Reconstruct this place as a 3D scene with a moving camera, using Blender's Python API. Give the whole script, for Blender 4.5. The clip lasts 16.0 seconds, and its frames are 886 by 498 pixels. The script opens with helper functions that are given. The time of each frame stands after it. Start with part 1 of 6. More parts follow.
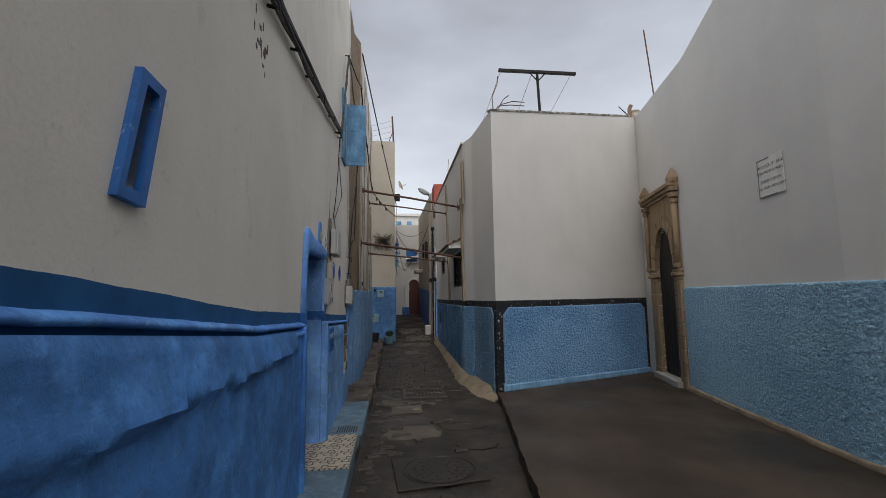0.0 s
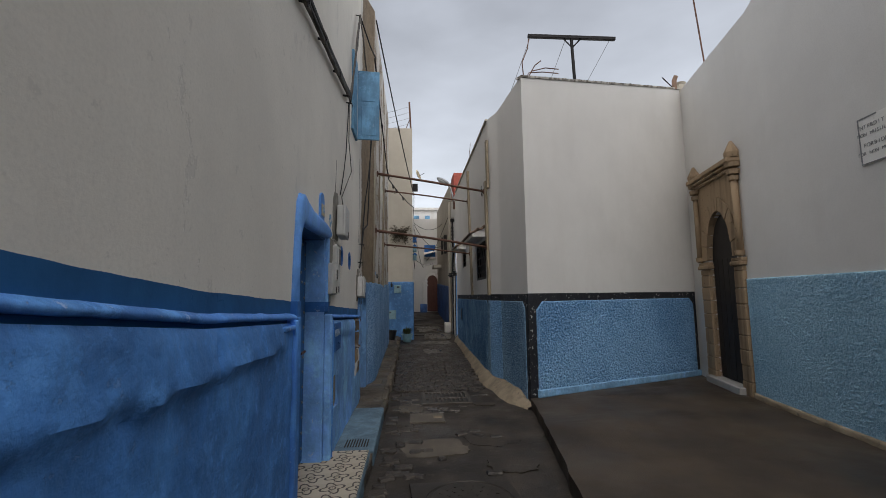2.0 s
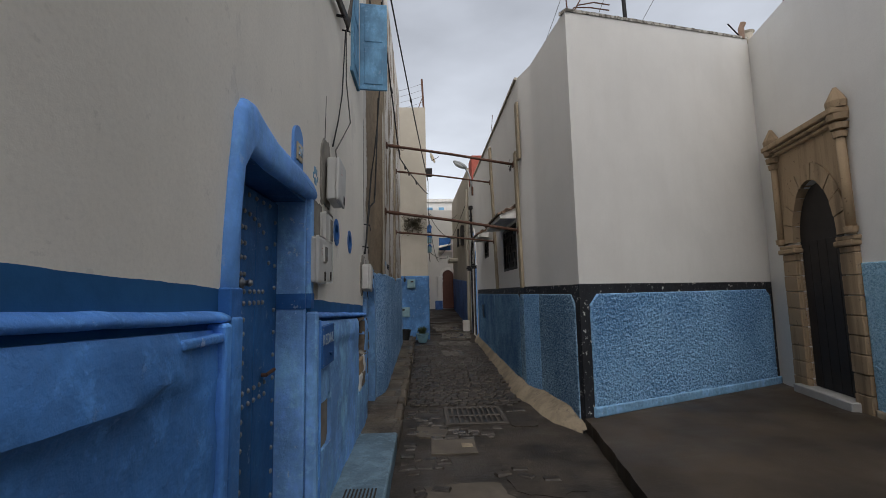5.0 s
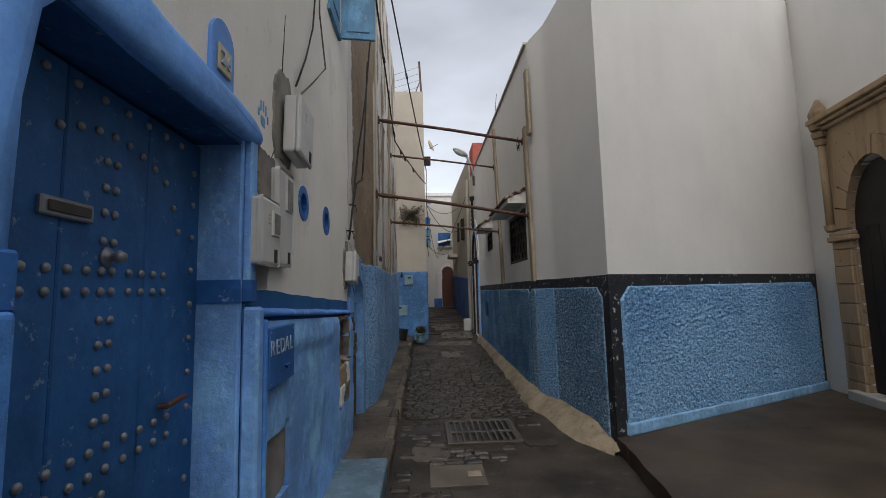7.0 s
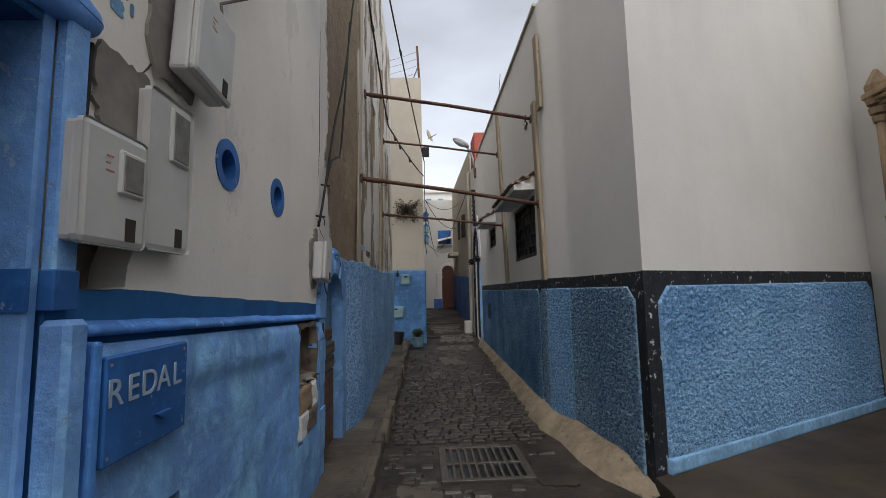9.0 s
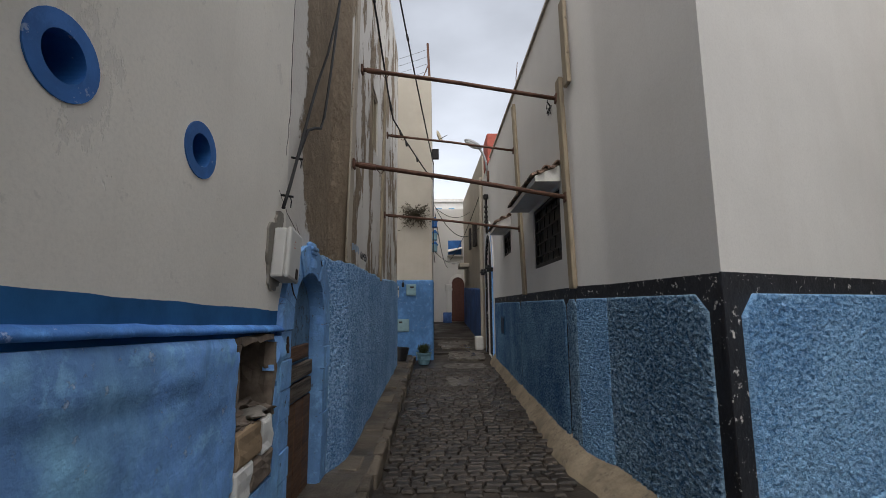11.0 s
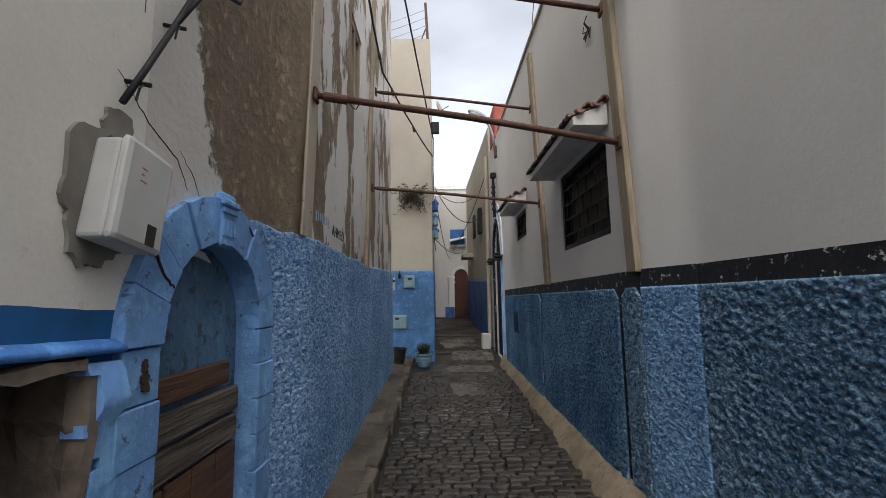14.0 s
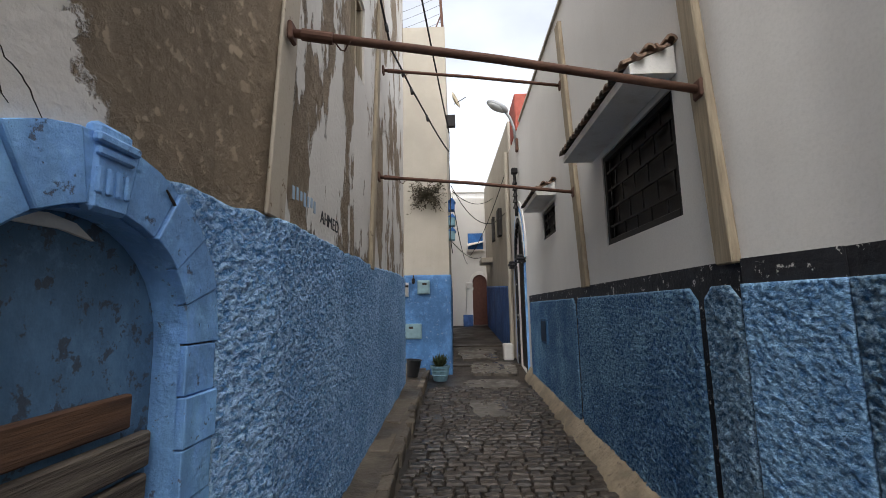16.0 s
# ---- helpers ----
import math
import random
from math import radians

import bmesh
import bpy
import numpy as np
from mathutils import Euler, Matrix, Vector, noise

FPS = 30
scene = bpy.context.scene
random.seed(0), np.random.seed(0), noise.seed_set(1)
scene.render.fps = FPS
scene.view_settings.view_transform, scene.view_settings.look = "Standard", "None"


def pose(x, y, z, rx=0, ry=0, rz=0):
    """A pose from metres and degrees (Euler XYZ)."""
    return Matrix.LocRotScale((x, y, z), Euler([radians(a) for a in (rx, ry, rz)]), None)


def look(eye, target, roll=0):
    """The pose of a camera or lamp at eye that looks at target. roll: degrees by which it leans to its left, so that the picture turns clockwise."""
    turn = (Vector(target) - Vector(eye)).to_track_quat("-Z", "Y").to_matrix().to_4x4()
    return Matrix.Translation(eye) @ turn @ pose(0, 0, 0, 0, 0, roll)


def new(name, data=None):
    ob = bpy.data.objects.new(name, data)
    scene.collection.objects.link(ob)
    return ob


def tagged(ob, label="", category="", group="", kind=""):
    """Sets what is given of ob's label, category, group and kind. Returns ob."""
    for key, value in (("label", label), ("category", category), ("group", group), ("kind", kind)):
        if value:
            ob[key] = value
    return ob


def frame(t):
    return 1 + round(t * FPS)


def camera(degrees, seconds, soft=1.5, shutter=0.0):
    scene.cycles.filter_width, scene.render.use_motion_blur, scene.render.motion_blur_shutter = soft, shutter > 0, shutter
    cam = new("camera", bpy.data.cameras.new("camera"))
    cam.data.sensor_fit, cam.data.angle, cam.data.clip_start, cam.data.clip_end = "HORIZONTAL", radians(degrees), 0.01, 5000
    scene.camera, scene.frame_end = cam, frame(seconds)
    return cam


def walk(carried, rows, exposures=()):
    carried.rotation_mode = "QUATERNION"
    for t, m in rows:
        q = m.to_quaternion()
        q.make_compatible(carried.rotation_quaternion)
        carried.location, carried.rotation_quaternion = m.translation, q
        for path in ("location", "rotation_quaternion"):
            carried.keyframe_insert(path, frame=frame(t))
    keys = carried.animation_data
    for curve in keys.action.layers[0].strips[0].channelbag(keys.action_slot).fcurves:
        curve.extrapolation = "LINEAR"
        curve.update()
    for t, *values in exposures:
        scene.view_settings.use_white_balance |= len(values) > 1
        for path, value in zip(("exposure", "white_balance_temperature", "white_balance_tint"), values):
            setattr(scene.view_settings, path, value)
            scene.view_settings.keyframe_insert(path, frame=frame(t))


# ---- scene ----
cam = camera(92.0, 16.0, 0.6)
PATH = [
    (0, (-0.438, 0.936, 1.645), (-0.207, 2.91, 1.866), -0.8),
    (0.5, (-0.408, 1.12, 1.615), (-0.185, 3.095, 1.838), -0.9),
    (1, (-0.385, 1.346, 1.619), (-0.188, 3.324, 1.846), -0.9),
    (1.5, (-0.386, 1.545, 1.586), (-0.22, 3.526, 1.809), -0.8),
    (2, (-0.439, 1.802, 1.554), (-0.289, 3.785, 1.769), -0.7),
    (2.5, (-0.469, 2.024, 1.556), (-0.33, 4.007, 1.772), -0.3),
    (3, (-0.477, 2.247, 1.525), (-0.346, 4.232, 1.734), -0.4),
    (3.5, (-0.491, 2.475, 1.498), (-0.375, 4.461, 1.702), -0.7),
    (4, (-0.503, 2.688, 1.511), (-0.416, 4.675, 1.716), -1.0),
    (6.5, (-0.508, 3.74, 1.457), (-0.405, 5.728, 1.655), -1.5),
    (7, (-0.484, 3.945, 1.444), (-0.387, 5.933, 1.641), -1.4),
    (7.5, (-0.468, 4.17, 1.43), (-0.365, 6.158, 1.623), -1.1),
    (8, (-0.451, 4.371, 1.442), (-0.348, 6.36, 1.625), -1.0),
    (8.5, (-0.423, 4.555, 1.437), (-0.322, 6.544, 1.62), -1.2),
    (9, (-0.38, 4.743, 1.443), (-0.291, 6.731, 1.641), -1.3),
    (11.5, (-0.303, 5.796, 1.388), (-0.271, 7.778, 1.656), -0.4),
    (12, (-0.297, 6.025, 1.402), (-0.261, 8.007, 1.663), -0.8),
    (12.5, (-0.288, 6.205, 1.408), (-0.256, 8.188, 1.667), -1.1),
    (13, (-0.285, 6.403, 1.389), (-0.259, 8.386, 1.645), -0.9),
    (13.5, (-0.294, 6.612, 1.38), (-0.259, 8.596, 1.631), -0.7),
    (14, (-0.293, 6.8, 1.386), (-0.263, 8.785, 1.624), -0.9),
    (14.5, (-0.292, 6.98, 1.365), (-0.266, 8.965, 1.606), -1.2),
    (15, (-0.289, 7.175, 1.383), (-0.279, 9.158, 1.641), -1.4),
    (15.5, (-0.283, 7.352, 1.383), (-0.311, 9.333, 1.653), -1.3),
    (16, (-0.287, 7.532, 1.363), (-0.337, 9.512, 1.64), -1.0),
]
EXPOSURE = [(0, 0.02), (4, 0.10), (6.5, 0.2), (9, 0.42), (11.5, 0.40), (12.5, 0.47), (14, 0.72), (16, 1.05)]
walk(cam, [(t, look(eye, target, roll)) for t, eye, target, roll in PATH], EXPOSURE)
SKY_STRENGTH, SUN_STRENGTH = 0.21, 0.15

# ---- light ----
world = bpy.data.worlds.new("overcast_sky")
scene.world = world
world.use_nodes = True
wn, wl = world.node_tree.nodes, world.node_tree.links
wn.clear()
w_out = wn.new("ShaderNodeOutputWorld")
w_bg = wn.new("ShaderNodeBackground")
w_sky = wn.new("ShaderNodeTexSky")
w_sky.sky_type, w_sky.sun_disc = "NISHITA", False
w_sky.sun_elevation, w_sky.sun_rotation = radians(58), radians(188)
w_sky.dust_density, w_sky.air_density = 3.0, 1.0
w_hue = wn.new("ShaderNodeHueSaturation")
w_hue.inputs["Saturation"].default_value = 0.30
w_co = wn.new("ShaderNodeTexCoord")
w_map = wn.new("ShaderNodeMapping")
w_map.inputs["Scale"].default_value = (1.6, 1.6, 4.0)
w_noise = wn.new("ShaderNodeTexNoise")
w_noise.inputs["Scale"].default_value, w_noise.inputs["Detail"].default_value = 2.2, 5.0
w_ramp = wn.new("ShaderNodeMapRange")
w_ramp.inputs["From Min"].default_value, w_ramp.inputs["From Max"].default_value = 0.3, 0.7
w_ramp.inputs["To Min"].default_value, w_ramp.inputs["To Max"].default_value = 0.86, 1.1
w_mul = wn.new("ShaderNodeMixRGB")
w_mul.blend_type = "MULTIPLY"
w_mul.inputs["Fac"].default_value = 1.0
wl.new(w_co.outputs["Generated"], w_map.inputs["Vector"])
wl.new(w_map.outputs["Vector"], w_noise.inputs["Vector"])
wl.new(w_noise.outputs["Fac"], w_ramp.inputs["Value"])
wl.new(w_sky.outputs["Color"], w_hue.inputs["Color"])
wl.new(w_hue.outputs["Color"], w_mul.inputs["Color1"])
wl.new(w_ramp.outputs["Result"], w_mul.inputs["Color2"])
wl.new(w_mul.outputs["Color"], w_bg.inputs["Color"])
w_bg.inputs["Strength"].default_value = SKY_STRENGTH
wl.new(w_bg.outputs["Background"], w_out.inputs["Surface"])
sun = new("sun", bpy.data.lights.new("sun", "SUN"))
sun.data.energy, sun.data.angle, sun.data.color = SUN_STRENGTH, radians(25), (1.0, 0.97, 0.93)
sun.matrix_world = look((-1.5, -10.5, 19), (0, 0, 2))


# ---- materials ----
class Nodes:
    """A small builder for node materials; coordinates are object coordinates, in metres."""

    def __init__(self, name, rough=0.8, metal=0.0, spec=0.3):
        self.mat = bpy.data.materials.new(name)
        self.mat.use_nodes = True
        self.tree = self.mat.node_tree
        self.bsdf = self.tree.nodes["Principled BSDF"]
        self.bsdf.inputs["Roughness"].default_value = rough
        self.bsdf.inputs["Metallic"].default_value = metal
        self.bsdf.inputs["Specular IOR Level"].default_value = spec
        co = self.tree.nodes.new("ShaderNodeTexCoord")
        self.co = co.outputs["Object"]
        self.height = None

    def link(self, a, b):
        self.tree.links.new(a, b)

    def scaled(self, sx, sy, sz):
        m = self.tree.nodes.new("ShaderNodeMapping")
        m.inputs["Scale"].default_value = (sx, sy, sz)
        self.link(self.co, m.inputs["Vector"])
        return m.outputs["Vector"]

    def noise(self, scale, detail=4.0, rough=0.55, vec=None, distort=0.0):
        n = self.tree.nodes.new("ShaderNodeTexNoise")
        n.inputs["Scale"].default_value, n.inputs["Detail"].default_value = scale, detail
        n.inputs["Roughness"].default_value, n.inputs["Distortion"].default_value = rough, distort
        self.link(vec or self.co, n.inputs["Vector"])
        return n.outputs["Fac"]

    def voronoi(self, scale, feature="F1", vec=None):
        n = self.tree.nodes.new("ShaderNodeTexVoronoi")
        n.feature = feature
        n.inputs["Scale"].default_value = scale
        self.link(vec or self.co, n.inputs["Vector"])
        return n.outputs["Distance"]

    def ramp(self, fac, lo, hi, a=0.0, b=1.0):
        n = self.tree.nodes.new("ShaderNodeMapRange")
        for key, v in (("From Min", lo), ("From Max", hi), ("To Min", a), ("To Max", b)):
            n.inputs[key].default_value = v
        self.link(fac, n.inputs["Value"])
        return n.outputs["Result"]

    def maths(self, op, a, b):
        n = self.tree.nodes.new("ShaderNodeMath")
        n.operation = op
        for i, v in enumerate((a, b)):
            if isinstance(v, (int, float)):
                n.inputs[i].default_value = v
            else:
                self.link(v, n.inputs[i])
        return n.outputs["Value"]

    def axis(self, i):
        s = self.tree.nodes.new("ShaderNodeSeparateXYZ")
        self.link(self.co, s.inputs["Vector"])
        return s.outputs[i]

    def mix(self, fac, a, b, mode="MIX"):
        n = self.tree.nodes.new("ShaderNodeMixRGB")
        n.blend_type = mode
        for sock, v in zip(("Fac", "Color1", "Color2"), (fac, a, b)):
            if isinstance(v, (int, float)):
                n.inputs[sock].default_value = v
            elif isinstance(v, tuple):
                n.inputs[sock].default_value = (*v, 1)
            else:
                self.link(v, n.inputs[sock])
        return n.outputs["Color"]

    def random(self):
        return self.tree.nodes.new("ShaderNodeObjectInfo").outputs["Random"]

    def island(self):
        return self.tree.nodes.new("ShaderNodeNewGeometry").outputs["Random Per Island"]

    def crest(self):
        return self.tree.nodes.new("ShaderNodeNewGeometry").outputs["Pointiness"]

    def done(self, color, bump=None, strength=0.3, distance=0.01, rough=None):
        if isinstance(color, tuple):
            self.bsdf.inputs["Base Color"].default_value = (*color, 1)
        else:
            self.link(color, self.bsdf.inputs["Base Color"])
        if bump is not None:
            n = self.tree.nodes.new("ShaderNodeBump")
            n.inputs["Strength"].default_value, n.inputs["Distance"].default_value = strength, distance
            self.link(bump, n.inputs["Height"])
            self.link(n.outputs["Normal"], self.bsdf.inputs["Normal"])
        if rough is not None:
            self.link(rough, self.bsdf.inputs["Roughness"])
        return self.mat


def plain(name, color, rough=0.7, metal=0.0, vary=0.25, scale=12.0, bump=0.15, grain=90.0):
    """Paint, metal or plastic with a little dirt and grain."""
    n = Nodes(name, rough, metal)
    dirt = n.noise(scale, 5)
    c = n.mix(n.ramp(dirt, 0.35, 0.75), color, tuple(v * (1 - vary) for v in color))
    return n.done(c, n.noise(grain, 3), bump, 0.003)


def plaster(name, color, stain=(0.40, 0.35, 0.28), amount=0.35, cloud=0.93):
    """Lime plaster: clouds, vertical rain streaks, trowel relief."""
    n = Nodes(name, 0.88)
    c = n.mix(n.ramp(n.noise(0.8, 6, 0.62), 0.40, 0.62), color, tuple(v * cloud for v in color))
    c = n.mix(n.maths("MULTIPLY", n.ramp(n.noise(70, 5, 0.7), 0.45, 0.70), 0.30), c, tuple(v * 0.72 for v in color))
    streak = n.ramp(n.noise(1.0, 6, 0.6, n.scaled(5.0, 5.0, 0.35)), 0.50, 0.68)
    c = n.mix(n.maths("MULTIPLY", streak, amount), c, stain)
    spots = n.ramp(n.noise(14, 6, 0.7), 0.62, 0.66)
    c = n.mix(n.maths("MULTIPLY", spots, amount), c, stain)
    h = n.maths("ADD", n.maths("MULTIPLY", n.noise(1.8, 3), 0.45), n.maths("MULTIPLY", n.noise(30, 6, 0.65), 0.09))
    return n.done(c, h, 0.55, 0.03)


def band_plaster(name, color, slope, z_at, y_at, width, blue_color):
    """Plaster with a painted stripe whose hand-drawn edges follow a gently falling line."""
    n = Nodes(name, 0.86)
    c = n.mix(n.ramp(n.noise(0.9, 6, 0.62), 0.40, 0.62), color, tuple(v * 0.90 for v in color))
    c = n.mix(n.maths("MULTIPLY", n.ramp(n.noise(70, 5, 0.7), 0.45, 0.70), 0.30), c, tuple(v * 0.72 for v in color))
    streak = n.ramp(n.noise(1.0, 6, 0.6, n.scaled(5.0, 5.0, 0.35)), 0.50, 0.68)
    c = n.mix(n.maths("MULTIPLY", streak, 0.05), c, (0.42, 0.37, 0.30))
    spots = n.ramp(n.noise(11, 6, 0.7), 0.63, 0.66)
    c = n.mix(n.maths("MULTIPLY", spots, 0.22), c, (0.40, 0.37, 0.33))
    chipped = n.ramp(n.noise(1.6, 8, 0.72, n.scaled(1, 1, 0.5)), 0.605, 0.62)
    c = n.mix(n.maths("MULTIPLY", chipped, 0.25), c, (0.50, 0.47, 0.43))
    line = n.maths("ADD", n.axis(2), n.maths("MULTIPLY", n.maths("SUBTRACT", n.axis(1), y_at), slope))
    line = n.maths("SUBTRACT", line, n.maths("MULTIPLY", n.maths("MAXIMUM", n.maths("SUBTRACT", 3.4, n.axis(1)), 0.0), 0.045))
    line = n.maths("ADD", line, n.maths("MULTIPLY", n.noise(3.0, 3), 0.02))
    under = n.maths("LESS_THAN", line, z_at + 0.012)
    paint = n.mix(n.ramp(n.noise(6, 5), 0.35, 0.7), blue_color, tuple(v * 0.7 for v in blue_color))
    c = n.mix(under, c, paint)
    h = n.maths("ADD", n.maths("MULTIPLY", n.noise(1.6, 3), 0.5), n.maths("MULTIPLY", n.noise(28, 6, 0.65), 0.09))
    h = n.maths("SUBTRACT", h, n.maths("MULTIPLY", chipped, 0.12))
    return n.done(c, h, 0.5, 0.03)


def painted(name, color, worn=(0.55, 0.62, 0.70), wear=0.7, bump=0.8, streaks=0.5, chip=0.625):
    """Thick limewash blue: several coats, lighter rubbed relief, darker damp foot."""
    n = Nodes(name, 0.62, 0.0, 0.4)
    c = n.mix(n.ramp(n.noise(1.3, 6, 0.65), 0.40, 0.60), color, tuple(v * 0.62 for v in color))
    pale = n.ramp(n.noise(2.6, 7, 0.65, n.scaled(1, 1, 0.6)), 0.50, 0.64)
    c = n.mix(n.maths("MULTIPLY", pale, streaks), c, tuple(min(1, v * 1.5 + 0.025) for v in color))
    brush = n.ramp(n.noise(5.5, 8, 0.72, n.scaled(1, 1, 0.55)), 0.44, 0.60)
    c = n.mix(n.maths("MULTIPLY", brush, 0.55), c, tuple(v * 0.55 for v in color))
    rub = n.ramp(n.noise(9.0, 8, 0.75), 0.54, 0.64)
    c = n.mix(n.maths("MULTIPLY", rub, streaks * 0.8), c, tuple(min(1, v * 1.45 + 0.04) for v in color))
    chips = n.ramp(n.noise(17, 7, 0.72), chip, chip + 0.025)
    c = n.mix(n.maths("MULTIPLY", chips, wear), c, worn)
    h = n.maths("ADD", n.noise(2.4, 4), n.maths("MULTIPLY", n.noise(24, 7, 0.65), 0.3))
    h = n.maths("SUBTRACT", h, n.maths("MULTIPLY", chips, 0.1))
    return n.done(c, h, bump, 0.035)


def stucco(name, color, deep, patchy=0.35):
    """Thrown rough stucco: a light coat speckled over a darker one, relief shading put into the colour."""
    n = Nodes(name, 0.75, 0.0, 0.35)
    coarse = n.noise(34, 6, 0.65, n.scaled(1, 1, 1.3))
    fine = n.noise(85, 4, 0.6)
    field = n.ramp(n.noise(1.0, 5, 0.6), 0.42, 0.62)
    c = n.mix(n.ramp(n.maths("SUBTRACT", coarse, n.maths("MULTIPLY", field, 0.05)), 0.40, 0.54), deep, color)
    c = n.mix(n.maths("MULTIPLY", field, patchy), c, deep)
    # Shade of the hollows, put into the colour where the mesh is concave.
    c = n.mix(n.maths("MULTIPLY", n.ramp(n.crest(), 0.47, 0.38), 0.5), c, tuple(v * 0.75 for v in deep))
    # Crests paler, as rubbed paint and as the light they catch.
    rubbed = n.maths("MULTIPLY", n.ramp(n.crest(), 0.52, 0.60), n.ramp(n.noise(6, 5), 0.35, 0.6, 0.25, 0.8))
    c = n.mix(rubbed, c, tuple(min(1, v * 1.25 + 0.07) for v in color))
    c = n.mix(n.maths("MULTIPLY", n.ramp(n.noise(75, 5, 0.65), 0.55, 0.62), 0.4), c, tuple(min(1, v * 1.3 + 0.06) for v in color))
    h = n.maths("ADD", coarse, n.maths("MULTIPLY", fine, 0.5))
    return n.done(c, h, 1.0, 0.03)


M = {}
M["plaster_a"] = band_plaster("warm_white_plaster_with_blue_stripe", (0.80, 0.75, 0.665), 0.045, 1.53, 4.5, 0.2, (0.021, 0.118, 0.29))
M["plaster_r"] = plaster("white_plaster", (0.66, 0.64, 0.605), amount=0.05)
M["plaster_t"] = plaster("cream_plaster", (0.47, 0.425, 0.35), amount=0.45, cloud=0.85)
M["blue_a"] = painted("blue_limewash", (0.088, 0.29, 0.73), worn=(0.20, 0.36, 0.66), wear=0.4, bump=0.7, streaks=0.5)
M["blue_b"] = painted("light_blue_limewash", (0.245, 0.51, 1.0), worn=(0.48, 0.58, 0.72), wear=0.6, streaks=0.5)
M["blue_frame"] = painted("bright_blue_limewash", (0.17, 0.43, 1.0), streaks=0.2, wear=0.2, bump=0.4)
M["blue_ledge"] = painted("rubbed_blue_limewash", (0.10, 0.31, 0.82), worn=(0.5, 0.62, 0.85), wear=0.6, bump=0.6, streaks=0.8)
M["skirt_blue"] = painted("pale_blue_skirting", (0.22, 0.42, 0.65), wear=0.6, bump=0.4)
M["blue_door"] = painted("dark_blue_door_paint", (0.020, 0.118, 0.32), wear=0.3, bump=0.35, streaks=0.25)
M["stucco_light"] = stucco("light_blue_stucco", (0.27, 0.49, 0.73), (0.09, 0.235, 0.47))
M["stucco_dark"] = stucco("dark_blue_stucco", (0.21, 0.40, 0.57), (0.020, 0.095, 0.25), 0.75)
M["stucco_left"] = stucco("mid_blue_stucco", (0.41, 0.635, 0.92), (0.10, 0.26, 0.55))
# Paler than the front panel; the wall's brighter light is put into the colour.
M["stucco_pale_lit"] = stucco("pale_blue_stucco_lit", (0.40, 0.63, 0.80), (0.22, 0.42, 0.60), 0.25)
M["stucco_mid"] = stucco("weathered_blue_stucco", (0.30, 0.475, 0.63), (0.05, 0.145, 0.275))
n_ = Nodes("peeling_plaster", 0.9)
c_ = n_.mix(n_.ramp(n_.noise(1.0, 5), 0.3, 0.7), (0.70, 0.66, 0.60), (0.56, 0.52, 0.47))
brown = n_.mix(n_.ramp(n_.noise(4, 6, 0.7), 0.35, 0.7), (0.36, 0.275, 0.19), (0.25, 0.19, 0.13))
streaky = n_.noise(1.0, 7, 0.65, n_.scaled(2.0, 2.0, 0.95))
peel = n_.ramp(n_.maths("ADD", streaky, n_.maths("MULTIPLY", n_.noise(9, 7, 0.72, n_.scaled(2, 2, 0.5)), 0.20)), 0.62, 0.645)
edge = n_.maths("ADD", n_.maths("ADD", n_.axis(1), n_.maths("MULTIPLY", n_.maths("MINIMUM", n_.maths("SUBTRACT", n_.axis(2), 1.9), 0.45), 0.5)), n_.maths("MULTIPLY", n_.noise(2.2, 7, 0.75), 0.75))
bare = n_.maths("MULTIPLY", n_.ramp(edge, 8.93, 8.96), n_.ramp(n_.axis(1), 9.42, 9.44, 1.0, 0.0))
beyond = n_.maths("MULTIPLY", peel, n_.ramp(n_.axis(1), 9.42, 9.44))
mask = n_.maths("MAXIMUM", bare, beyond)
c_ = n_.mix(mask, c_, brown)
pits = n_.ramp(n_.noise(15, 8, 0.72), 0.42, 0.66)
c_ = n_.mix(n_.maths("MULTIPLY", mask, n_.maths("MULTIPLY", pits, 0.4)), c_, (0.17, 0.128, 0.088))
lift = n_.maths("SUBTRACT", n_.maths("MULTIPLY", n_.noise(26, 5), 0.2), n_.maths("MULTIPLY", mask, n_.maths("ADD", 0.35, n_.maths("MULTIPLY", pits, 0.5))))
M["peeling"] = n_.done(c_, lift, 1.0, 0.03)
M["black"] = painted("black_paint", (0.018, 0.019, 0.024), worn=(0.62, 0.60, 0.55), wear=0.95, bump=0.5, streaks=0.2, chip=0.60)


# ---- building helpers ----
def part(name, bm, material, parent=None, label="", smooth=False):
    """Links a bmesh as one mesh object, under a thing where one is given."""
    bmesh.ops.recalc_face_normals(bm, faces=bm.faces)
    me = bpy.data.meshes.new(name)
    bm.to_mesh(me)
    bm.free()
    return part_of(name, me, material, parent, label, smooth)


def part_of(name, me, material, parent=None, label="", smooth=False):
    if material is not None and not me.materials:
        me.materials.append(material)
    if smooth:
        me.shade_smooth()
    ob = new(name, me)
    if parent is not None:
        ob.parent = parent
        if parent.parent is None:
            ob.matrix_parent_inverse = Matrix.Translation(-parent.location)
    if label:
        ob["label"] = label
    return ob


def empty(name, x, y, z):
    """The base of a thing that has parts."""
    ob = new(name)
    ob.empty_display_size = 0.1
    ob.location = (x, y, z)
    ob.matrix_world = pose(x, y, z)
    return ob


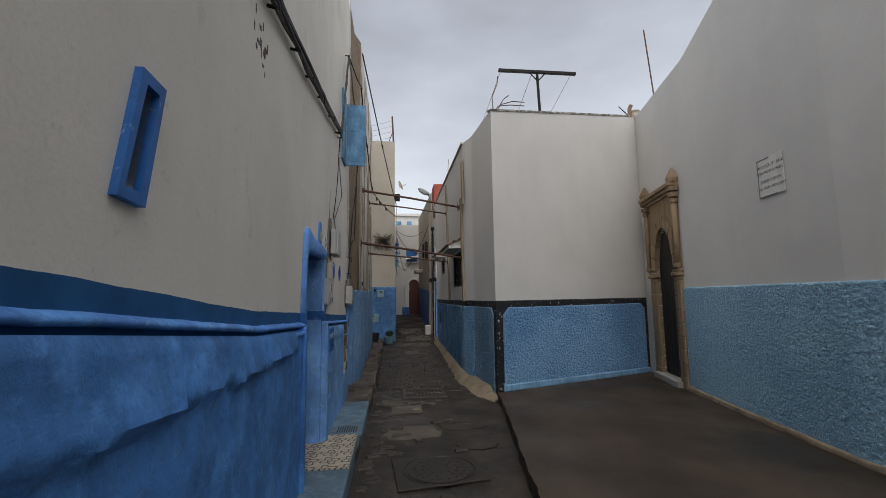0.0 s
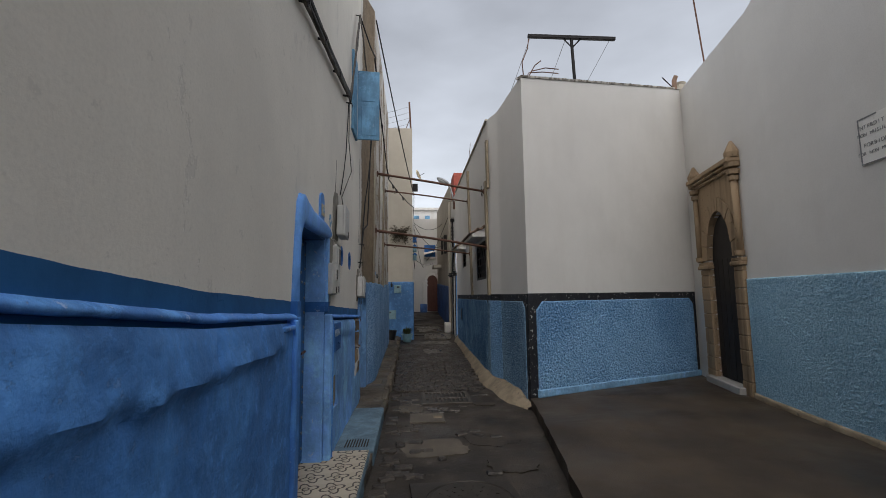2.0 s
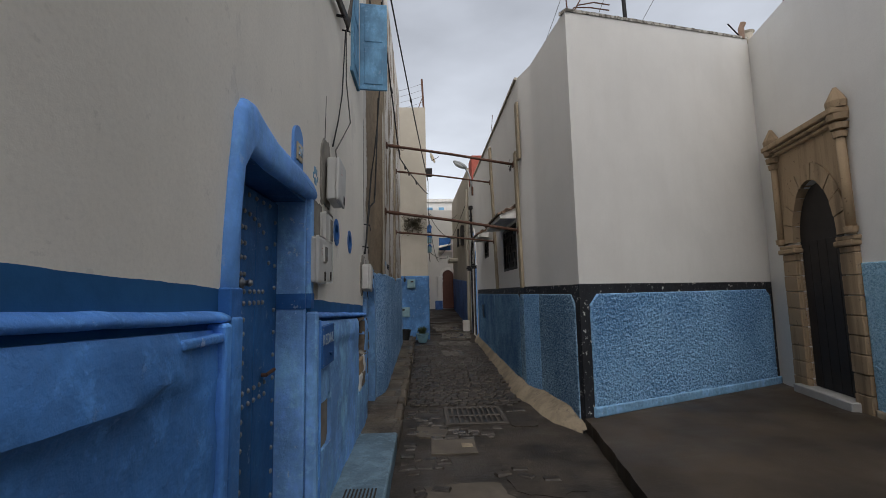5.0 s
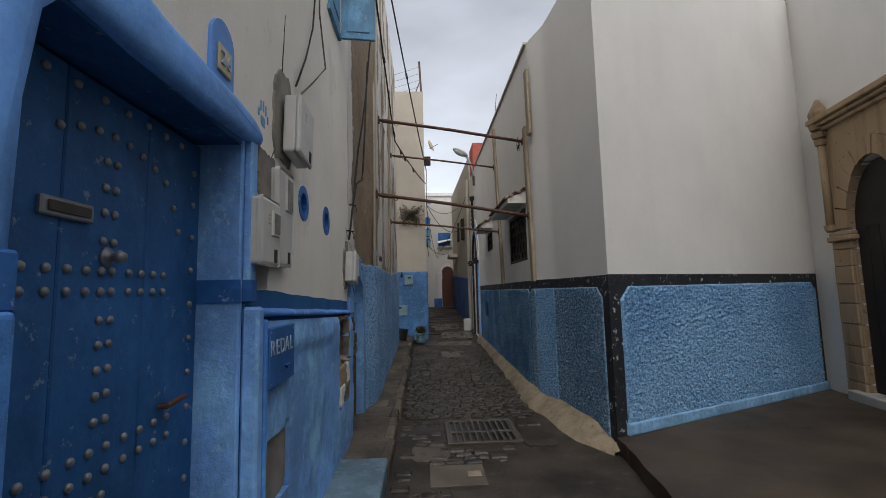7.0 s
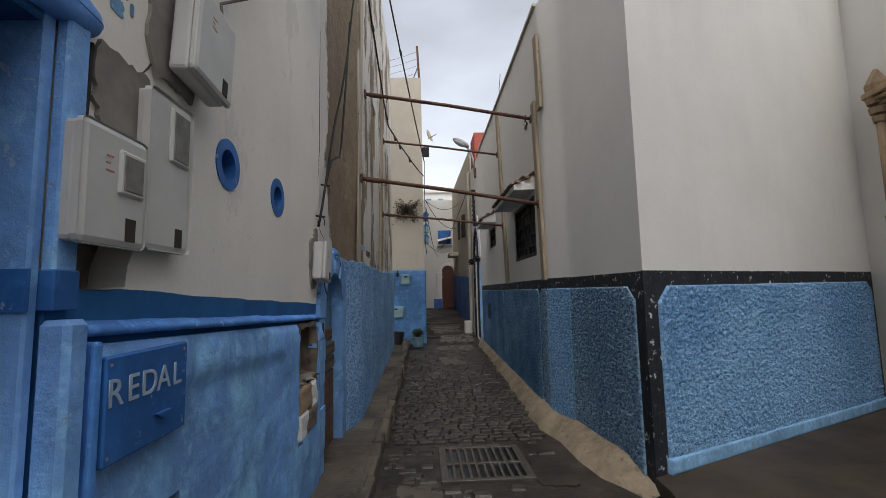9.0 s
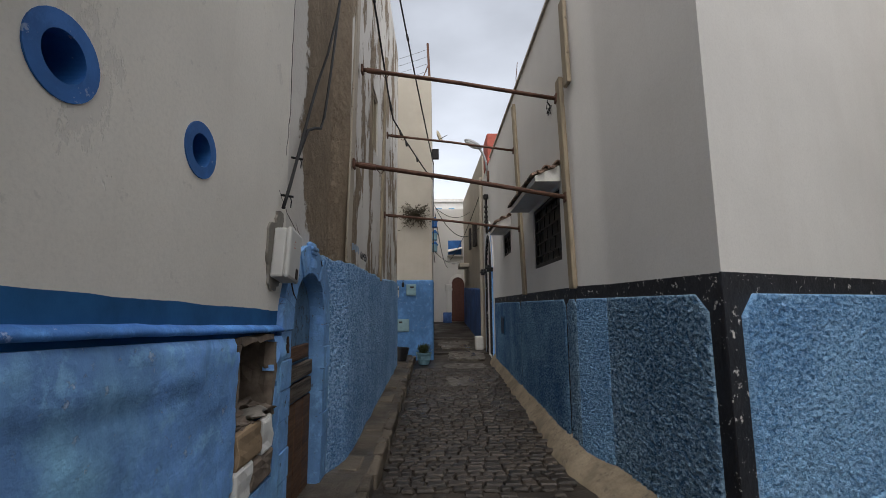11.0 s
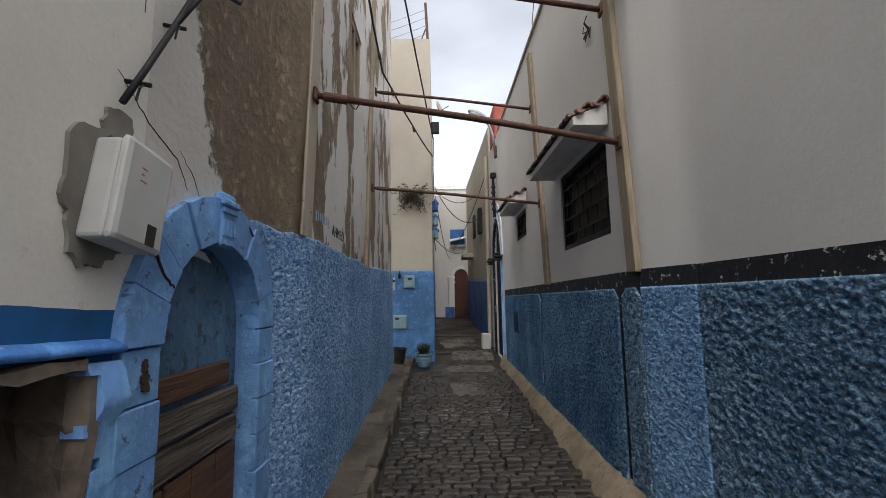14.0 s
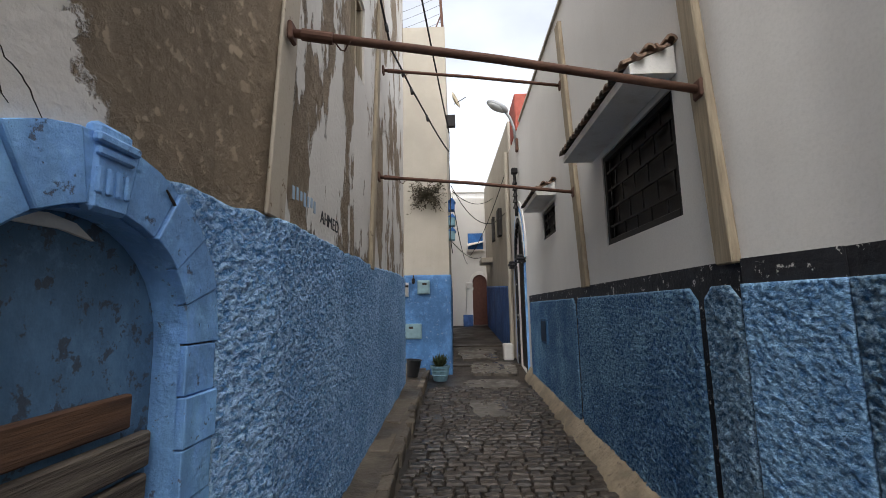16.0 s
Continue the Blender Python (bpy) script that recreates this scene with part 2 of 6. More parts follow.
def box(x0, y0, z0, x1, y1, z1, bevel=0.0, bm=None, segs=1):
    """A box between two corners, with its edges rounded."""
    out = bm or bmesh.new()
    made = bmesh.ops.create_cube(out, size=1.0)["verts"]
    for v in made:
        v.co = Vector(((x0 + x1) / 2 + v.co.x * (x1 - x0), (y0 + y1) / 2 + v.co.y * (y1 - y0), (z0 + z1) / 2 + v.co.z * (z1 - z0)))
    if bevel:
        edges = list({e for v in made for e in v.link_edges})
        bmesh.ops.bevel(out, geom=edges, offset=bevel, segments=segs, affect="EDGES", profile=0.5)
    return out


def tube(points, radius, sides=10, bm=None, caps=True):
    """A round bar along a line of points."""
    out = bm or bmesh.new()
    pts = [Vector(p) for p in points]
    rings = []
    for i, p in enumerate(pts):
        d = (pts[min(i + 1, len(pts) - 1)] - pts[max(i - 1, 0)]).normalized()
        a = d.cross(Vector((0.13, 0.21, 1) if abs(d.z) < 0.9 else (1, 0.1, 0.2))).normalized()
        b = d.cross(a)
        r = radius[i] if isinstance(radius, (list, tuple)) else radius
        rings.append([out.verts.new(p + a * r * math.cos(k * 2 * math.pi / sides) + b * r * math.sin(k * 2 * math.pi / sides)) for k in range(sides)])
    for a, b in zip(rings, rings[1:]):
        for k in range(sides):
            out.faces.new((a[k], a[(k + 1) % sides], b[(k + 1) % sides], b[k]))
    if caps:
        out.faces.new(rings[0][::-1])
        out.faces.new(rings[-1])
    return out


def prism(outline, a, b, bm=None):
    """An outline, given as a function's worth of 3D points, swept from offset a to offset b."""
    out = bm or bmesh.new()
    lo = [out.verts.new(Vector(p) + Vector(a)) for p in outline]
    hi = [out.verts.new(Vector(p) + Vector(b)) for p in outline]
    n = len(lo)
    out.faces.new(lo)
    out.faces.new(hi[::-1])
    for i in range(n):
        out.faces.new((lo[i], lo[(i + 1) % n], hi[(i + 1) % n], hi[i]))
    return out


def extruded(plan, z0, z1, bm=None):
    """A plan outline raised from z0 to z1."""
    return prism([(x, y, 0) for x, y in plan], (0, 0, z0), (0, 0, z1), bm)


def cut(ob, cutters):
    """Cuts openings through a mesh for good."""
    for bm in cutters:
        bmesh.ops.recalc_face_normals(bm, faces=bm.faces)
        me = bpy.data.meshes.new("cutter")
        bm.to_mesh(me)
        bm.free()
        tool = new("cutter", me)
        mod = ob.modifiers.new("cut", "BOOLEAN")
        mod.operation, mod.object, mod.solver = "DIFFERENCE", tool, "EXACT"
        bpy.context.view_layer.update()
        made = bpy.data.meshes.new_from_object(ob.evaluated_get(bpy.context.evaluated_depsgraph_get()))
        ob.modifiers.clear()
        ob.data = made
        bpy.data.objects.remove(tool)
    return ob


def structure(ob, label, category):
    return tagged(ob, label, category, kind="structure")


def arch_yz(y0, y1, z0, spring, rise, n=16, x=0.0, pinch=0.0):
    """An arched outline in a wall that runs along y."""
    c, r = (y0 + y1) / 2, (y1 - y0) / 2
    pts = [(x, y0 + pinch, z0), (x, y1 - pinch, z0)]
    for i in range(n + 1):
        a = math.pi * i / n
        pts.append((x, c + r * math.cos(a), spring + rise * math.sin(a)))
    return pts


def rough_panel(name, at, u_len, z_len, depth, step, material, cuts=(), clip=None, seed=0.0, amp=0.016, top=None, freq=1.0):
    """A sheet of thrown stucco: a fine uneven grid with thickness. at(u, z, d) gives the place d metres proud of the wall."""
    nu, nz = max(2, round(u_len / step)), max(2, round(z_len / step))
    verts, faces, index = [], [], {}
    for i in range(nu + 1):
        for j in range(nz + 1):
            u, z = u_len * i / nu, z_len * j / nz
            z *= top(u) / z_len if top else 1
            p = at(u, z, 0)
            k = noise.noise(Vector((p[0] * 30 + seed, p[1] * 30, p[2] * 38)) * freq) + 0.6 * noise.noise(Vector((p[0] * 60, p[1] * 60 + seed, p[2] * 70)) * freq)
            edge = min(i, nu - i, j, nz - j)
            d = depth + (amp * k if edge > 0 else -0.004)
            index[i, j] = len(verts)
            verts.append(at(u, z, d))
    keep = lambda i, j: clip is None or clip(u_len * (i + 0.5) / nu, z_len * (j + 0.5) / nz)
    for i in range(nu):
        for j in range(nz):
            if keep(i, j):
                faces.append((index[i, j], index[i + 1, j], index[i + 1, j + 1], index[i, j + 1]))
    rim = {}
    for f in faces:
        for a, b in zip(f, f[1:] + f[:1]):
            rim[(min(a, b), max(a, b))] = rim.get((min(a, b), max(a, b)), 0) + 1
    back = {}
    for (a, b), n in rim.items():
        if n == 1:
            for v in (a, b):
                if v not in back:
                    i, j = divmod(v, nz + 1)
                    back[v] = len(verts)
                    zz = z_len * j / nz * (top(u_len * i / nu) / z_len if top else 1)
                    verts.append(at(u_len * i / nu, zz, -0.005))
            faces.append((a, b, back[b], back[a]))
    me = bpy.data.meshes.new(name)
    me.from_pydata(verts, [], faces)
    bm = bmesh.new()
    bm.from_mesh(me)
    bmesh.ops.recalc_face_normals(bm, faces=bm.faces)
    bm.to_mesh(me)
    bm.free()
    me.shade_smooth()
    return part_of(name, me, material)


# ---- large structure ----
def ground_z(y):
    """The height of the lane: flat, then climbing towards the far door."""
    if y < 10:
        return 0.0
    if y < 15:
        return 0.03 * (y - 10)
    return 0.15 + 0.085 * (y - 15)


KERB_X = -0.82
INNER = (5.0, 9.68)


def plaza_edge(y):
    """Where the raised forecourt meets the lane."""
    return float(np.interp(y, (-8, 2, 4.5, 5.6, 6.95, 7.9), (-0.6, 0.25, 0.70, 0.87, 1.1, 1.22))) + (0.03 * noise.noise(Vector((y * 2.2, 3, 0))) + 0.012 * noise.noise(Vector((y * 9, 3, 0))) if y < 7.7 else 0.0)


def plaza_z(x, y):
    return 0.12 - 0.03 * (x - 1.2)


n_ = Nodes("wet_concrete", 0.5, 0.0, 0.35)
c_ = n_.mix(n_.ramp(n_.noise(0.9, 6, 0.6), 0.4, 0.6), (0.055, 0.0395, 0.025), (0.027, 0.0195, 0.013))
c_ = n_.mix(n_.maths("MULTIPLY", n_.ramp(n_.noise(40, 4), 0.5, 0.75), 0.5), c_, (0.060, 0.045, 0.031))
M["concrete"] = n_.done(c_, n_.maths("ADD", n_.noise(3, 3), n_.maths("MULTIPLY", n_.noise(60, 4), 0.4)), 0.4, 0.012, n_.ramp(n_.noise(0.7, 4), 0.35, 0.65, 0.38, 0.8))
n_ = Nodes("worn_lane_paving", 0.55, 0.0, 0.4)
c_ = n_.mix(n_.ramp(n_.noise(1.6, 6, 0.65), 0.4, 0.6), (0.048, 0.0375, 0.028), (0.018, 0.0145, 0.0115))
c_ = n_.mix(n_.maths("MULTIPLY", n_.ramp(n_.noise(9, 6, 0.7), 0.58, 0.7), 0.6), c_, (0.125, 0.104, 0.08))
M["lane"] = n_.done(c_, n_.maths("ADD", n_.noise(5, 5), n_.maths("MULTIPLY", n_.noise(50, 4), 0.35)), 0.6, 0.02, n_.ramp(n_.noise(1.2, 4), 0.35, 0.65, 0.35, 0.8))
n_ = Nodes("cream_cement_footing", 0.85)
c_ = n_.mix(n_.ramp(n_.noise(3.0, 6, 0.65), 0.4, 0.62), (0.33, 0.265, 0.185), (0.20, 0.16, 0.112))
c_ = n_.mix(n_.ramp(n_.noise(14, 6, 0.7), 0.58, 0.66), c_, (0.15, 0.12, 0.09))
M["footing"] = n_.done(c_, n_.noise(18, 6), 0.6, 0.02)
n_ = Nodes("damp_pavement_cement", 0.5, 0.0, 0.4)
c_ = n_.mix(n_.ramp(n_.noise(1.8, 6, 0.65), 0.4, 0.6), (0.115, 0.092, 0.066), (0.052, 0.043, 0.033))
c_ = n_.mix(n_.maths("MULTIPLY", n_.ramp(n_.noise(11, 6, 0.7), 0.56, 0.68), 0.6), c_, (0.17, 0.14, 0.10))
c_ = n_.mix(n_.ramp(n_.noise(5, 7, 0.75), 0.60, 0.64), c_, (0.035, 0.030, 0.024))
M["pavement"] = n_.done(c_, n_.maths("ADD", n_.noise(6, 6, 0.65), n_.maths("MULTIPLY", n_.noise(45, 4), 0.4)), 0.8, 0.02, n_.ramp(n_.noise(1.6, 4), 0.35, 0.65, 0.3, 0.75))
M["far_ground"] = plain("bare_earth", (0.18, 0.15, 0.12), 0.9)

bm = bmesh.new()
bmesh.ops.create_grid(bm, x_segments=2, y_segments=2, size=600)
bmesh.ops.translate(bm, verts=bm.verts, vec=(0, 0, -0.4))
structure(part("ground", bm, M["far_ground"]), "bare brown earth under the old town", "ground")


def sheet(name, x_lo, x_hi, ys, z_of, material, nx=10, thick=0.3, rough=0.012):
    """A paved sheet between two edges, uneven, with thickness."""
    bm = bmesh.new()
    rows = []
    for y in ys:
        a, b = x_lo(y), x_hi(y)
        row = []
        for i in range(nx + 1):
            x = a + (b - a) * i / nx
            z = z_of(x, y) + rough * noise.noise(Vector((x * 3, y * 3, 0)))
            row.append(bm.verts.new((x, y, z)))
        rows.append(row)
    for r, s in zip(rows, rows[1:]):
        for i in range(nx):
            bm.faces.new((r[i], r[i + 1], s[i + 1], s[i]))
    lo = bmesh.ops.extrude_face_region(bm, geom=list(bm.faces))
    bmesh.ops.translate(bm, verts=[v for v in lo["geom"] if isinstance(v, bmesh.types.BMVert)], vec=(0, 0, -thick))
    return part(name, bm, material)


def steps(a, b, d):
    return [a + (b - a) * i / round((b - a) / d) for i in range(round((b - a) / d) + 1)]


lane = structure(sheet("road_lane", lambda y: KERB_X - 0.05, lambda y: max(1.3, 0) if y > 7.8 else plaza_edge(y) + 0.05, steps(-8, 24, 0.1), lambda x, y: ground_z(y) - 0.014 - 0.014 * min(1.0, max(0.0, (y - 9.0) / 0.2)), M["lane"]),
                 "dark wet worn cement lane between whitewashed houses", "road")
structure(sheet("pavement_forecourt", plaza_edge, lambda y: 5.4, steps(-8, 8.0, 0.1) , plaza_z, M["concrete"], 16), "dark wet brown concrete forecourt, slightly raised", "pavement")
structure(sheet("pavement_forecourt", lambda y: 1.2 + (y - 7.82) * 2.02, lambda y: 5.4, steps(8.0, 9.75, 0.25), plaza_z, M["concrete"], 12), "dark wet brown concrete forecourt, slightly raised", "pavement")
structure(sheet("pavement_left", lambda y: -1.35, lambda y: KERB_X + 0.02 * math.sin(y * 2.3), steps(-8, 15.6, 0.15), lambda x, y: ground_z(y) + 0.09 + 0.03 * (-0.82 - x), M["pavement"], 6, rough=0.03), "worn stone and cement pavement beside the blue wall", "pavement")

# House with the studded door
wall_a = part("wall_left_house", box(-1.85, -8, -0.3, -1.2, 8.1, 6.7), M["plaster_a"])
DOOR_Y0, DOOR_Y1, DOOR_TOP = 4.66, 5.71, 2.11


def circle_x(y, z, ry, rz, x0, x1, n=28):
    return prism([(0, y + ry * math.cos(2 * math.pi * i / n), z + rz * math.sin(2 * math.pi * i / n)) for i in range(n)], (x0, 0, 0), (x1, 0, 0))


cut(wall_a, [
    box(-1.62, DOOR_Y0, 0.1, -1.0, DOOR_Y1, DOOR_TOP),
    circle_x(6.54, 1.995, 0.085, 0.085, -1.5, -1.0),
    circle_x(7.15, 1.99, 0.085, 0.085, -1.5, -1.0),
    prism([(0, 2.188, 1.965), (0, 2.262, 1.96), (0, 2.332, 2.292), (0, 2.262, 2.297)], (-1.45, 0, 0), (-1.0, 0, 0)),
    box(-1.5, 7.48, 0.82, -1.0, 7.94, 1.26),
    prism([(0, 5.765, 1.47), (0, 5.90, 1.462), (0, 5.955, 1.475), (0, 5.96, 1.53), (0, 5.99, 1.60), (0, 5.765, 1.60)], (-1.33, 0, 0), (-1.0, 0, 0)),
])
structure(wall_a, "warm white plaster house wall with a dark blue painted stripe", "wall")

# Wall of the house with the arched door, up to the tower house
wall_b = part("wall_left_old_house", extruded([(-1.85, 8.1), (-1.2, 8.1), (-1.2, 9.1), (-1.1, 9.42), (-1.1, 14.4), (-1.85, 14.4)], -0.3, 6.9), M["peeling"])
cut(wall_b, [prism(arch_yz(8.195, 8.955, 0.05, 1.26, 0.38), (-1.55, 0, 0), (-1.0, 0, 0)), box(-1.35, 10.75, 3.45, -1.0, 11.3, 4.25)])
structure(wall_b, "peeling white and brown plaster wall of an old house", "wall")

# Right house: alley wall, bend, corner and the wall that faces the forecourt
BEND_A, BEND_B = Vector((1.115, 9.08)), Vector((1.0, 9.47))


def eased(a, b, c, reach, n=7):
    """A soft turn at b between the runs a-b and b-c."""
    p, q = b + (a - b).normalized() * reach, b + (c - b).normalized() * reach
    return [tuple(p.lerp(b, i / n).lerp(b.lerp(q, i / n), i / n)) for i in range(n + 1)]


BEND = eased(Vector((1.22, 7.82)), BEND_A, BEND_B, 0.09, 7) + eased(BEND_A, BEND_B, Vector((1.0, 12.0)), 0.06)
plan_r = [(1.22, 7.82), INNER, (INNER[0], 16.0), (1.6, 16.0), (1.6, 15.2), (1.0, 15.2)] + BEND[::-1]
bm = extruded(plan_r, -0.3, 4.82)
for v in bm.verts:
    if v.co.z > 4:
        v.co.z += 0.22 * max(0.0, v.co.x - 1.22)
wall_r = part("wall_right_house", bm, M["plaster_r"])
cut(wall_r, [box(0.8, 9.91, 1.86, 1.3, 11.11, 2.62), box(0.8, 12.85, 2.3, 1.3, 13.57, 2.7)])
structure(wall_r, "smooth white plastered house with a low flat roof", "wall")

# Wall behind the forecourt, with the stone doorway
bm = extruded([INNER, (4.42, 7.3), (3.9, 4.6), (2.9, -8), (4.2, -8), (5.8, 7.3), (5.9, 9.68)], -0.3, 5.6)
for v in bm.verts:
    if v.co.z > 4:
        v.co.z += 0.3 * max(0.0, 7.3 - v.co.y) if v.co.y > 0 else 0.9
wall_e = part("wall_forecourt", bm, M["plaster_r"])
EAST_DIR = (Vector((4.42, 7.3, 0)) - Vector((*INNER, 0))).normalized()
EAST_N = Vector((EAST_DIR.y, -EAST_DIR.x, 0))


def east(u, d, z):
    """A place u metres along the forecourt wall from its inner corner, d metres proud of it."""
    p = Vector((*INNER, 0)) + EAST_DIR * u + EAST_N * d
    return (p.x, p.y, z)


def arch_east(u0, u1, z0, spring, rise, d, n=18, lobe=0.0):
    c, r = (u0 + u1) / 2, (u1 - u0) / 2
    pts = [east(u0 + lobe, d, z0), east(u1 - lobe, d, z0)]
    if lobe:
        pts += [east(u1 - lobe, d, spring)]
    pts += [east(c + r * math.cos(math.pi * i / n), d, spring + (0.1 if lobe else 0) + rise * math.sin(math.pi * i / n)) for i in range(n + 1)]
    if lobe:
        pts += [east(u0 + lobe, d, spring)]
    return pts


cut(wall_e, [prism(arch_east(0.76, 1.69, 0.12, 2.0, 0.8, 0.0, lobe=0.05), EAST_N * 0.3, EAST_N * -0.16)])
structure(wall_e, "tall white plastered wall closing the forecourt", "wall")

# Tower house and the far lane
tower = part("wall_tower_house", box(-3.0, 15.6, -0.3, -0.38, 22.6, 7.1), M["plaster_t"])
structure(tower, "tall narrow cream plastered house end", "wall")
far = part("wall_far_end", box(-2.5, 22.6, 0.3, 4.0, 23.2, 5.3), M["plaster_r"])
structure(far, "white house closing the far end of the lane", "wall")
far_r = part("wall_right_far", extruded([(1.0, 16.9), (0.85, 22.6), (4.0, 22.6), (4.0, 16.9)], -0.3, 5.6), M["plaster_t"])
structure(far_r, "cream plastered house further along the lane", "wall")
back = part("wall_behind", box(-4, -9, -0.3, 6, -8, 6), M["plaster_t"])
structure(back, "plain white wall closing the lane behind", "wall")

# Blue limewashed dado with its rounded ledge along the studded-door house
def dado_top(y):
    return 1.55 - 0.045 * (y - 4.5) + 0.045 * max(0.0, 3.4 - y) - 0.115


def dado_a(name, y0, y1, material, bulge, holes=()):
    """Layered plaster: a swollen upper coat with a ragged lower edge under a rounded ledge."""
    bm = bmesh.new()
    zs = [-1.6 + 0.03 * i for i in range(53)]
    ledge = [(-0.03, -0.020), (0.034, -0.020), (0.041, -0.016), (0.044, -0.008), (0.040, 0.001), (0.028, 0.009), (0.012, 0.016), (-0.03, 0.022)]
    rows = []
    for y in steps(y0, y1, 0.03 if y1 - y0 < 5 else 0.035):
        row = [bm.verts.new((-1.23, y, dado_top(y) - 1.6))]
        course = (y - 3.44) / 0.47 + 0.12 * noise.noise(Vector((y * 1.1, 7, 0)))
        block, seam = math.floor(course), course % 1.0
        low = -0.20 - 0.06 * min(2.4, max(0.0, 4.3 - y)) - 0.04 * noise.noise(Vector((block * 3.7, 0.5, 1))) + 0.03 * noise.noise(Vector((y * 7, 0, 1)))
        proud = (0.85 + 0.6 * noise.noise(Vector((block * 5.3, 2.5, 4)))) * (min(1.0, max(0.12, (4.5 - y) / 0.3)) if y1 < 5 else 1.0)
        for z in zs:
            k = min(1.0, max(0.0, (z - low) / 0.045)) * proud * (0.25 + 0.75 * min(1.0, max(0.0, (-0.07 - z) / (-0.07 - low))) ** 1.3)
            lump = 0.007 * noise.noise(Vector((y * 1.7, z * 2.4, 3))) + 0.008 * noise.noise(Vector((y * 5, z * 7, 8))) + 0.005 * noise.noise(Vector((y * 13, z * 19, 2)))
            joint = -0.014 if z > -0.05 else (-0.016 * max(0.0, 1 - abs(seam - 0.06) / 0.06) if z > low - 0.02 else 0.0)
            row.append(bm.verts.new((-1.2 + 0.035 + bulge * k + lump + joint, y, dado_top(y) + z)))
        rows.append(row)
    for r, s in zip(rows, rows[1:]):
        for i in range(len(r) - 1):
            c = (r[i].co + s[i + 1].co) / 2
            if any(a < c.y + 0.03 * noise.noise(c * 14) < b and lo < c.z + 0.03 * noise.noise(c * 11) < hi for a, b, lo, hi in holes):
                continue
            bm.faces.new((r[i], r[i + 1], s[i + 1], s[i]))
    rim = [e for e in bm.edges if len(e.link_faces) == 1]
    skin = bmesh.ops.extrude_edge_only(bm, edges=rim)
    for v in skin["geom"]:
        if isinstance(v, bmesh.types.BMVert):
            v.co.x = -1.225
    ob = part(name, bm, material, smooth=True)
    ob.data.set_sharp_from_angle(angle=radians(38))
    structure(ob, "thick lumpy blue limewashed dado below a rounded ledge", "dado")
    bm = bmesh.new()
    rows = []
    for y in steps(y0, y1, 0.05):
        wob = 0.006 * noise.noise(Vector((y * 3, 0, 5))) + 0.005 * noise.noise(Vector((y * 11, 0, 5)))
        rows.append([bm.verts.new((-1.2 + d + (wob if d > 0 else 0), y, dado_top(y) + z + wob * 0.6)) for d, z in ledge])
    for r, s in zip(rows, rows[1:]):
        for i in range(len(ledge)):
            bm.faces.new((r[i], r[(i + 1) % len(ledge)], s[(i + 1) % len(ledge)], s[i]))
    bm.faces.new(rows[0])
    bm.faces.new(rows[-1][::-1])
    structure(part("trim_ledge", bm, M["blue_ledge"], smooth=True), "rubbed lighter blue rounded plaster ledge", "ledge")
    return ob


dado_a("trim_dado_near", -8, 4.60, M["blue_a"], 0.055)
structure(part("trim_dado_frame", box(-1.21, 4.53, 0.1, -1.138, 4.575, dado_top(4.55) - 0.02, 0.012, segs=3), M["blue_ledge"]), "rubbed blue upright moulding at the end of the dado", "moulding")
structure(part("trim_dado_frame", box(-1.21, 4.30, dado_top(4.4) - 0.085, -1.142, 4.53, dado_top(4.4) - 0.055, 0.010, segs=3), M["blue_ledge"]), "rubbed blue moulding under the ledge", "moulding")
dado_2 = dado_a("trim_dado_door", 5.78, 8.03, M["blue_b"], 0.03, [(7.48, 7.94, 0.52, 1.275), (5.86, 6.20, 0.52, 0.82)])

structure(part("trim_dado_frame", box(-1.21, 5.772, 0.1, -1.134, 5.80, 1.345, 0.009, segs=3), M["blue_ledge"]), "rubbed blue upright moulding beside the door pillar", "moulding")

# Rough stucco dados
RDADO = 1.5
front_dir = (Vector((*INNER, 0)) - Vector((1.22, 7.82, 0)))
front_len = front_dir.length
front_dir.normalize()
front_n = Vector((front_dir.y, -front_dir.x, 0))


def at_front(u, z, d):
    p = Vector((1.22, 7.82, 0)) + front_dir * u + front_n * d
    return (p.x, p.y, z)


bend_dir = (Vector((*BEND_A, 0)) - Vector((1.22, 7.82, 0)))
bend_len = bend_dir.length
bend_dir.normalize()
bend_n = Vector((-bend_dir.y, bend_dir.x, 0))


def at_bend(u, z, d):
    p = Vector((1.22, 7.82, 0)) + bend_dir * u + bend_n * d
    return (p.x, p.y, z)


def cornered(u0, u1, top, c):
    """The upper edge of a panel whose two upper corners are cut off."""
    return lambda u: top - max(0.0, c - (u - u0), c - (u1 - u))


fl = front_len - 0.28
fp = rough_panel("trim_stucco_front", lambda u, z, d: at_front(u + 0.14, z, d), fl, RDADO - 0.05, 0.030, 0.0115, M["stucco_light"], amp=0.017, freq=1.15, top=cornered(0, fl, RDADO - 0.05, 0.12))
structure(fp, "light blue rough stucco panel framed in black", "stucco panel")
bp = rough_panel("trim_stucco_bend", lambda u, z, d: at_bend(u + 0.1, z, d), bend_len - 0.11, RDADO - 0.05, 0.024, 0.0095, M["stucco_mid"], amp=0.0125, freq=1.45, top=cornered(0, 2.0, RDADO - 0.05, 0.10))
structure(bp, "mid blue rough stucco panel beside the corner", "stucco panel")
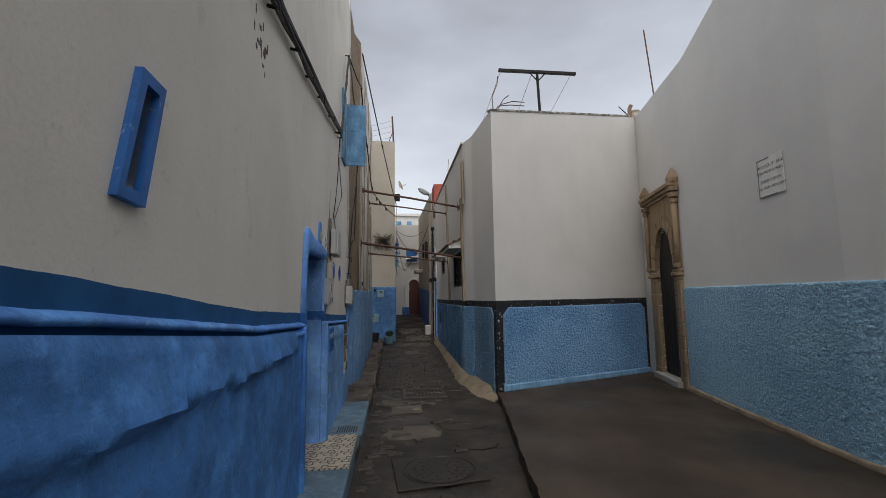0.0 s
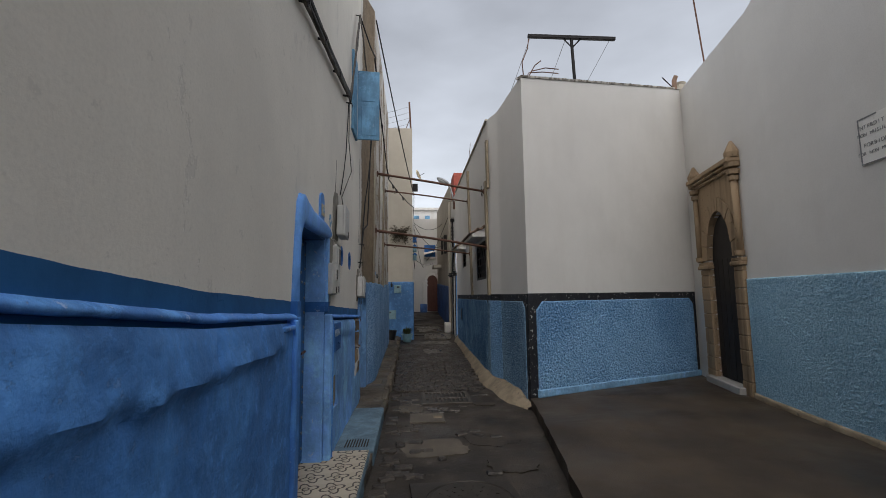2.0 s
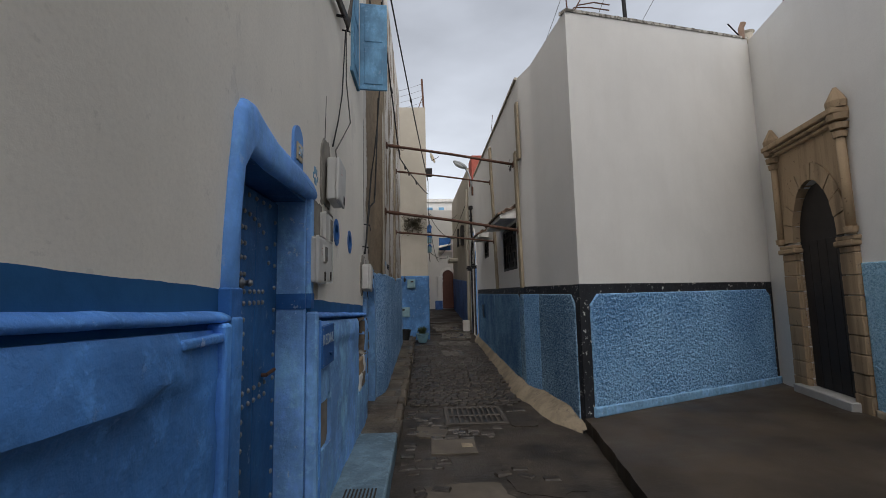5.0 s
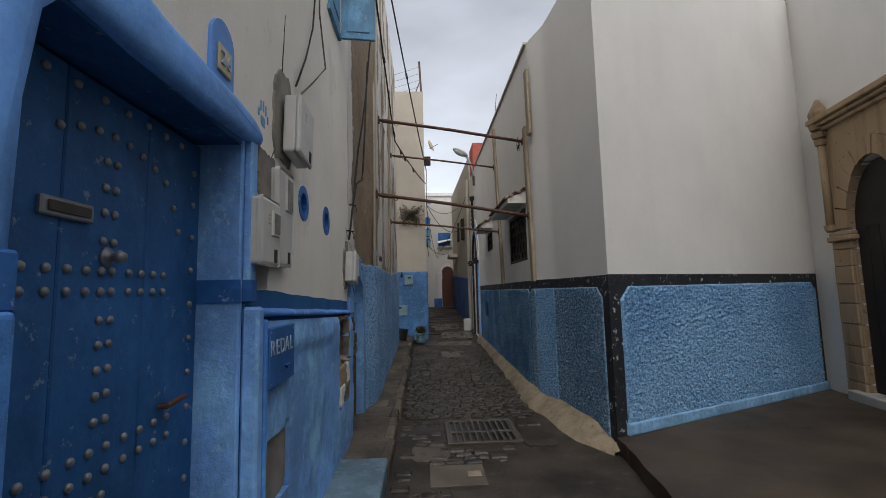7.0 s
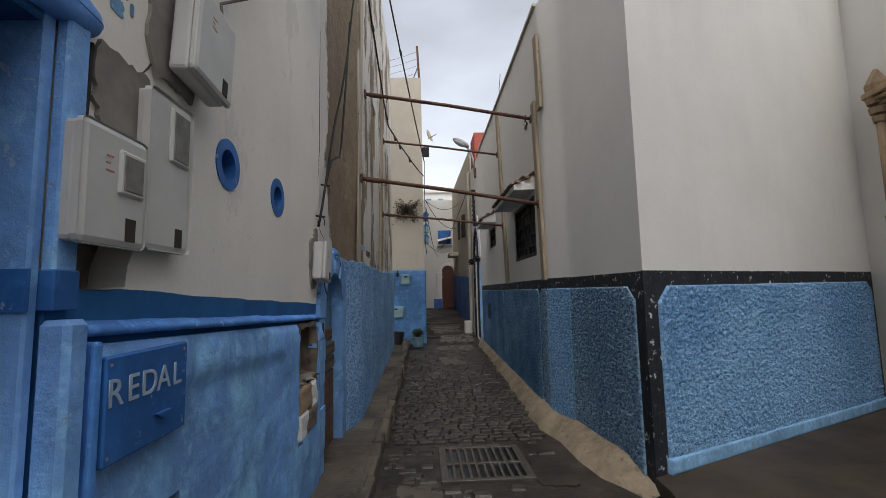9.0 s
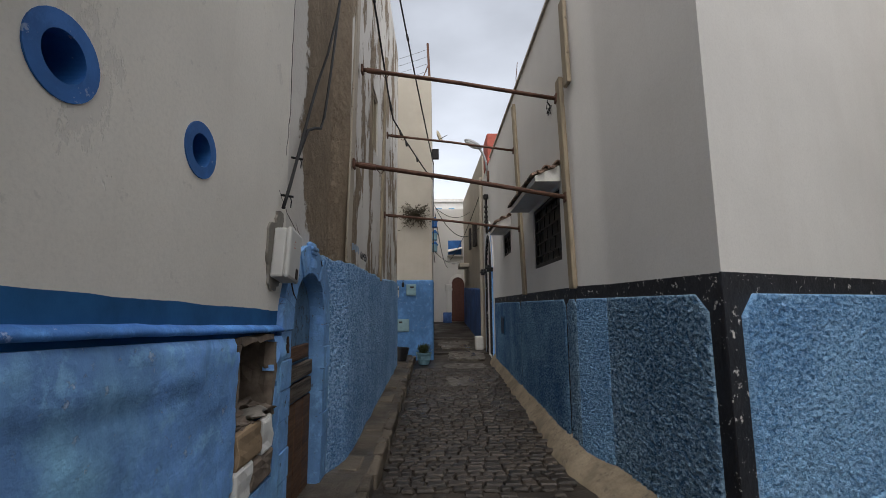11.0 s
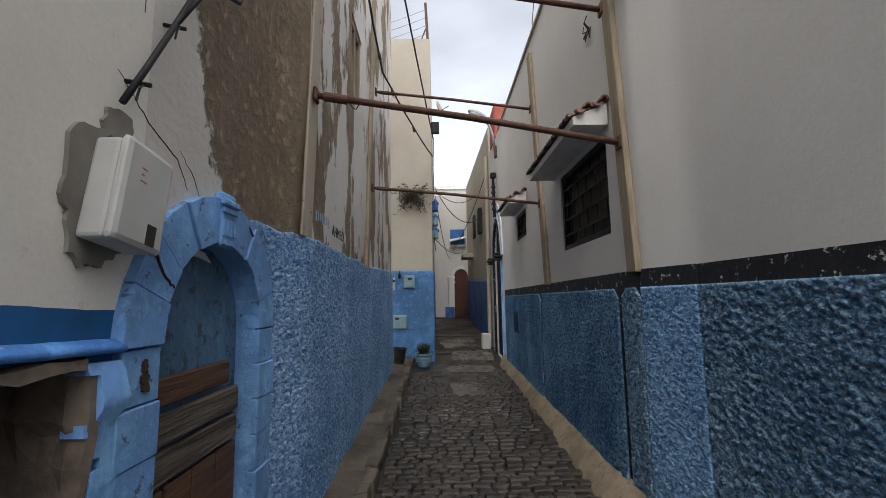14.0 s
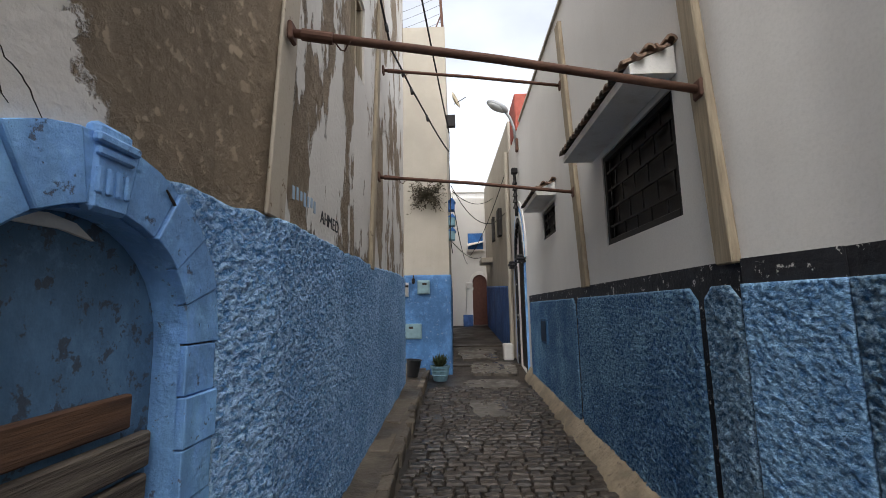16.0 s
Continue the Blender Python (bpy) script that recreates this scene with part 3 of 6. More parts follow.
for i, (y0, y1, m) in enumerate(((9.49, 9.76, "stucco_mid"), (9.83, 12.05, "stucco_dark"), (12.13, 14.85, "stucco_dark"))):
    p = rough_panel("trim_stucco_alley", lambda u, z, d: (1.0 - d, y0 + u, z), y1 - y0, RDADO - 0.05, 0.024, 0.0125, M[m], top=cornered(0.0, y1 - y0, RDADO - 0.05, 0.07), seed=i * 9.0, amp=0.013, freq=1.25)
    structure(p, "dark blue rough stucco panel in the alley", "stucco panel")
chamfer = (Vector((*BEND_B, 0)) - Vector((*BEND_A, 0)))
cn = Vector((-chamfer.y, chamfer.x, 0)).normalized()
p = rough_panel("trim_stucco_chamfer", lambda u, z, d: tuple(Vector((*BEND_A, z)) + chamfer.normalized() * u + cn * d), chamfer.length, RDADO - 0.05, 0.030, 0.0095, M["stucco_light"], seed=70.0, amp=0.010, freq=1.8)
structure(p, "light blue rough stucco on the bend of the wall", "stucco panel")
def left_top(u):
    """The ragged upper edge of the stucco, which starts over the crown of the arch."""
    return 1.79 + 0.02 * noise.noise(Vector((u * 2.3, 4, 0))) + 0.018 * noise.noise(Vector((u * 9, 4, 0))) + 0.07 * min(1.0, max(0.0, (u - 3.2) / 1.5))


def beside_arch(u, z):
    y, z = 8.66 + u, z * left_top(u) / 1.8
    return math.hypot(y - 8.575, max(0.0, z - 1.26)) > 0.555


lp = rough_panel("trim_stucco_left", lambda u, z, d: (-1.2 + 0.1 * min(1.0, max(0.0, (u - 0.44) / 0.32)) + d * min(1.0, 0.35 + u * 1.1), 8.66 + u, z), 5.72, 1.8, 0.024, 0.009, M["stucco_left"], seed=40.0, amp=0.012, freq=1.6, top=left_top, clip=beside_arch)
structure(lp, "blue and white rough stucco over the lower wall", "stucco panel")


# ---- materials of the things ----
M["rust"] = plain("rusty_steel", (0.16, 0.085, 0.06), 0.75, 0.3, 0.5, 9.0, 0.4)
n_ = Nodes("weathered_wood", 0.8)
c_ = n_.mix(n_.ramp(n_.noise(3.0, 6, 0.6, n_.scaled(14, 14, 0.8)), 0.35, 0.7), (0.37, 0.305, 0.215), (0.22, 0.175, 0.12))
c_ = n_.mix(n_.ramp(n_.noise(9, 5), 0.66, 0.72), c_, (0.12, 0.09, 0.06))
c_ = n_.mix(n_.maths("MULTIPLY", n_.ramp(n_.noise(1.2, 5), 0.45, 0.7), 0.6), c_, (0.20, 0.165, 0.12))
M["wood"] = n_.done(c_, n_.noise(4, 6, 0.6, n_.scaled(16, 16, 0.8)), 0.6, 0.01)
n_ = Nodes("brown_plank", 0.7)
c_ = n_.mix(n_.ramp(n_.noise(3.0, 6, 0.6, n_.scaled(6, 0.9, 16)), 0.35, 0.7), (0.165, 0.088, 0.048), (0.06, 0.034, 0.024))
M["plank"] = n_.done(c_, n_.noise(4, 6, 0.6, n_.scaled(6, 1, 18)), 0.6, 0.01)
n_ = Nodes("split_grey_plank", 0.8)
c_ = n_.mix(n_.ramp(n_.noise(3.0, 7, 0.65, n_.scaled(6, 0.8, 16)), 0.35, 0.65), (0.19, 0.155, 0.12), (0.055, 0.043, 0.035))
M["grey_plank"] = n_.done(c_, n_.noise(4, 7, 0.65, n_.scaled(6, 0.8, 18)), 0.9, 0.02)
M["board_plaster"] = plaster("plaster_smeared_board", (0.44, 0.38, 0.30), (0.20, 0.145, 0.095), 1.0)
M["plastic"] = plain("grey_white_plastic", (0.54, 0.53, 0.50), 0.45, 0, 0.18, 5.0, 0.06)
M["glass_dark"] = plain("smoked_window", (0.10, 0.10, 0.10), 0.15, 0, 0.2, 8, 0.02)
M["meter_pane"] = plain("scratched_meter_window", (0.22, 0.21, 0.195), 0.2, 0, 0.4, 25, 0.03)
M["cement"] = plain("rough_grey_cement", (0.27, 0.245, 0.21), 0.9, 0, 0.5, 7.0, 0.9, 30.0)
M["cable"] = plain("black_cable", (0.022, 0.021, 0.021), 0.6, 0, 0.3)
M["old_cable"] = plain("dusty_cable", (0.13, 0.115, 0.10), 0.8, 0, 0.5)
M["stone_trim"] = plaster("carved_tan_sandstone", (0.33, 0.235, 0.145), (0.13, 0.09, 0.055), 0.8)
M["door_black"] = plain("black_brown_door", (0.022, 0.018, 0.016), 0.6, 0, 0.4, 5.0, 0.3)
M["iron"] = plain("black_iron", (0.022, 0.02, 0.02), 0.55, 0.5, 0.4)
M["cast_iron"] = plain("worn_cast_iron", (0.105, 0.09, 0.076), 0.5, 0.25, 0.5, 10, 0.3)
M["stud"] = plain("iron_studs", (0.30, 0.31, 0.32), 0.45, 0.5, 0.4)
M["marble"] = plain("worn_marble", (0.40, 0.385, 0.36), 0.4, 0, 0.3, 4)
M["terracotta"] = plain("weathered_clay_tile", (0.30, 0.20, 0.145), 0.85, 0, 0.6, 7, 0.6)
M["moss_tile"] = plain("blackened_clay_tile", (0.13, 0.11, 0.09), 0.9, 0, 0.5, 9, 0.6)
M["white"] = plaster("white_limewash", (0.76, 0.74, 0.70), amount=0.3)
M["teal"] = painted("faded_blue_wood_paint", (0.155, 0.36, 0.56), wear=0.4, bump=0.3)
M["plate_blue"] = painted("blue_enamel_plate", (0.03, 0.16, 0.48), wear=0.4, bump=0.12, streaks=0.25)
M["faded_ink"] = plain("faded_black_paint", (0.22, 0.22, 0.225), 0.85)
M["iron_lid"] = plain("wet_dark_cast_iron", (0.045, 0.038, 0.031), 0.5, 0.2, 0.5, 10, 0.4)
M["chip_brown"] = plain("bare_brown_stone", (0.075, 0.045, 0.03), 0.9, 0, 0.5)
M["hatch"] = plain("dark_blue_sheet_metal", (0.02, 0.045, 0.09), 0.6, 0.1, 0.4)
M["stucco_frame"] = plain("blue_painted_iron_frame", (0.04, 0.12, 0.24), 0.7)
M["ink"] = plain("black_ink", (0.04, 0.04, 0.045), 0.8)
M["red_ink"] = plain("red_ink", (0.55, 0.20, 0.16), 0.8)
M["pale_ink"] = plain("pale_worn_lettering", (0.36, 0.46, 0.57), 0.8)
M["old_cream"] = plain("yellowed_enamel", (0.50, 0.42, 0.28), 0.5)
M["blue_stone"] = painted("blue_painted_stone", (0.22, 0.45, 0.84), worn=(0.10, 0.12, 0.17), wear=0.85, bump=0.9, chip=0.61)
M["blue_wood"] = painted("old_blue_door_boards", (0.10, 0.20, 0.33), worn=(0.06, 0.065, 0.075), wear=0.8, bump=0.5, chip=0.56)
M["blue_cement"] = painted("blue_stained_cement", (0.14, 0.22, 0.28), worn=(0.2, 0.2, 0.19), wear=0.6, bump=0.6)
M["rubble"] = plain("broken_rubble", (0.24, 0.19, 0.15), 0.95, 0, 0.6, 12, 0.9, 40)
# Pot soil; on slots and vent sleeves this dark colour stands for shade.
M["soil_shade"] = plain("dark_soil_and_hollow_shade", (0.05, 0.04, 0.035), 0.95, 0, 0.4)
M["leaf"] = plain("dry_green_leaf", (0.075, 0.095, 0.04), 0.7, 0, 0.5)
M["dry_leaf"] = plain("dry_twigs", (0.085, 0.07, 0.045), 0.8, 0, 0.5)
M["pot_blue"] = painted("glazed_blue_pot", (0.20, 0.36, 0.42), wear=0.3, bump=0.2)
M["bucket"] = plain("black_plastic_bucket", (0.025, 0.025, 0.027), 0.5)
M["red_paint"] = plain("red_ochre_paint", (0.36, 0.09, 0.065), 0.8)
M["far_brown"] = plain("varnished_brown_door", (0.13, 0.055, 0.04), 0.6)
M["lamp_grey"] = plain("grey_lamp_casing", (0.30, 0.31, 0.31), 0.45, 0.3)
M["lamp_glass"] = plain("dusty_lamp_glass", (0.42, 0.43, 0.42), 0.2)
M["green_box"] = plain("faded_green_sheet_metal", (0.24, 0.37, 0.40), 0.6, 0.2)


def thing(ob, label, category, group=""):
    return tagged(ob, label, category, group)


def lettering(body, size, m, material, parent, depth=0.002, name="letter", pitch=0.72):
    """Writing, each letter a raised mesh of its own; m is the pose of the row's middle."""
    made = []
    for i, ch in enumerate(body):
        if ch == " ":
            continue
        cu = bpy.data.curves.new(name, "FONT")
        cu.body, cu.size, cu.extrude = ch, size, depth
        cu.align_x, cu.align_y = "CENTER", "CENTER"
        tmp = new("tmp_text", cu)
        bpy.context.view_layer.update()
        me = bpy.data.meshes.new_from_object(tmp.evaluated_get(bpy.context.evaluated_depsgraph_get()))
        bpy.data.objects.remove(tmp)
        me.transform(m @ Matrix.Translation(((i - (len(body) - 1) / 2) * size * pitch, 0, 0)))
        me.materials.clear()
        made.append(part_of(name, me, material, parent))
    return made


def facing_alley(x, y, z, tilt=0.0):
    """Writing on a left-hand wall, seen from the lane: along +y would be mirrored, so it runs with the viewer's right."""
    return Matrix(((0, 0, 1, x), (1, 0, 0, y), (0, 1, 0, z), (0, 0, 0, 1))) @ Matrix.Rotation(tilt, 4, "Z")


def lathe(profile, x, y, z, sides=20, bm=None):
    """A turned body from (radius, height) pairs."""
    out = bm or bmesh.new()
    rings = [[out.verts.new((x + r * math.cos(2 * math.pi * k / sides), y + r * math.sin(2 * math.pi * k / sides), z + h)) for k in range(sides)] for r, h in profile]
    for a, b in zip(rings, rings[1:]):
        for k in range(sides):
            out.faces.new((a[k], a[(k + 1) % sides], b[(k + 1) % sides], b[k]))
    out.faces.new(rings[0][::-1])
    out.faces.new(rings[-1])
    return out


def ragged(center, u, v, ru, rv, thick, n=26, seed=1, rough=0.25):
    """A flat patch with a broken outline; u and v are its directions, thick its offset."""
    pts = []
    n = 52
    for i in range(n):
        a = 2 * math.pi * i / n
        w = Vector((math.cos(a), math.sin(a), seed * 3.7))
        k = 1 + rough * (1.1 * noise.noise(w * 1.6) + 0.8 * noise.noise(w * 4.5) + 0.35 * noise.noise(w * 13))
        sq = 1 / max(abs(math.cos(a)), abs(math.sin(a))) ** 0.6
        pts.append(Vector(center) + Vector(u) * ru * math.cos(a) * k * sq + Vector(v) * rv * math.sin(a) * k * sq)
    return prism(pts, (0, 0, 0), thick)


def ring_x(y, z, r0, r1, x0, x1, n=32):
    """A flat ring on a wall that runs along y."""
    bm = bmesh.new()
    loops = []
    for r, x in ((r0, x0), (r0, x1), (r1, x1), (r1, x0)):
        loops.append([bm.verts.new((x, y + r * math.cos(2 * math.pi * i / n), z + r * math.sin(2 * math.pi * i / n))) for i in range(n)])
    for a, b in zip(loops, loops[1:] + loops[:1]):
        for i in range(n):
            bm.faces.new((a[i], a[(i + 1) % n], b[(i + 1) % n], b[i]))
    return bm


Y, Z, X = Vector((0, 1, 0)), Vector((0, 0, 1)), Vector((1, 0, 0))

# ---- studded door ----
door = empty("studded_door", -1.37, 5.2, 0.16)
leaf = part("door_leaf", box(-1.44, 4.70, 0.17, -1.38, 5.67, 2.05, 0.004), M["blue_door"], door)
for y0, y1 in ((4.705, 5.018), (5.021, 5.34), (5.343, 5.665)):
    part("plank", box(-1.382, y0, 0.18, -1.366, y1, 2.04, 0.004), M["blue_door"], door)


def stud_mesh():
    bm = bmesh.new()
    bmesh.ops.create_uvsphere(bm, u_segments=10, v_segments=6, radius=0.0125)
    for v in bm.verts:
        v.co.x *= 0.75
    me = bpy.data.meshes.new("stud")
    bm.to_mesh(me)
    bm.free()
    me.shade_smooth()
    me.materials.append(M["stud"])
    return me


STUD = stud_mesh()
spots = [(y, z) for z in (1.522, 1.466) for y in (4.78, 4.85, 4.92, 4.985, 5.046, 5.106, 5.27, 5.325, 5.385, 5.44)]
spots += [(y, z) for z in (1.045, 0.985) for y in (4.80, 4.88, 4.95, 5.02, 5.09, 5.15, 5.21, 5.28, 5.35, 5.42, 5.49)]
spots += [(y, z) for y in (5.160, 5.200) for z in (1.83, 1.755, 1.685, 1.605, 1.522, 1.466, 1.388, 1.322, 1.255, 1.188, 1.12, 0.92, 0.865, 0.79, 0.70, 0.61, 0.52, 0.43)]
spots += [(5.0 + 0.062 * i, 1.91 - 1.1 * (0.062 * i - 0.18) ** 2) for i in range(8)] + [(5.485, 1.76), (5.52, 1.68)]
spots += [(4.76 + 0.095 * i, 2.0) for i in range(9)] + [(5.61, 1.92 - 0.125 * i) for i in range(14)]
for y, z in spots:
    o = part_of("stud", STUD, None, door)
    o.location = (-1.364, y, z)
bm = lathe([(0.03, 0.0), (0.026, 0.006), (0.012, 0.012), (0.014, 0.03), (0.02, 0.036), (0.012, 0.05)], 0, 0, 0, 12)
bm.transform(Matrix.Translation((-1.366, 5.18, 1.562)) @ Matrix.Rotation(radians(90), 4, "Y"))
part("knocker_boss", bm, M["stud"], door, "worn iron knocker boss", True)
bm = box(-1.368, 4.95, 1.645, -1.352, 5.11, 1.692, 0.004)
slot = part("letter_slot", bm, M["stud"], door, "dented steel letter slot")
part("flap", box(-1.352, 4.965, 1.655, -1.347, 5.095, 1.682, 0.002), M["cast_iron"], slot)
part("latch", tube([(-1.36, 5.44, 1.09), (-1.335, 5.44, 1.09), (-1.33, 5.54, 1.10)], 0.01), M["rust"], door)
part("jamb", box(-1.44, 4.662, 0.10, -1.205, 4.69, 2.09, 0.006), M["blue_a"], door)
part("jamb", box(-1.44, 5.67, 0.10, -1.205, 5.70, 2.09, 0.006), M["blue_b"], door)
part("lintel", box(-1.44, 4.70, 2.055, -1.205, 5.67, 2.10, 0.006), M["blue_door"], door)
thing(door, "dark blue wooden door with rows of iron studs in a deep recess", "door")

# Painted surround with its bulging top
surround = empty("door_surround", -1.2, 5.2, 0.1)
FRAME = [(4.692, 1.45), (4.70, 1.80), (4.725, 1.98), (4.79, 2.065), (5.0, 2.056), (5.35, 2.060), (5.62, 2.075), (5.74, 2.08), (5.785, 2.09), (5.80, 2.12), (5.78, 2.155), (5.70, 2.185), (5.55, 2.20), (5.3, 2.205), (5.06, 2.215), (4.90, 2.245), (4.80, 2.272), (4.725, 2.26), (4.675, 2.19), (4.640, 1.95), (4.615, 1.7), (4.605, 1.45)]
bm = bmesh.new()
loops = []
for d, x in ((0.0, -1.215), (0.0, -1.190), (0.006, -1.175), (0.018, -1.165), (0.036, -1.160)):
    ring = []
    for i, (yy, zz) in enumerate(FRAME):
        a, b = FRAME[i - 1], FRAME[(i + 1) % len(FRAME)]
        ty, tz = b[0] - a[0], b[1] - a[1]
        ln = math.hypot(ty, tz)
        ring.append(bm.verts.new((x, yy - d * tz / ln, zz + d * ty / ln)))
    loops.append(ring)
for a, b in zip(loops, loops[1:]):
    for i in range(len(a)):
        bm.faces.new((a[i], a[(i + 1) % len(a)], b[(i + 1) % len(a)], b[i]))
bm.faces.new(loops[-1])
part("frame_band", bm, M["blue_frame"], surround, smooth=True)
part("stripe_band", box(-1.21, 4.598, 1.425, -1.157, 4.694, 1.53, 0.006), M["plate_blue"], surround)
part("side_band", box(-1.21, 4.603, 0.1, -1.15, 4.692, 1.43, 0.014, segs=3), M["blue_a"], surround)
part("pillar", box(-1.21, 5.70, 0.1, -1.14, 5.765, 1.40, 0.012), M["blue_b"], surround, "rubbed pale blue pillar")
part("post_band", box(-1.21, 5.70, 1.47, -1.178, 5.765, 2.10, 0.006), M["blue_b"], surround)
bm = prism([(0, 5.36, 2.18), (0, 5.53, 2.18), (0, 5.53, 2.34)] + [(0, 5.445 + 0.085 * math.cos(a * math.pi / 10), 2.35 + 0.085 * math.sin(a * math.pi / 10)) for a in range(11)] + [(0, 5.36, 2.34)], (-1.21, 0, 0), (-1.185, 0, 0))
part("stripe_band", box(-1.37, 5.664, 1.42, -1.2, 5.672, 1.51), M["plate_blue"], surround)
part("stripe_band", box(-1.21, 5.697, 1.42, -1.174, 5.768, 1.51, 0.003), M["plate_blue"], surround)
tablet = part("tablet", bm, M["blue_frame"], surround)
thing(surround, "thick light blue painted plaster surround of the studded door", "door surround")
number = empty("house_number", -1.18, 5.44, 2.3)
part("plate", box(-1.186, 5.395, 2.235, -1.176, 5.495, 2.335, 0.004), M["old_cream"], number)
lettering("26", 0.075, facing_alley(-1.175, 5.445, 2.285), M["pale_ink"], number, 0.004, pitch=0.6)
thing(number, "yellowed enamel house number plate reading 26", "number plate")

# Step with patterned tiles, and the blue-stained pad beside it
step = empty("door_step", -1.0, 5.2, 0.0)
part("step_body", box(-1.44, 4.35, -0.05, -0.82, 5.98, 0.145, 0.02, segs=2), M["blue_cement"], step)
part("riser", box(-1.2, 4.32, -0.05, -0.78, 4.6, 0.06, 0.02), M["blue_cement"], step)
n_ = Nodes("patterned_cement_tile", 0.5)
fx = n_.maths("SUBTRACT", n_.maths("FRACT", n_.maths("MULTIPLY", n_.axis(0), 5.2), 0), 0.5)
fy = n_.maths("SUBTRACT", n_.maths("FRACT", n_.maths("MULTIPLY", n_.axis(1), 5.2), 0), 0.5)
rr = n_.maths("SQRT", n_.maths("ADD", n_.maths("MULTIPLY", fx, fx), n_.maths("MULTIPLY", fy, fy)), 0)
ang = n_.maths("ARCTAN2", fy, fx)
wave = n_.maths("MULTIPLY", n_.maths("SINE", n_.maths("MULTIPLY", ang, 4.0), 0), 0.11)
ringd = n_.maths("ABSOLUTE", n_.maths("SUBTRACT", rr, n_.maths("ADD", wave, 0.36)), 0)
ring2 = n_.maths("ABSOLUTE", n_.maths("SUBTRACT", rr, 0.12), 0)
ink = n_.maths("MAXIMUM", n_.maths("LESS_THAN", ringd, 0.045), n_.maths("LESS_THAN", ring2, 0.03))
c_ = n_.mix(ink, (0.48, 0.42, 0.32), (0.055, 0.04, 0.035))
c_ = n_.mix(n_.maths("MULTIPLY", n_.ramp(n_.noise(9, 5), 0.5, 0.8), 0.4), c_, (0.2, 0.17, 0.13))
M["tile"] = n_.done(c_, n_.noise(40, 3), 0.15, 0.003)
bm = box(-0.0945, -0.0945, 0, 0.0945, 0.0945, 0.012, 0.002)
me_tile = bpy.data.meshes.new("tile")
bm.to_mesh(me_tile)
bm.free()
me_tile.materials.append(M["tile"])
for i in range(3):
    for j in range(5):
        o = part_of("tile", me_tile, None, step)
        o.location = (-1.405 + 0.1923 * (0.5 + i), 4.97 + 0.1923 * (j + 0.5), 0.146)
        o.scale = (1, 1, 1)
thing(step, "blue-stained cement doorstep laid with patterned cream and black tiles", "step")
pad = structure(part("pavement_pad", box(-1.2, 5.99, -0.05, -0.79, 7.56, 0.128, 0.02, segs=2), M["blue_cement"]), "blue-stained cement pad below the meter boxes", "pavement")
for i in range(9):
    part("drain_slot", box(-1.08 + 0.026 * i, 6.1, 0.120, -1.068 + 0.026 * i, 6.32, 0.131), M["soil_shade"], pad)

# ---- meter boxes, plate, holes, slit window ----
def meter_box(y0, y1, z0, z1, x0, depth, label, window=None, slot=True, lean=0.0, red=True):
    ob = empty("meter_box", x0, (y0 + y1) / 2, z0)
    body = part("housing", box(x0, y0, z0, x0 + depth * 0.72, y1, z1, 0.012, segs=2), M["plastic"], ob)
    cover = part("cover", box(x0 + depth * 0.70, y0 - 0.008, z0 - 0.006, x0 + depth, y1 + 0.008, z1 + 0.006, 0.018, segs=2), M["plastic"], ob)
    xf = x0 + depth
    if window:
        wy0, wy1, wz0, wz1 = window
        w = part("window_frame", box(xf - 0.006, wy0, wz0, xf + 0.008, wy1, wz1, 0.006), M["plastic"], ob)
        part("pane", box(xf + 0.002, wy0 + 0.012, wz0 + 0.012, xf + 0.0105, wy1 - 0.012, wz1 - 0.012, 0.002), M["meter_pane"], w)
    if slot:
        part("lock_slot", box(xf - 0.004, y1 - 0.12 * (y1 - y0) - 0.05, z0 + 0.012, xf + 0.003, y1 - 0.12 * (y1 - y0) - 0.015, z0 + 0.07), M["soil_shade"], ob)
    if red:
        for k in range(3):
            part("warning_bar", box(xf - 0.002, y0 + 0.3 * (y1 - y0), z1 - 0.07 - 0.018 * k, xf + 0.0012, y0 + (0.41, 0.36, 0.43)[k] * (y1 - y0), z1 - 0.066 - 0.018 * k), M["red_ink"], ob)
    for o in ob.children_recursive:
        o.data.transform(Matrix.Translation((0, (y0 + y1) / 2, (z0 + z1) / 2)) @ Matrix.Rotation(radians(lean), 4, "X") @ Matrix.Translation((0, -(y0 + y1) / 2, -(z0 + z1) / 2)))
    return thing(ob, label, "meter box")


meter_box(5.705, 5.92, 1.575, 1.855, -1.2, 0.068, "grey plastic electricity meter box with a small window", (5.81, 5.905, 1.70, 1.815))
meter_box(5.955, 6.165, 1.585, 2.05, -1.2, 0.05, "narrow grey meter box with a tall dark window", (6.045, 6.15, 1.855, 2.03), red=False)
top_box = meter_box(6.07, 6.32, 2.15, 2.46, -1.175, 0.09, "tilted grey plastic cable box on broken cement", lean=-5.0)
meter_box(7.875, 8.06, 1.54, 1.82, -1.19, 0.10, "grey plastic meter box set in a broken recess", lean=-9.0, red=True)
for c, ru, rv, sd, lb in (((-1.2, 5.91, 1.99), 0.115, 0.115, 3, "x"), ((-1.2, 6.12, 2.36), 0.13, 0.25, 7, "x"), ((-1.2, 7.925, 1.68), 0.10, 0.18, 9, "x"), ((-1.2, 7.98, 1.885), 0.05, 0.05, 12, "x")):
    structure(part("trim_cement_patch", ragged(c, Y, Z, ru, rv, (0.012, 0, 0), 30, sd, 0.18), M["cement"]), "rough grey cement patch broken into the plaster", "cement patch")

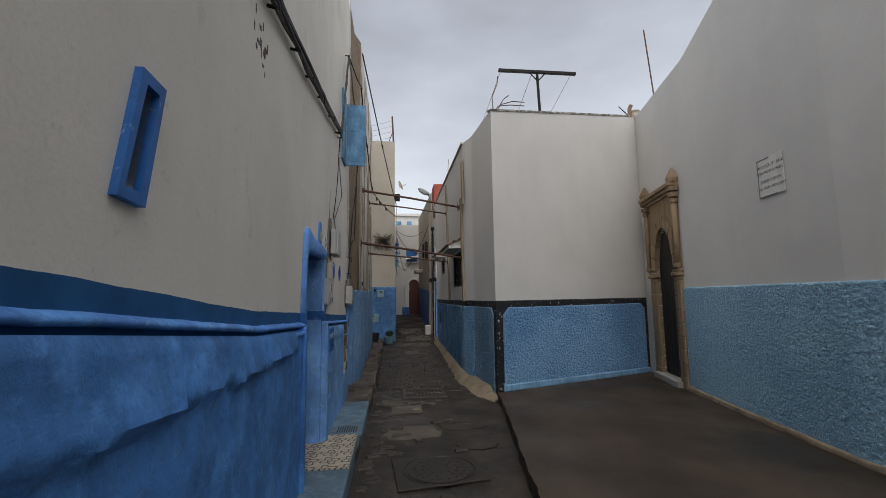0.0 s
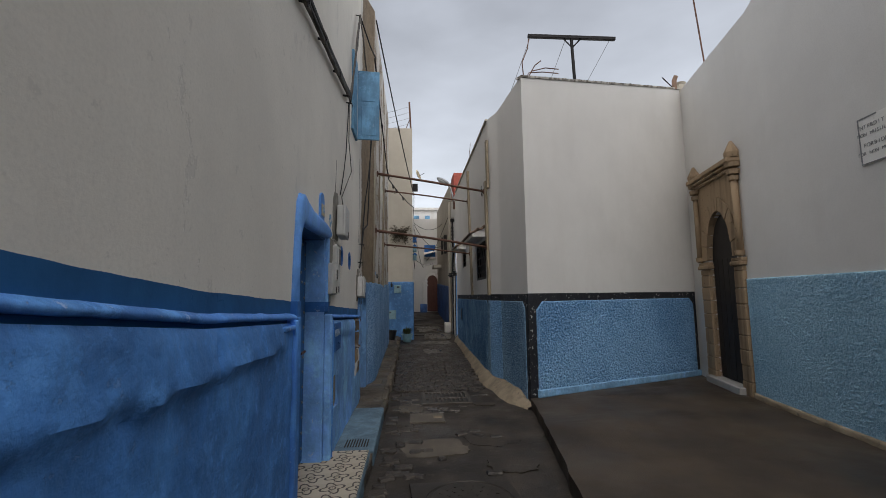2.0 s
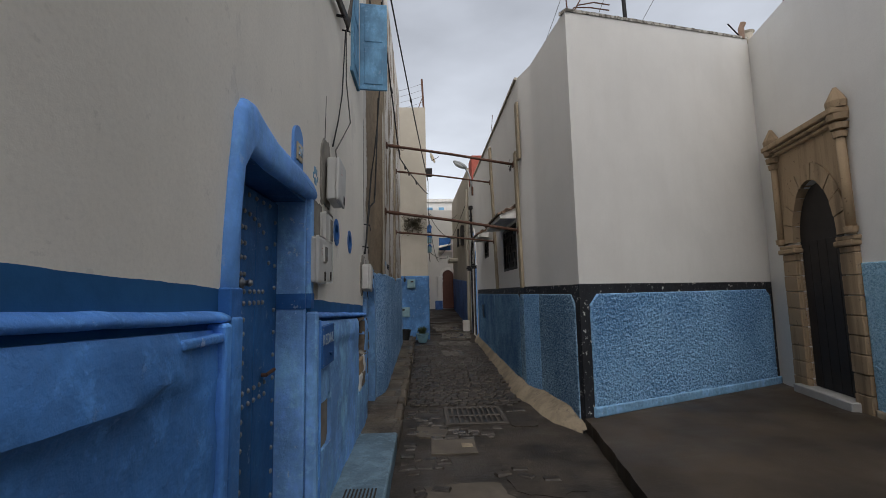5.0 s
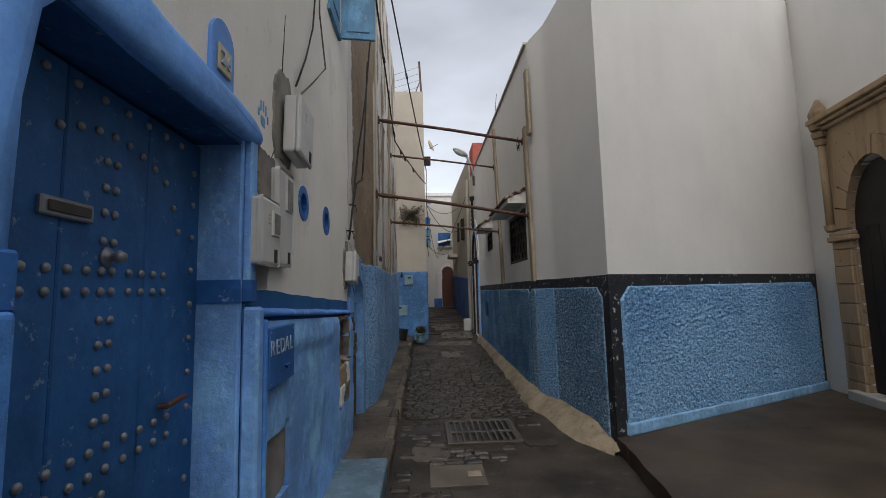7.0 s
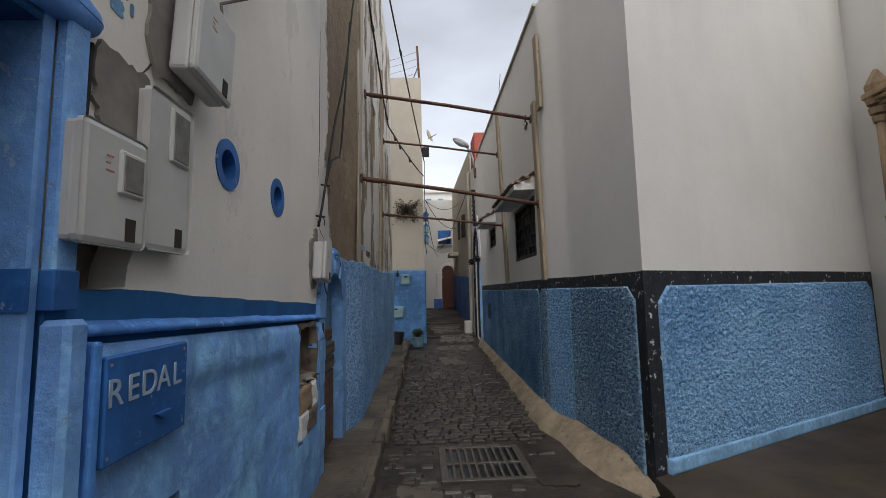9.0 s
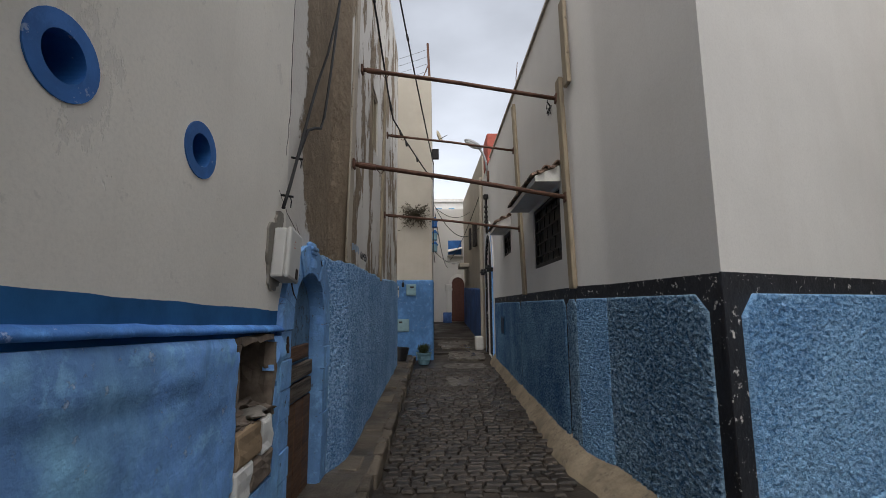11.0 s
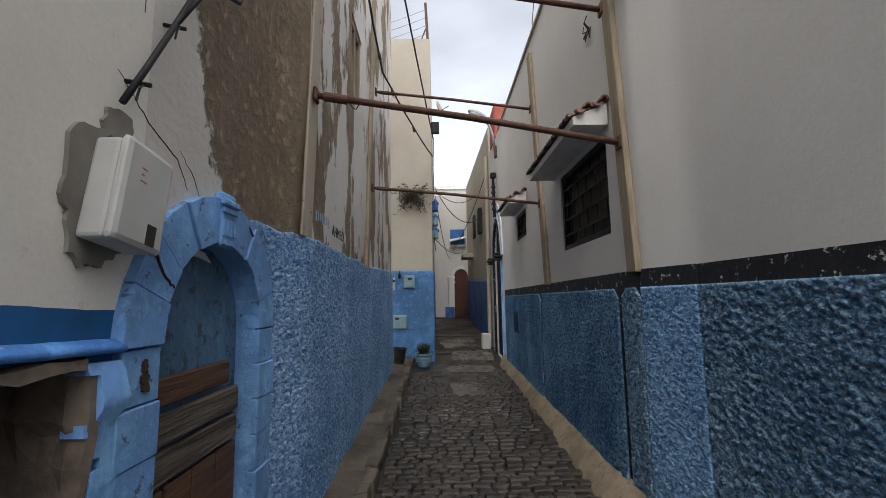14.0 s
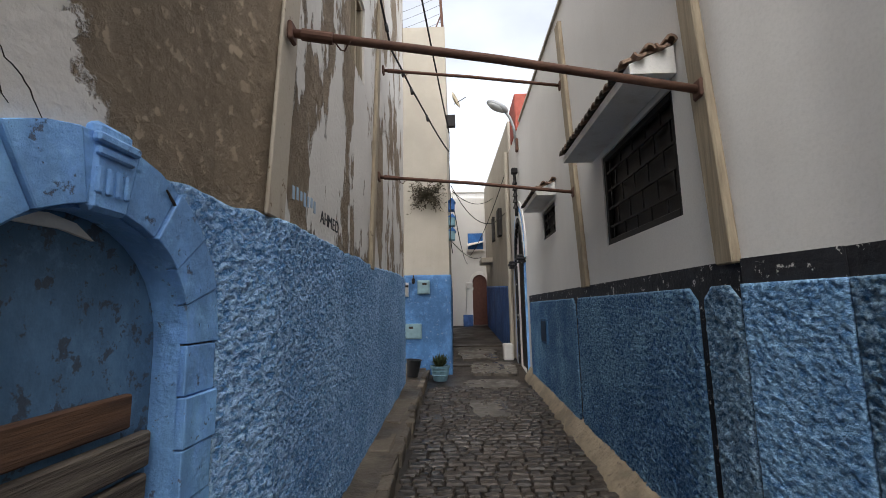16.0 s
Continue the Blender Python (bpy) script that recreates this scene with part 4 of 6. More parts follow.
recess = part("meter_recess", box(-1.328, 5.768, 1.465, -1.30, 5.985, 1.598), M["rubble"])
thing(recess, "rough broken recess under the electricity meter", "recess")
sign = empty("meter_plate", -1.13, 6.05, 1.04)
part("plate", box(-1.155, 5.805, 1.05, -1.130, 6.15, 1.305, 0.004), M["plate_blue"], sign)
lettering("REDAL", 0.095, facing_alley(-1.129, 5.965, 1.215), M["pale_ink"], sign, 0.002, pitch=0.68)
part("catch", prism([(0, 5.99, 1.125), (0, 6.06, 1.125), (0, 6.025, 1.105)], (-1.131, 0, 0), (-1.119, 0, 0)), M["plate_blue"], sign)
for y, z in ((5.82, 1.07), (6.13, 1.07), (5.82, 1.285), (6.13, 1.285)):
    part("screw", box(-1.131, y - 0.004, z - 0.004, -1.128, y + 0.004, z + 0.004, 0.001), M["stud"], sign)
thing(sign, "dark blue sheet metal meter plate with pale worn lettering", "sign")

for y, z in ((6.54, 1.995), (7.15, 1.99)):
    hole = empty("wall_vent", -1.2, y, z - 0.108)
    part("ring", ring_x(y, z, 0.064, 0.108, -1.24, -1.195), M["plate_blue"], hole)
    # Rear sleeve coloured dark to carry the shade inside the hole.
    part("sleeve", ring_x(y, z, 0.067, 0.095, -1.5, -1.31), M["soil_shade"], hole, "sleeve with the hole's shade in its colour")
    part("lip", ring_x(y, z, 0.066, 0.090, -1.312, -1.238), M["plate_blue"], hole, "blue painted lip")
    thing(hole, "round wall vent ringed in blue paint", "vent", "wall vents")

slit = empty("slit_window", -1.2, 2.27, 1.93)
o_ = [(0, 2.155, 1.93), (0, 2.29, 1.922), (0, 2.368, 2.33), (0, 2.236, 2.338)]
i_ = [(0, 2.188, 1.965), (0, 2.262, 1.96), (0, 2.332, 2.292), (0, 2.262, 2.297)]
for k in range(4):
    a, b = k, (k + 1) % 4
    part("frame_side", prism([o_[a], o_[b], i_[b], i_[a]], (-1.25, 0, 0), (-1.175, 0, 0)), M["plate_blue"], slit)
part("back", prism([(0, 2.16, 1.94), (0, 2.30, 1.94), (0, 2.38, 2.32), (0, 2.25, 2.32)], (-1.44, 0, 0), (-1.40, 0, 0)), M["cement"], slit)
thing(slit, "narrow slit window with a blue painted frame", "window")

# Broken niche with rubble
niche = empty("broken_niche", -1.3, 7.72, 0.68)
part("back", box(-1.49, 7.485, 0.82, -1.45, 7.935, 1.255), M["rubble"], niche)
for a in ((7.482, 0.83, 7.505, 1.22), (7.915, 0.83, 7.938, 1.22), (7.505, 1.225, 7.915, 1.257)):
    bm = box(-1.45, a[0], a[1], -1.168, a[2], a[3])
    bmesh.ops.subdivide_edges(bm, edges=bm.edges[:], cuts=6, use_grid_fill=True)
    for v in bm.verts:
        v.co += Vector((0.6, 1, 1)) * 0.022 * noise.noise(v.co * 16)
    part("broken_side", bm, M["rubble"], niche)
rnd = random.Random(4)
for k in range(18):
    s = 0.03 + 0.04 * rnd.random()
    bm = bmesh.new()
    bmesh.ops.create_icosphere(bm, subdivisions=2, radius=s)
    for v in bm.verts:
        v.co *= 1 + 0.9 * noise.noise(v.co * 28 + Vector((k, 0, 0)))
        v.co.y *= 1.5
        v.co.z *= 0.42
    bmesh.ops.translate(bm, verts=bm.verts, vec=(-1.19 - 0.2 * rnd.random(), 7.52 + 0.38 * rnd.random(), 0.85 + 0.016 * (k // 4)))
    part("stone", bm, (M["rubble"], M["rubble"], M["cement"])[k % 3], niche)
for k, (ya, yb, za, zb, m) in enumerate(((7.50, 7.68, 0.53, 0.70, "white"), (7.66, 7.93, 0.54, 0.68, "rubble"), (7.51, 7.78, 0.69, 0.85, "stone_trim"), (7.77, 7.93, 0.67, 0.84, "white"))):
    bm = box(-1.205, ya, za, -1.155, yb, zb, 0.02, segs=2)
    bmesh.ops.subdivide_edges(bm, edges=bm.edges[:], cuts=2, use_grid_fill=True)
    for v in bm.verts:
        v.co += Vector((0.8, 1, 1)) * 0.018 * noise.noise(v.co * 13 + Vector((k * 5, 0, 0)))
    part("broken_block", bm, M[m], niche)
thing(niche, "broken open niche with rubble in the blue dado", "niche")
low = part("low_niche", ragged((-1.199, 6.03, 0.67), Y, Z, 0.19, 0.17, (0.012, 0, 0), 14, 30, 0.12), M["cement"])
thing(low, "hacked hole in the dado patched with grey cement", "cement patch")

# ---- arched door of painted stones ----
arch = empty("arched_doorway", -1.2, 8.575, 0.1)
yc, r0, r1, sp = 8.575, 0.375, 0.56, 1.26
n_v = 9
for k in range(n_v):
    a0, a1 = math.pi * k / n_v + 0.004, math.pi * (k + 1) / n_v - 0.004
    ring = []
    for a in (a0, (a0 + a1) / 2, a1):
        ring.append((0, yc + r1 * math.cos(a), sp + (r1 + 0.0) * math.sin(a)))
    for a in (a1, (a0 + a1) / 2, a0):
        ring.append((0, yc + r0 * math.cos(a), sp + r0 * math.sin(a)))
    bm = prism(ring, (-1.21, 0, 0), (-1.172 + 0.005 * (k % 3), 0, 0))
    bmesh.ops.bevel(bm, geom=bm.edges[:], offset=0.003, segments=1, affect="EDGES")
    part("voussoir", bm, M["blue_stone"], arch)
for side in (-1, 1):
    for k in range(7):
        z0, z1 = 0.1 + k * 0.1657, 0.1 + (k + 1) * 0.1657 - 0.004
        ya, yb = yc + side * r0, yc + side * (r1 + (0.0 if k % 2 else -0.015))
        part("jamb_stone", box(-1.21, min(ya, yb), z0, -1.172 + 0.004 * (k % 3), max(ya, yb), z1, 0.004), M["blue_stone"], arch)
key = part("keystone", box(-1.2, yc - 0.062, sp + 0.355, -1.158, yc + 0.062, sp + 0.585, 0.012), M["blue_stone"], arch, "carved keystone with a small cornice")
part("cornice", box(-1.165, yc - 0.072, sp + 0.525, -1.142, yc + 0.072, sp + 0.552, 0.006), M["blue_stone"], key)
part("cornice", box(-1.165, yc - 0.06, sp + 0.495, -1.148, yc + 0.06, sp + 0.518, 0.005), M["blue_stone"], key)
for dy in (-0.045, -0.015, 0.015, 0.045):
    part("flute", box(-1.165, yc + dy - 0.009, sp + 0.40, -1.151, yc + dy + 0.009, sp + 0.47, 0.004), M["blue_stone"], key)
bm = prism(arch_yz(8.21, 8.94, 0.1, 1.26, 0.365, x=0.0), (-1.330, 0, 0), (-1.279, 0, 0))
part("door_leaf", bm, M["blue_wood"], arch)
part("board", box(-1.278, 8.22, 1.03, -1.250, 8.83, 1.13, 0.006), M["plank"], arch, "bare brown plank nailed across")
part("board", box(-1.278, 8.22, 0.90, -1.242, 8.91, 1.005, 0.006), M["grey_plank"], arch, "split weathered grey plank")
part("board", box(-1.278, 8.22, 0.77, -1.246, 8.91, 0.88, 0.006), M["grey_plank"], arch)
for k in range(4):
    part("lower_board", box(-1.280, 8.22 + 0.18 * k, 0.1, -1.256, 8.39 + 0.18 * k, 0.75, 0.006), M["plank"], arch)
# White piece stands in for the daylight seen through the gap.
part("daylight_gap", prism([(0, 8.34, 1.555), (0, 8.44, 1.575), (0, 8.56, 1.578), (0, 8.66, 1.562), (0, 8.60, 1.60), (0, 8.52, 1.612), (0, 8.43, 1.598)], (-1.279, 0, 0), (-1.268, 0, 0)), M["white"], arch, "white piece standing in for daylight above the door")
lining = bmesh.new()
outer, inner = arch_yz(8.19, 8.96, 0.05, 1.26, 0.385), arch_yz(8.21, 8.94, 0.05, 1.26, 0.365)
va = [[lining.verts.new((x, p[1], p[2])) for p in pts] for pts, x in ((outer, -1.21), (inner, -1.19), (inner, -1.45), (outer, -1.45))]
for a, b in zip(va, va[1:] + va[:1]):
    for i in range(1, len(a)):
        lining.faces.new((a[i], a[(i + 1) % len(a)], b[(i + 1) % len(a)], b[i]))
part("reveal", lining, M["blue_stone"], arch)
thing(arch, "low arched door in a surround of blue painted stones", "door")


def crack(points, r, seed, label):
    """A hairline crack: a broken dark line a little proud of the plaster."""
    pts = []
    for a, b in zip(points, points[1:]):
        for i in range(6):
            t = i / 6
            pts.append((a[0] + (b[0] - a[0]) * t, a[1] + (b[1] - a[1]) * t + 0.012 * noise.noise(Vector((len(pts) * 0.9, seed, 0))), a[2] + (b[2] - a[2]) * t + 0.012 * noise.noise(Vector((len(pts) * 0.9, seed, 4)))))
    pts.append(points[-1])
    return structure(part("trim_crack", tube(pts, [r * (0.4 + 0.6 * math.sin(math.pi * (i + 0.5) / len(pts))) for i in range(len(pts))], 5), M["soil_shade"]), label, "crack")


crack([(-1.2, 7.97, 2.06), (-1.2, 8.11, 1.96), (-1.2, 8.27, 1.89), (-1.2, 8.34, 1.80)], 0.0028, 1, "thin dark crack in the white plaster")
crack([(-1.2, 8.28, 1.93), (-1.2, 8.37, 1.86), (-1.2, 8.42, 1.79)], 0.002, 2, "thin dark crack in the white plaster")
crack([(-1.168, 8.04, 1.55), (-1.166, 8.12, 1.56), (-1.166, 8.18, 1.48), (-1.166, 8.24, 1.44)], 0.006, 3, "dark crack through the painted arch stones")
crack([(-1.168, 8.79, 1.74), (-1.168, 8.86, 1.68), (-1.168, 8.91, 1.58)], 0.006, 4, "dark crack through the painted arch stones")
crack([(-1.2, 5.98, 2.10), (-1.2, 6.06, 2.20), (-1.2, 6.08, 2.45), (-1.2, 6.12, 2.62), (-1.2, 6.16, 2.95)], 0.006, 5, "dark crack beside the cable box")
crack([(-1.197, 5.77, 1.50), (-1.197, 5.775, 1.75), (-1.197, 5.79, 2.08)], 0.009, 6, "broken plaster edge beside the door surround")
crack([(-1.2, 8.11, 3.6), (-1.2, 8.09, 3.0), (-1.2, 8.1, 2.6), (-1.2, 8.06, 2.3)], 0.0035, 7, "thin dark crack in the white plaster")

# ---- peeling wall: boards, upper window, graffiti ----
def board(name, y, z0, z1, x, w, t, lean, m, label):
    bm = prism([(0, y - w / 2, z0), (0, y + w / 2, z0), (0, y + w / 2 + lean, z1), (0, y - w / 2 + lean, z1)], (x, 0, 0), (x + t, 0, 0))
    bmesh.ops.bevel(bm, geom=bm.edges[:], offset=0.006, segments=1, affect="EDGES")
    ob = part(name, bm, m)
    return thing(ob, label, "board", "wall boards")


board("wall_board", 9.40, 1.78, 5.4, -1.1, 0.19, 0.018, 0.35, M["board_plaster"], "plaster-smeared wooden board fixed to the peeling wall")
board("wall_board", 11.6, 1.75, 5.4, -1.1, 0.12, 0.04, 0.5, M["wood"], "weathered wooden board holding the iron struts")
up = empty("upper_window", -1.15, 11.0, 3.45)
part("glazing", box(-1.30, 10.76, 3.46, -1.27, 11.29, 4.24), M["glass_dark"], up)
for y0, z0, y1, z1 in ((10.75, 3.45, 10.80, 4.25), (11.25, 3.45, 11.30, 4.25), (10.80, 3.45, 11.25, 3.50), (10.80, 4.20, 11.25, 4.25), (11.01, 3.50, 11.04, 4.20)):
    part("frame_bar", box(-1.28, y0, z0, -1.12, y1, z1, 0.005), M["wood"], up)
thing(up, "small upper window in a faded frame", "window")
graf = empty("graffiti", -1.098, 10.28, 1.88)
lettering("AHMED", 0.115, facing_alley(-1.098, 10.28, 1.935), M["ink"], graf, 0.0015)
thing(graf, "dark scrawled capital letters on the peeling plaster", "graffiti")
for k in range(7):
    g = part("graffiti_bar", box(-1.1, 9.62 + 0.055 * k, 1.93 + 0.01 * (k % 3), -1.097, 9.65 + 0.055 * k, 2.0 + 0.008 * (k % 2)), M["pale_ink"])
    thing(g, "faint unreadable pale strokes on the plaster", "graffiti", "faint strokes")

# ---- iron struts across the lane ----
def strut(a, b, r, label):
    a, b = Vector(a), Vector(b)
    ob = empty("iron_strut", *a)
    mid = a.lerp(b, 0.5) + Vector((0, 0, 0.012))
    part("bar", tube([a, a.lerp(mid, 0.5), mid, mid.lerp(b, 0.5), b], r, 12), M["rust"], ob, smooth=True)
    sl = a.lerp(b, 0.1)
    part("sleeve", tube([a + (sl - a) * 0.25, sl], r * 1.35, 12), M["rust"], ob)
    for p, s in ((a, 1), (b, -1)):
        part("flange", box(p.x - 0.012, p.y - 0.042, p.z - 0.05, p.x + 0.012, p.y + 0.042, p.z + 0.05, 0.01), M["rust"], ob)
    hook = [sl + Vector((0.01, 0.03 * math.sin(k), -0.02 - 0.03 * abs(math.sin(k * 0.9)))) + Vector((0.02 * k, 0, 0)) for k in range(5)]
    part("wire_loop", tube(hook, 0.004, 6), M["rust"], ob)
    return thing(ob, label, "strut", "iron struts")


strut((-1.06, 9.45, 2.72), (0.955, 9.58, 2.43), 0.022, "thick rusty iron strut bracing the two houses")
strut((-1.06, 9.78, 3.86), (0.955, 9.74, 3.52), 0.021, "rusty iron strut high above the lane")
strut((-1.06, 12.15, 4.12), (0.955, 12.12, 3.85), 0.018, "thin rusty iron strut further along the lane")
strut((-1.06, 11.9, 2.76), (0.955, 11.85, 2.53), 0.018, "thin rusty iron strut below the far one")

TUFT = (10.10, 3.60)

# ---- right house: posts, windows, canopies ----
board("wall_post", 9.53, 1.545, 3.7, 0.955, 0.13, 0.045, 0.16, M["wood"], "weathered wooden post carrying a strut")
board("wall_post", 9.42, 3.5, 4.42, 0.955, 0.13, 0.04, 0.05, M["wood"], "short weathered board high on the wall")
board("wall_post", 11.70, 1.545, 4.62, 0.955, 0.15, 0.045, 0.45, M["wood"], "weathered wooden post carrying two struts")


def grille(name, y0, y1, z0, z1, nv, nh, label):
    ob = empty(name, 1.05, (y0 + y1) / 2, z0)
    part("shutter", box(1.07, y0, z0, 1.1, y1, z1), M["door_black"], ob)
    for a in ((y0, z0, y0 + 0.05, z1), (y1 - 0.05, z0, y1, z1), (y0 + 0.05, z0, y1 - 0.05, z0 + 0.05), (y0 + 0.05, z1 - 0.05, y1 - 0.05, z1)):
        part("frame_bar", box(1.012, a[0], a[1], 1.05, a[2], a[3], 0.004), M["iron"], ob)
    for i in range(1, nh + 1):
        z = z0 + (z1 - z0) * i / (nh + 1)
        part("grille_bar", box(1.02, y0 + 0.05, z - 0.008, 1.036, y1 - 0.05, z + 0.008), M["iron"], ob)
    for j in range(nh + 1):
        for i in range(nv):
            y = y0 + (y1 - y0) * (i + (0.5 if j % 2 else 1.0)) / (nv + 0.5)
            za, zb = z0 + (z1 - z0) * j / (nh + 1), z0 + (z1 - z0) * (j + 1) / (nh + 1)
            part("grille_bar", box(1.024, y - 0.008, za + 0.008, 1.034, y + 0.008, zb - 0.008), M["iron"], ob)
    return thing(ob, label, "window")


grille("grilled_window", 9.91, 11.11, 1.86, 2.62, 5, 4, "dark window with a black iron grille in the white wall")
grille("grilled_window", 12.85, 13.57, 2.3, 2.7, 3, 2, "small dark grilled window in the white wall")


def canopy(y0, y1, z, depth, label, step=0.085):
    """A plastered ledge with one course of clay tiles."""
    ob = empty("tiled_canopy", 0.9, (y0 + y1) / 2, z)
    part("slab", prism([(0.99, 0, z), (0.99 - depth, 0, z - 0.0), (0.99 - depth, 0, z + 0.06), (0.99, 0, z + 0.17)], (0, y0, 0), (0, y1, 0)), M["white"], ob)
    n = round((y1 - y0) / step)
    for k in range(n):
        y = y0 + (y1 - y0) * (k + 0.5) / n
        bm = bmesh.new()
        prof = []
        for i in range(7):
            a = math.pi * i / 6
            prof.append((0.0, y + 0.044 * math.cos(a), 0.034 * math.sin(a)))
        for i in range(6, -1, -1):
            a = math.pi * i / 6
            prof.append((0.0, y + 0.031 * math.cos(a), 0.022 * math.sin(a)))
        hi = [bm.verts.new((0.975, p[1], z + 0.165 + p[2])) for p in prof]
        lo = [bm.verts.new((0.99 - depth - 0.035, p[1], z + 0.062 + p[2] * 1.1)) for p in prof]
        for i in range(len(prof)):
            j = (i + 1) % len(prof)
            bm.faces.new((hi[i], hi[j], lo[j], lo[i]))
        bm.faces.new(hi)
        bm.faces.new(lo[::-1])
        part("roof_tile", bm, M["terracotta"] if k % 3 == 0 else M["moss_tile"], ob)
    for k in range(4):
        cx, cz, rr = 0.965 - 0.062 * k, z + 0.185 - 0.026 * k, 0.036
        ring = [(cx + (rr + w) * math.cos(math.pi * i / 8), 0, cz + (rr + w) * math.sin(math.pi * i / 8) * (1 if k % 2 == 0 else -0.8)) for w, order in ((0.0, range(9)), (-0.014, range(8, -1, -1))) for i in order]
        part("end_tile", prism(ring, (0, y0 - 0.03 - 0.01 * (k % 2), 0), (0, y0 + 0.17, 0)), M["terracotta"], ob)
    return thing(ob, label, "canopy")


canopy(9.82, 11.32, 2.66, 0.26, "white window ledge topped with old clay tiles")
canopy(12.72, 13.72, 2.74, 0.24, "small white window ledge topped with clay tiles")

# Black painted lines that frame the stucco
def line_front(u0, u1, z0, z1, d=0.006):
    pts = [at_front(u0, z0, d), at_front(u1, z0, d), at_front(u1, z1, d), at_front(u0, z1, d)]
    return prism(pts, (0, 0, 0), tuple(-front_n * (d + 0.006)))


def line_bend(u0, u1, z0, z1, d=0.006):
    pts = [at_bend(u0, z0, d), at_bend(u1, z0, d), at_bend(u1, z1, d), at_bend(u0, z1, d)]
    return prism(pts, (0, 0, 0), tuple(-bend_n * (d + 0.006)))


structure(part("trim_black_front", line_front(-0.008, front_len - 0.02, 0.1, 1.565), M["black"]), "flaking black paint framing the light blue stucco", "painted border")
structure(part("trim_black_bend", line_bend(0.0, bend_len + 0.004, 0.05, 1.56, 0.009), M["black"]), "flaking black paint framing the stucco", "painted border")
structure(part("trim_black_chamfer", prism([tuple(Vector((*p, 0)) + cn * d) for p, d in ((BEND_A, 0.014), (BEND_B, 0.012), (BEND_B, -0.01), (BEND_A, -0.01))], (0, 0, 0.05), (0, 0, 1.562)), M["black"]), "black painted line on the bend of the wall", "painted border")
structure(part("trim_black_alley", box(0.992, 9.478, 0.1, 1.004, 14.95, 1.56), M["black"]), "black painted line above the blue stucco", "painted border")
skirt = rough_panel("trim_skirt_front", lambda u, z, d: at_front(u + 0.12, z + plaza_z(*at_front(u, 0, 0)[:2]) - 0.01, d), front_len - 0.16, 0.11, 0.044, 0.016, M["skirt_blue"], amp=0.008)
structure(skirt, "pale blue plaster foot of the forecourt wall", "skirting")

# Cream cement footing along the alley
bm = bmesh.new()
rows = []
for y in steps(7.75, 15.2, 0.1):
    xw = float(np.interp(y, (7.75, 9.08, 9.47, 15.2), (1.24, 1.125, 1.01, 1.01)))
    w = float(np.interp(y, (7.75, 8.2, 9.2, 9.5, 9.8, 12, 15.2), (0.10, 0.28, 0.26, 0.20, 0.2, 0.16, 0.12))) + 0.03 * noise.noise(Vector((y * 2.4, 0, 2)))
    h = (0.17 + 0.03 * noise.noise(Vector((y * 1.9, 4, 0)))) * float(np.interp(y, (7.75, 8.15), (0.2, 1.0)))
    g = ground_z(y)
    prof = [(xw + 0.02, g + h + 0.03), (xw - 0.02, g + h), (xw - w * 0.45, g + h * 0.62), (xw - w * 0.85, g + h * 0.22), (xw - w - 0.02 * noise.noise(Vector((y * 9, 0, 0))), g - 0.03)]
    rows.append([bm.verts.new((px, y, pz + 0.006 * noise.noise(Vector((px * 12, y * 12, 0))))) for px, pz in prof])
for r, s in zip(rows, rows[1:]):
    for i in range(4):
        bm.faces.new((r[i], r[i + 1], s[i + 1], s[i]))
structure(part("trim_footing", bm, M["footing"], smooth=True), "sloping cream cement footing along the alley wall", "footing")


# Faded dabs of blue paint and dark stains on the white plaster
def dab(name, y, z, ry, rz, m, seed, label, category, group):
    ob = part(name, ragged((-1.202, y, z), Y, Z, ry, rz, (0.0045, 0, 0), 30, seed, 0.22), m)
    return thing(ob, label, category, group)


for k, (y, z, ry, rz) in enumerate(((5.865, 2.235, 0.026, 0.024), (5.815, 2.262, 0.009, 0.018), (5.84, 2.30, 0.008, 0.024), (5.87, 2.308, 0.008, 0.024), (5.90, 2.296, 0.008, 0.022), (5.925, 2.262, 0.008, 0.018))):
    dab("paint_dab", y, z, ry, rz, M["teal"], 80 + k, "faded dab of blue paint on the white plaster", "paint mark", "blue paint dabs")
rnd = random.Random(17)
M["stain_dark"] = plain("black_damp_stain", (0.16, 0.145, 0.13), 0.9, 0, 0.5)
for k in range(14):
    structure(part("trim_stain", ragged((-1.2015, 3.42 + rnd.gauss(0, 0.05), 3.12 + rnd.gauss(0, 0.07)), Y, Z, rnd.uniform(0.006, 0.022), rnd.uniform(0.008, 0.03), (0.003, 0, 0), 30, 100 + k, 0.5), M["stain_dark"]), "black damp stain flaking the plaster", "stain")
for y, z, ry, rz, sd in ((8.125, 1.155, 0.014, 0.030, 301), (8.118, 1.205, 0.008, 0.016, 302)):
    structure(part("trim_paint_chip", ragged((-1.172, y, z), Y, Z, ry, rz, (0.010, 0, 0), 30, sd, 0.5), M["chip_brown"]), "brown stone showing where the blue paint has flaked", "paint chip")
rnd = random.Random(77)
tuft = empty("wire_tuft", 0.99, TUFT[0], TUFT[1])
for k in range(9):
    a = rnd.uniform(0, 6.28)
    p0 = Vector((1.0, TUFT[0] + rnd.gauss(0, 0.02), TUFT[1] + rnd.gauss(0, 0.03)))
    p1 = p0 + Vector((-0.03, 0.05 * math.cos(a), 0.07 * math.sin(a)))
    p2 = p1 + Vector((0.01, 0.05 * math.cos(a + 1.3), 0.06 * math.sin(a + 1.3)))
    part("wire", tube([p0, p1, p2], 0.005, 5), M["cable"], tuft)
thing(tuft, "tangle of short black wires sticking out of the wall", "wire")
